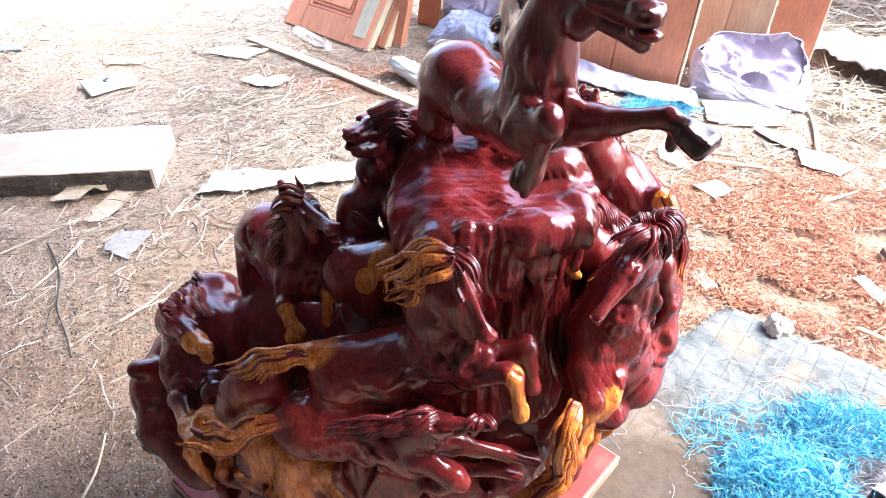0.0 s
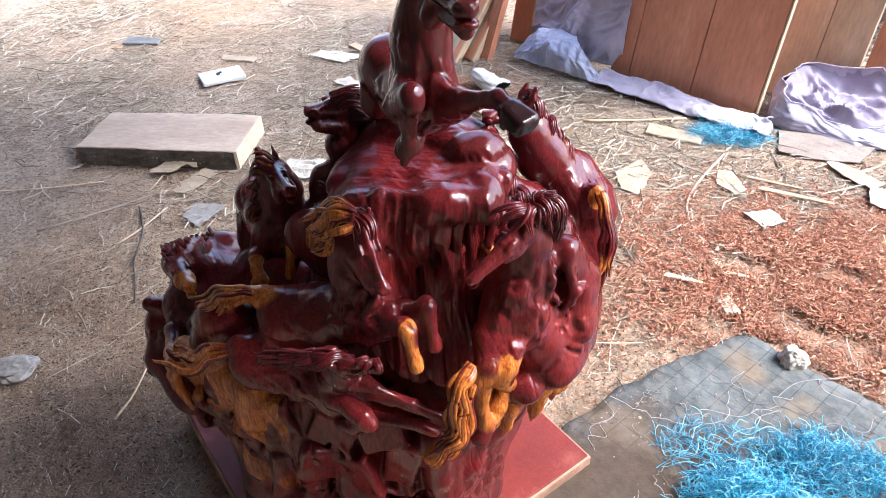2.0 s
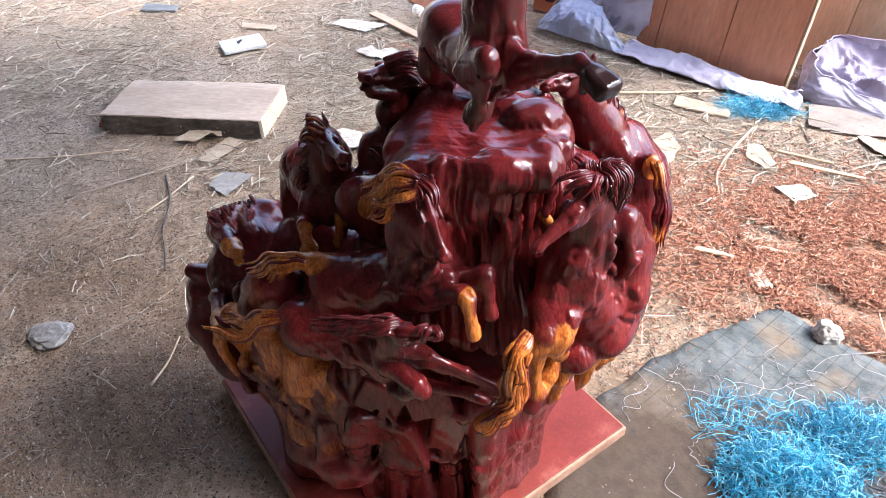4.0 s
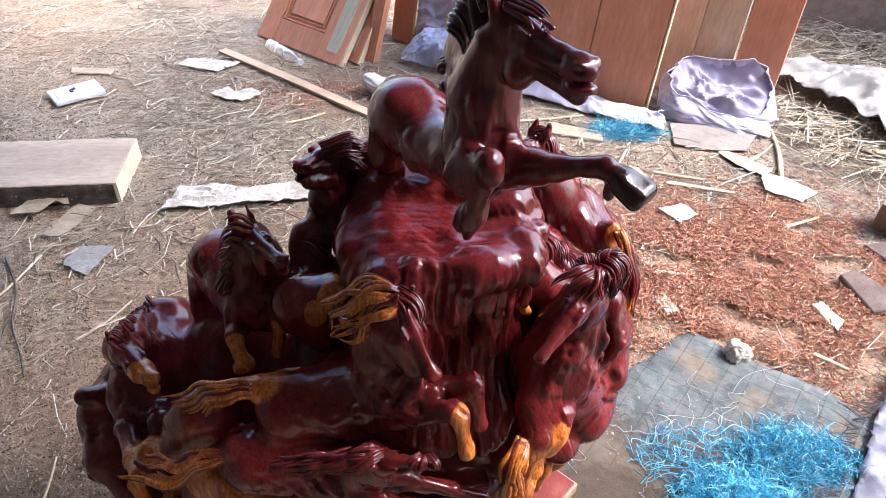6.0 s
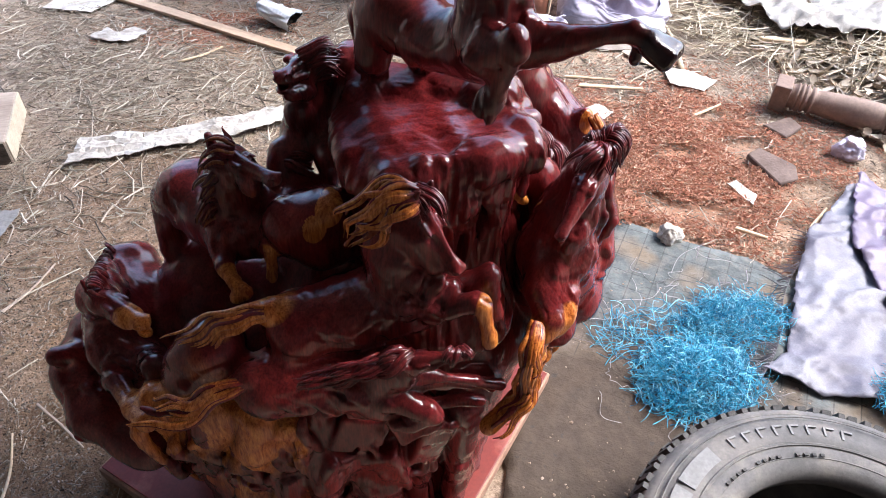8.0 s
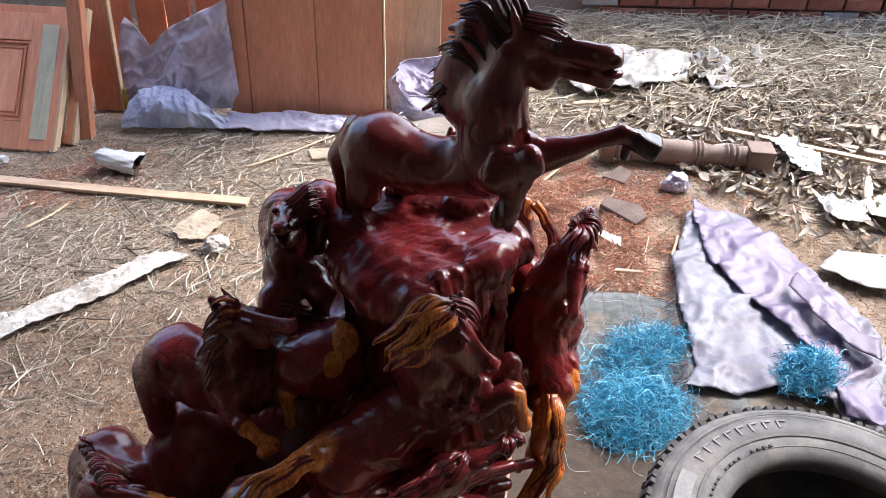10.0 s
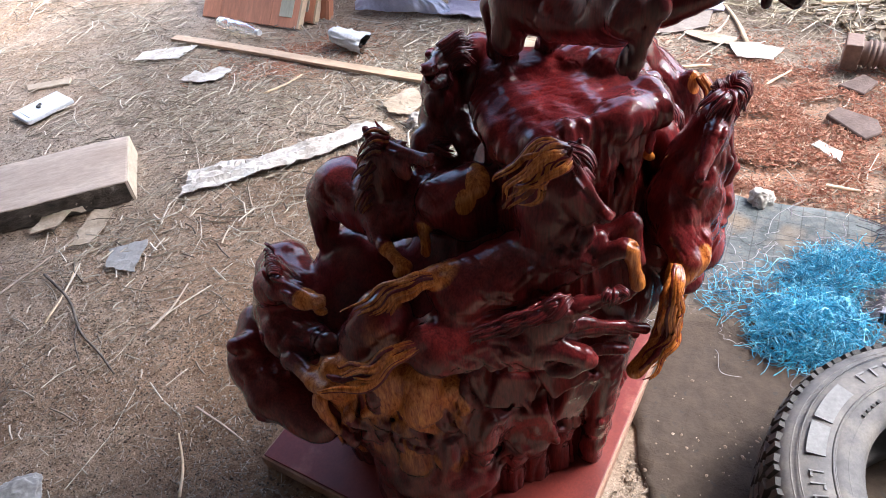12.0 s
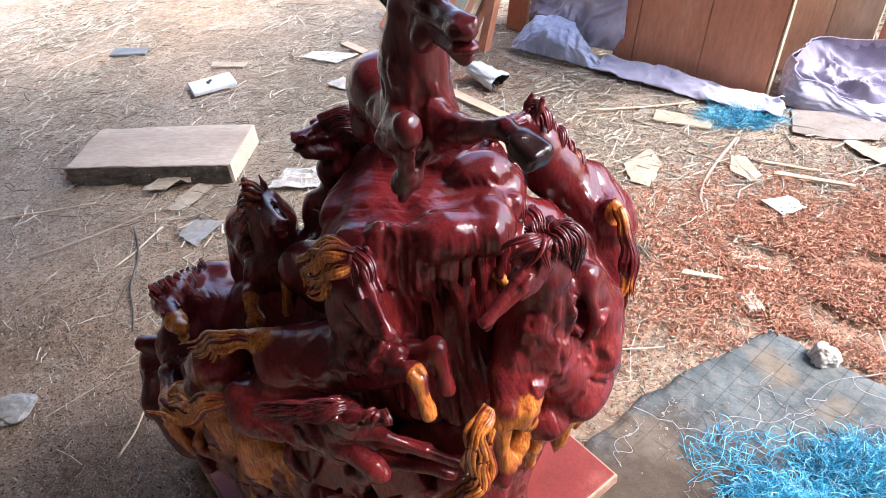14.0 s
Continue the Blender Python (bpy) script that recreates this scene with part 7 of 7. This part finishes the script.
for i, (x, y, a, l, w) in enumerate(((0.96, 2.02, -8, 0.13, 0.018), (0.77, 1.98, -12, 0.12, 0.022), (1.20, 2.52, -15, 0.26, 0.022), (1.14, 2.60, -18, 0.20, 0.014), (1.50, 2.30, 20, 0.16, 0.012), (1.55, 1.66, 35, 0.14, 0.014), (1.30, 1.64, -40, 0.10, 0.016))):
    c, s = math.cos(radians(a)), math.sin(radians(a))
    chip("wood_splinter", [(x + c * u * l / 2 - s * v * w / 2, y + s * u * l / 2 + c * v * w / 2) for u, v in ((-1, -1), (1, -0.5), (1, 0.6), (-0.9, 1))], M_RAWWOOD, "pale split wood splinter on shavings", "wood splinter", 0.010, "wood splinters", 0.008)


yard = random.Random(41)
for i in range(46):
    x, y = yard.uniform(1.95, 3.4), yard.uniform(1.1, 2.9)
    if x * BACK[0] + y * BACK[1] > 4.2 or math.hypot(x - 2.07, y - 2.07) < 0.34 or (x < 2.2 and y < 1.75):
        continue
    a, l, w = yard.uniform(0, 180), yard.uniform(0.07, 0.24), yard.uniform(0.014, 0.045)
    c, k = math.cos(radians(a)), math.sin(radians(a))
    chip("wood_offcut", [(x + c * u * l / 2 - k * v * w / 2, y + k * u * l / 2 + c * v * w / 2) for u, v in ((-1, -1), (0.3, -1.1), (1, -0.4), (0.9, 0.7), (-0.2, 1.0), (-0.9, 0.8))], (M_RAWWOOD, M_BEAM, M_CARD)[i % 3],
         ("pale split wood offcut among the leaves", "weathered wood offcut among the leaves", "flat brown bark strip among the leaves")[i % 3], "wood offcut", yard.uniform(0.006, 0.018), "wood offcuts", 0.018 + 0.02 * yard.random())


def white_case():
    t = empty("white_case", pose(-1.405, 3.245, 0.008, 0, 0, 38), "white plastic moulded panel with a dark clip, on straw", "plastic panel")
    part("shell", box_bm(0.215, 0.145, 0.022, 0.009, pose(0, 0, 0.011), 3), M_WHITE, t)
    part("inset", box_bm(0.17, 0.10, 0.004, 0.0015, pose(0, 0, 0.0225)), M_WHITE, t)
    part("clip", box_bm(0.030, 0.010, 0.010, 0.003, pose(-0.01, 0.005, 0.028, 0, 0, 30)), M_DARK, t, "dark clip")
    part("clip", box_bm(0.012, 0.022, 0.008, 0.002, pose(-0.018, -0.006, 0.027, 0, 0, 10)), M_DARK, t, "dark clip")


white_case()


def clear_plastic():
    m, N, L, P = nodes_of("clear_plastic")
    P.inputs["Base Color"].default_value = (0.86, 0.9, 0.92, 1)
    P.inputs["Roughness"].default_value = 0.22
    P.inputs["Transmission Weight"].default_value = 0.95
    P.inputs["IOR"].default_value = 1.2
    n = noise_tex(N, L, 60, 3, 0.6)
    bump(N, L, P, n, 0.12, 0.003)
    return m


M_CLEAR = clear_plastic()


def bottle():
    a, b = np.array([-0.635, 3.775, 0.036]), np.array([-0.425, 3.535, 0.036])
    t = empty("plastic_bottle", Matrix.Translation(a) @ Vector(b - a).to_track_quat("X", "Z").to_matrix().to_4x4(), "clear crushed plastic drink bottle lying by the doors", "bottle")
    prof = [(0, 0.012), (0.004, 0.026), (0.02, 0.031), (0.08, 0.032), (0.09, 0.029), (0.10, 0.032), (0.15, 0.032), (0.16, 0.030), (0.17, 0.032), (0.21, 0.030), (0.255, 0.016), (0.275, 0.012)]
    S, k = 22, len(prof)
    V = [(x, r * math.cos(2 * math.pi * i / S) * (1 + 0.1 * noise.noise(Vector((x * 30, i * 0.6, 2)))), r * math.sin(2 * math.pi * i / S)) for i in range(S) for x, r in prof]
    F = [(i * k + j, i * k + j + 1, ((i + 1) % S) * k + j + 1, ((i + 1) % S) * k + j) for i in range(S) for j in range(k - 1)]
    F += [tuple(i * k for i in range(S))]
    body = raw("body", V, F, M_CLEAR, t, smooth=True)
    body.visible_shadow = False
    v, f = tube([(0.272, 0, 0), (0.295, 0, 0)], [0.015, 0.015], 16)
    raw("cap", v.tolist(), f, M_WHITE, t, "white screw cap")


bottle()

# laths, twigs and single stout straws
def lath(a, b, w, t, z, label):
    a, b = np.array(a), np.array(b)
    L = np.linalg.norm(b - a)
    bm = box_bm(L, w, t, 0.002)
    bmesh.ops.subdivide_edges(bm, edges=[e for e in bm.edges if e.calc_length() > L * 0.8], cuts=12, use_grid_fill=True)
    for v in bm.verts:
        v.co.y += 0.004 * noise.noise(Vector((v.co.x * 3, 0, 1)))
        v.co.z += 0.005 * noise.noise(Vector((v.co.x * 2, 5, 1)))
    ob = part("long_lath", bm, M_LATH)
    m = (a + b) / 2
    ob.matrix_world = pose(m[0], m[1], z, 0, 0, math.degrees(math.atan2(b[1] - a[1], b[0] - a[0])))
    tagged(ob, label, "lath")


lath((-0.865, 3.740), (0.325, 2.735), 0.048, 0.014, 0.016, "long narrow raw wooden lath lying across the straw")
lath((2.40, 2.165), (2.76, 1.57), 0.030, 0.012, 0.045, "thin pale wooden lath over leaf litter")
rod("twig", [(0.985, 2.80), (0.87, 2.58), (0.812, 2.40), (0.835, 2.23), (0.90, 2.18), (0.955, 2.20)], 0.006, M_BEAM, "bent thin twig on the shavings", "twig", "twigs", 1, 6, 20)
rod("twig", [(-1.20, 2.10), (-1.10, 1.95), (-1.045, 1.80), (-0.975, 1.69), (-0.925, 1.60)], 0.0045, M_BARK, "thin dark twig on bare earth", "twig", "twigs", 1, 6, 18)
rod("twig", [(-1.06, 1.83), (-1.055, 1.76), (-1.03, 1.68)], 0.003, M_BARK, "short dark side twig on bare earth", "twig", "twigs", 1, 6, 10)
for i, (a, b, r) in enumerate((((-0.855, 1.72), (-0.735, 1.90), 0.0055), ((-1.16, 1.87), (-1.10, 2.12), 0.005), ((-0.535, 1.455), (-0.455, 1.500), 0.004), ((-0.70, 1.42), (-0.58, 1.28), 0.004), ((-0.73, 1.17), (-0.74, 1.35), 0.004),
                              ((1.55, 2.60), (1.66, 2.98), 0.012), ((1.45, 2.72), (1.62, 2.86), 0.007), ((-0.45, 3.0), (-0.28, 3.10), 0.008), ((0.42, 3.02), (0.86, 3.10), 0.008), ((-1.5, 1.9), (-1.05, 2.35), 0.005),
                              ((-1.9, 2.1), (-1.45, 2.25), 0.005), ((1.95, 2.45), (2.02, 2.75), 0.010), ((2.15, 1.72), (2.02, 2.05), 0.014), ((2.45, 1.45), (2.60, 1.85), 0.016))):
    mid = (np.array(a) + np.array(b)) / 2 + np.array([0.01, -0.008])
    rod("stout_straw", [a, mid, b], r, M_RAWWOOD if i % 3 else M_BEAM, "stout dry stalk lying on the floor", "stalk", "stout stalks", 0.7, 6, 8)


# ---- loose stuff without number ----
def ribbons(name, items, material, label, category, curl=0.0, cuts=4):
    """items: x, y, z, heading, length, width, pitch, bend; thin three-sided stalks joined into one mesh."""
    A = np.array(items, np.float32)
    n = len(A)
    u = np.linspace(-0.5, 0.5, cuts).astype(np.float32)
    x, y, z, hd, L, w, pt, bd = A.T
    ch, sh = np.cos(hd), np.sin(hd)
    s = L[:, None] * u[None]
    off = bd[:, None] * L[:, None] * (1 - 4 * u[None] ** 2)
    up = curl * L[:, None] * (4 * u[None] ** 2)
    cx = x[:, None] + s * ch[:, None] - off * sh[:, None]
    cy = y[:, None] + s * sh[:, None] + off * ch[:, None]
    cz = z[:, None] + s * pt[:, None] + up
    V = np.zeros((n, cuts, 3, 3), np.float32)
    for k, (sw, zz) in enumerate(((-0.5, 0.0), (0.5, 0.0), (0.0, 0.45))):
        V[:, :, k, 0] = cx - sh[:, None] * w[:, None] * sw
        V[:, :, k, 1] = cy + ch[:, None] * w[:, None] * sw
        V[:, :, k, 2] = cz + w[:, None] * zz
    one = []
    for i in range(cuts - 1):
        for a, b in ((1, 2), (2, 0)):
            one.append((i * 3 + a, (i + 1) * 3 + a, (i + 1) * 3 + b, i * 3 + b))
    F = (np.array(one)[None] + 3 * cuts * np.arange(n)[:, None, None]).reshape(-1, 4)
    ob = raw(name, V.reshape(-1, 3).tolist(), F.tolist(), material)
    return tagged(ob, label, category, kind="stuff")


R = random.Random(11)


def clear_of(x, y):
    """Keeps loose straw off the carving's board, the beam and the tyre."""
    if abs(x + 0.012) + abs(y - 1.222) < 0.55:
        return False
    if -1.64 < x < -0.95 and 2.38 < y < 2.74:
        return False
    return math.hypot(x - 0.805, y - 0.572) > 0.41


def on_sheet(x, y):
    return 0.30 < x < 1.35 and 0.3 < y < 1.75 and y < 0.92 + 0.93 * x and y < 2.75 - 0.98 * x


def straw_share(x, y):
    """How thickly straw lies: bare near the carving on one side, thick in the yard behind."""
    p = 0.38 + 1.1 * noise.noise(Vector((x * 0.9, y * 0.9, 20))) + 0.6 * noise.noise(Vector((x * 2.6, y * 2.6, 5)))
    k = np.interp(y, [0.2, 1.5, 2.0, 2.5, 3.2, 5.5], [0.05, 0.07, 0.28, 0.8, 1.0, 1.0])
    if x > 0.3:
        k = max(k, np.interp(y, [1.2, 1.8, 2.6], [0.25, 0.6, 1.0]))
    if on_sheet(x, y):
        k *= 0.06
    return k * min(1.0, max(0.10, p))


items, fine, crumbs, shav = [], [], [], []
while len(items) < 30000:
    x, y = R.uniform(-3.2, 3.6), R.uniform(0.2, 5.4)
    if R.random() > straw_share(x, y) or not clear_of(x, y):
        continue
    L = min(0.30, 0.022 + R.expovariate(20))
    items.append((x, y, max(0, ground_height(x, y)) + R.uniform(0, 0.012), R.gauss(0.1, 1.2), L, (0.0011 + 0.0042 * R.random() ** 1.8) * (1.3 if y > 2.0 else 1.0), R.gauss(0, 0.06), R.gauss(0, 0.09)))
while len(fine) < 125000:
    x, y = R.uniform(-2.8, 3.0), R.uniform(0.1, 4.6)
    if R.random() > 0.16 + straw_share(x, y) or not clear_of(x, y) or (on_sheet(x, y) and R.random() > 0.22):
        continue
    fine.append((x, y, max(0, ground_height(x, y)) + R.uniform(0, 0.006), R.uniform(0, 3.14), 0.005 + 0.030 * R.random() ** 2, R.uniform(0.0009, 0.0026), R.gauss(0, 0.08), R.gauss(0, 0.08)))
while len(crumbs) < 60000:
    x, y = R.uniform(-2.2, 2.6), R.uniform(0.1, 4.0)
    if not clear_of(x, y) or (on_sheet(x, y) and R.random() > 0.5) or (not (-1.3 < x < 0.4 and y < 1.9) and R.random() > 0.45):
        continue
    crumbs.append((x, y, max(0, ground_height(x, y)) + R.uniform(0, 0.003), R.uniform(0, 3.14), R.uniform(0.003, 0.009), R.uniform(0.002, 0.006), R.gauss(0, 0.1), 0))
while len(shav) < 30000:
    x, y = R.gauss(1.16, 0.36), R.gauss(2.06, 0.26)
    if R.random() < 0.08:
        x, y = R.gauss(-0.20, 0.22), R.gauss(3.30, 0.10)
    if not clear_of(x, y) or on_sheet(x, y) or R.random() > 0.55 + 1.3 * noise.noise(Vector((x * 7, y * 7, 31))):
        continue
    shav.append((x, y, max(0, ground_height(x, y)) + R.uniform(0.0, 0.022) * math.exp(-((x - 1.16) ** 2 + (y - 2.06) ** 2) * 2), R.uniform(0, 3.14), R.uniform(0.006, 0.028), R.uniform(0.0018, 0.0052), R.gauss(0, 0.18), R.gauss(0, 0.2)))
ribbons("straw", items, M_STRAW, "dry pale straw scattered over the floor", "straw", 0.0, 3)
ribbons("chaff", fine, M_CHAFF, "short broken straw and chaff on earth", "chaff", 0.0, 2)
ribbons("crumbs", crumbs, M_CRUMB, "dark crumbs of bark and soil", "debris", 0.0, 2)
ribbons("wood_shavings", shav, M_SHAVING, "red-brown curled wood shavings in a low spread", "wood shavings", 0.12, 3)


def clods():
    """Crumbled soil: small uneven lumps trodden over the bare floor."""
    rnd = np.random.RandomState(77)
    P = []
    while len(P) < 24000:
        x, y = rnd.uniform(-1.75, 1.5), rnd.uniform(0.45, 3.0)
        share = np.interp(y, [0.5, 1.9, 2.6, 3.0], [1.0, 0.9, 0.35, 0.1]) * (1.0 if x < 0.2 else 0.35) * max(0.15, 0.45 + noise.noise(Vector((x * 4, y * 4, 2))))
        if rnd.rand() > share or not clear_of(x, y) or (on_sheet(x, y) and rnd.rand() > 0.5):
            continue
        P.append((x, y, max(0, ground_height(x, y)) + (0.006 if on_sheet(x, y) else 0.0)))
    P = np.array(P)
    n = len(P)
    base = np.array([(1, 0, 0.2), (0.3, 0.95, 0.1), (-0.8, 0.6, 0.2), (-0.8, -0.6, 0.1), (0.3, -0.95, 0.2), (0.1, 0.05, 1.0)])
    size = 0.0014 + 0.0040 * rnd.rand(n) ** 2.5
    a = rnd.uniform(0, 6.28, n)
    B = base[None] * rnd.uniform(0.6, 1.3, (n, 6, 3))
    X = B[:, :, 0] * np.cos(a)[:, None] - B[:, :, 1] * np.sin(a)[:, None]
    Y = B[:, :, 0] * np.sin(a)[:, None] + B[:, :, 1] * np.cos(a)[:, None]
    V = np.stack([X, Y, B[:, :, 2] * 0.8], 2) * size[:, None, None] + P[:, None]
    one = np.array([(0, 1, 5), (1, 2, 5), (2, 3, 5), (3, 4, 5), (4, 0, 5)])
    F = (one[None] + 6 * np.arange(n)[:, None, None]).reshape(-1, 3)
    ob = raw("soil_clods", V.reshape(-1, 3).tolist(), F.tolist(), M_CLOD)
    tagged(ob, "crumbled brown soil trodden over the floor", "soil", kind="stuff")


clods()


def straw_bank():
    """The thick bank of straw against the wall at the back."""
    X, Y = np.arange(1.5, 6.2, 0.06), np.arange(1.0, 5.6, 0.06)

    def h(x, y):
        d = x * BACK[0] + y * BACK[1]
        k = np.interp(d, [3.25, 3.9, 4.6], [0, 0.06, 0.09]) * np.interp(x, [1.7, 2.3], [0, 1])
        return k * (1 + 0.5 * noise.noise(Vector((x * 2.5, y * 2.5, 2))))
    V = [(x, y, h(x, y) + ground_height(x, y) - (0.012 if h(x, y) < 0.01 else 0)) for y in Y for x in X]
    w = len(X)
    F = [(j * w + i, j * w + i + 1, (j + 1) * w + i + 1, (j + 1) * w + i) for j in range(len(Y) - 1) for i in range(w - 1)]
    F = [f for f in F if max(h(V[i][0], V[i][1]) for i in f) > 0.004 and V[f[0]][0] * BACK[0] + V[f[0]][1] * BACK[1] < 4.56]
    ob = raw("straw_bank", V, F, M_EARTH, smooth=True)
    tagged(ob, "low bank of earth and rotting straw against the wall", "straw bank", kind="structure")
    out = []
    while len(out) < 13000:
        x, y = R.uniform(1.7, 5.2), R.uniform(1.3, 4.6)
        d = x * BACK[0] + y * BACK[1]
        q = min(1, max(0, ((x - 1.9) * 0.85 - (y - 3.4) * 0.65) / 1.145))
        if math.hypot(x - 1.9 - 0.85 * q, y - 3.4 + 0.65 * q) < 0.24 and R.random() > 0.06:
            continue
        if not 3.2 < d < 4.55 or R.random() > np.interp(d, [3.2, 3.7], [0.3, 1]):
            continue
        out.append((x, y, h(x, y) + max(0, ground_height(x, y)) + R.uniform(0.0, 0.05), R.gauss(0.2, 0.8), min(0.5, 0.05 + R.expovariate(9)), R.uniform(0.002, 0.0065), R.gauss(0, 0.15), R.gauss(0, 0.14)))
    ribbons("bank_straw", out, M_BANK, "long pale straw heaped on the bank", "straw", 0.0, 3)
    v, f, o = [], [], 0
    for _ in range(2300):
        x, y = R.gauss(2.60, 0.46), R.gauss(2.10, 0.46)
        if x < 1.98 or not clear_of(x, y):
            continue
        z = max(0, ground_height(x, y)) + h(x, y) + R.uniform(0.004, 0.035)
        m = pose(x, y, z, R.gauss(0, 28), R.gauss(0, 28), R.uniform(0, 360))
        L, wd, cu = R.uniform(0.032, 0.105), R.uniform(0.010, 0.036), R.uniform(0.05, 0.45)
        for i, (a, b) in enumerate(((-0.5, 0.05), (-0.25, 0.8), (0.1, 1.0), (0.35, 0.6), (0.5, 0.05))):
            for s in (-0.5, 0, 0.5):
                v.append(m @ Vector((a * L, s * b * wd, abs(s) * 2 * cu * wd + a * a * cu * L)))
        for i in range(4):
            for s in (0, 1):
                f.append((o + i * 3 + s, o + i * 3 + s + 1, o + i * 3 + s + 4, o + i * 3 + s + 3))
        o += 15
    ob = raw("dead_leaves", v, f, M_LEAF, smooth=True)
    tagged(ob, "curled dead leaves and husks littering the yard", "leaves", kind="stuff")


straw_bank()


def fibre_clump(name, at, size, count, seed, label, turns=2.5, r=0.0008, lift=0.0):
    """A springy tangle of thin fibres."""
    rnd = random.Random(seed)
    pieces = []
    for _ in range(count):
        a, q = rnd.uniform(0, 6.28), math.sqrt(rnd.random())
        c = np.array([math.cos(a) * q * size[0], math.sin(a) * q * size[1], (1 - q * q) * size[2] * rnd.random()])
        d = np.array([rnd.gauss(0, 1), rnd.gauss(0, 1), rnd.gauss(0, 0.35)])
        d /= np.linalg.norm(d)
        e = np.array([-d[1], d[0], 0.3])
        L = rnd.uniform(0.05, 0.13)
        t = np.linspace(-0.5, 0.5, 11)
        ph, am, fr = rnd.uniform(0, 6.28), rnd.uniform(0.008, 0.020), rnd.uniform(0.6, turns)
        path = c + d * (L * t)[:, None] + e * (am * np.sin(fr * 6.28 * t + ph))[:, None] + np.array([0, 0, 1]) * (am * np.cos(fr * 6.28 * t + ph))[:, None]
        path[:, 2] = np.maximum(path[:, 2], 0.002)
        pieces.append(tube(path, np.full(11, r * rnd.uniform(0.7, 1.3)), 3))
    V, F = gather(pieces)
    ob = raw(name, V.tolist(), F, M_FIBRE)
    ob.location = (at[0], at[1], (0.010 if on_sheet(*at) else max(0, ground_height(*at)) + 0.004) + lift)
    tagged(ob, label, "fibre tangle", kind="stuff")


fibre_clump("blue_fibre", (0.870, 1.165), (0.155, 0.115, 0.085), 720, 31, "springy tangle of blue plastic fibre on the sheet")
fibre_clump("blue_fibre", (1.060, 1.330), (0.150, 0.085, 0.065), 430, 32, "springy tangle of blue plastic fibre on the sheet")
fibre_clump("blue_fibre", (1.375, 1.000), (0.085, 0.055, 0.085), 640, 33, "blue plastic fibre spilling over the lavender cloth", lift=0.030)
fibre_clump("blue_fibre", (1.020, 2.960), (0.170, 0.075, 0.030), 520, 34, "thin pale blue fibre before the panel", 1.5)
fibre_clump("blue_fibre", (0.830, 1.330), (0.160, 0.090, 0.010), 150, 35, "few loose blue fibres strayed over the sheet", 1.2)


def threads():
    """Frayed fringe of the cloth and loose threads on the grey sheet."""
    rnd = random.Random(9)
    pieces = []
    edge = spline([(1.50, 1.585, 0.03), (1.27, 1.405, 0.03), (1.13, 1.225, 0.03), (1.03, 1.135, 0.025)], 170)
    for p in edge:
        d = np.array([-0.60, 0.55, 0]) + np.array([rnd.gauss(0, 0.5), rnd.gauss(0, 0.5), rnd.gauss(0, 0.3)])
        t = np.linspace(0, 1, 6)
        path = p + d * (rnd.uniform(0.02, 0.055) * t)[:, None] + np.array([0, 0, -0.022]) * (t ** 2)[:, None]
        pieces.append(tube(path, np.full(6, 0.0013), 3))
    V, F = gather(pieces)
    ob = raw("frayed_threads", V.tolist(), F, M_THREAD)
    tagged(ob, "frayed threads along the torn cloth edge", "thread", kind="stuff")
    pieces = []
    for pts in (((0.55, 1.46), (0.70, 1.40), (0.83, 1.43), (0.86, 1.53)), ((0.72, 1.30), (0.66, 1.22), (0.74, 1.14)), ((0.90, 1.47), (1.0, 1.40), (1.04, 1.43)),
                ((0.75, 1.45), (0.66, 1.50), (0.62, 1.44))):
        path = spline([(x, y, 0.012) for x, y in pts], 26)
        path[:, :2] += 0.004 * np.array([[rnd.gauss(0, 1), rnd.gauss(0, 1)] for _ in range(26)])
        pieces.append(tube(path, np.full(26, 0.0008), 3))
    for _ in range(38):
        x, y, a = rnd.uniform(0.50, 1.15), rnd.uniform(1.05, 1.62), rnd.uniform(0, 6.28)
        if not on_sheet(x, y):
            continue
        L, w = rnd.uniform(0.06, 0.22), rnd.uniform(0.006, 0.03)
        u, ph = np.linspace(-0.5, 0.5, 16), rnd.uniform(0, 6.28)
        o = w * np.sin(u * rnd.uniform(4, 11) + ph)
        pieces.append(tube(np.stack([x + L * u * math.cos(a) - o * math.sin(a), y + L * u * math.sin(a) + o * math.cos(a), np.full(16, 0.011)], 1), np.full(16, 0.0007), 3))
    V, F = gather(pieces)
    ob = raw("loose_threads", V.tolist(), F, M_THREAD)
    tagged(ob, "loose pale threads lying on the grey sheet", "thread", kind="stuff")


threads()
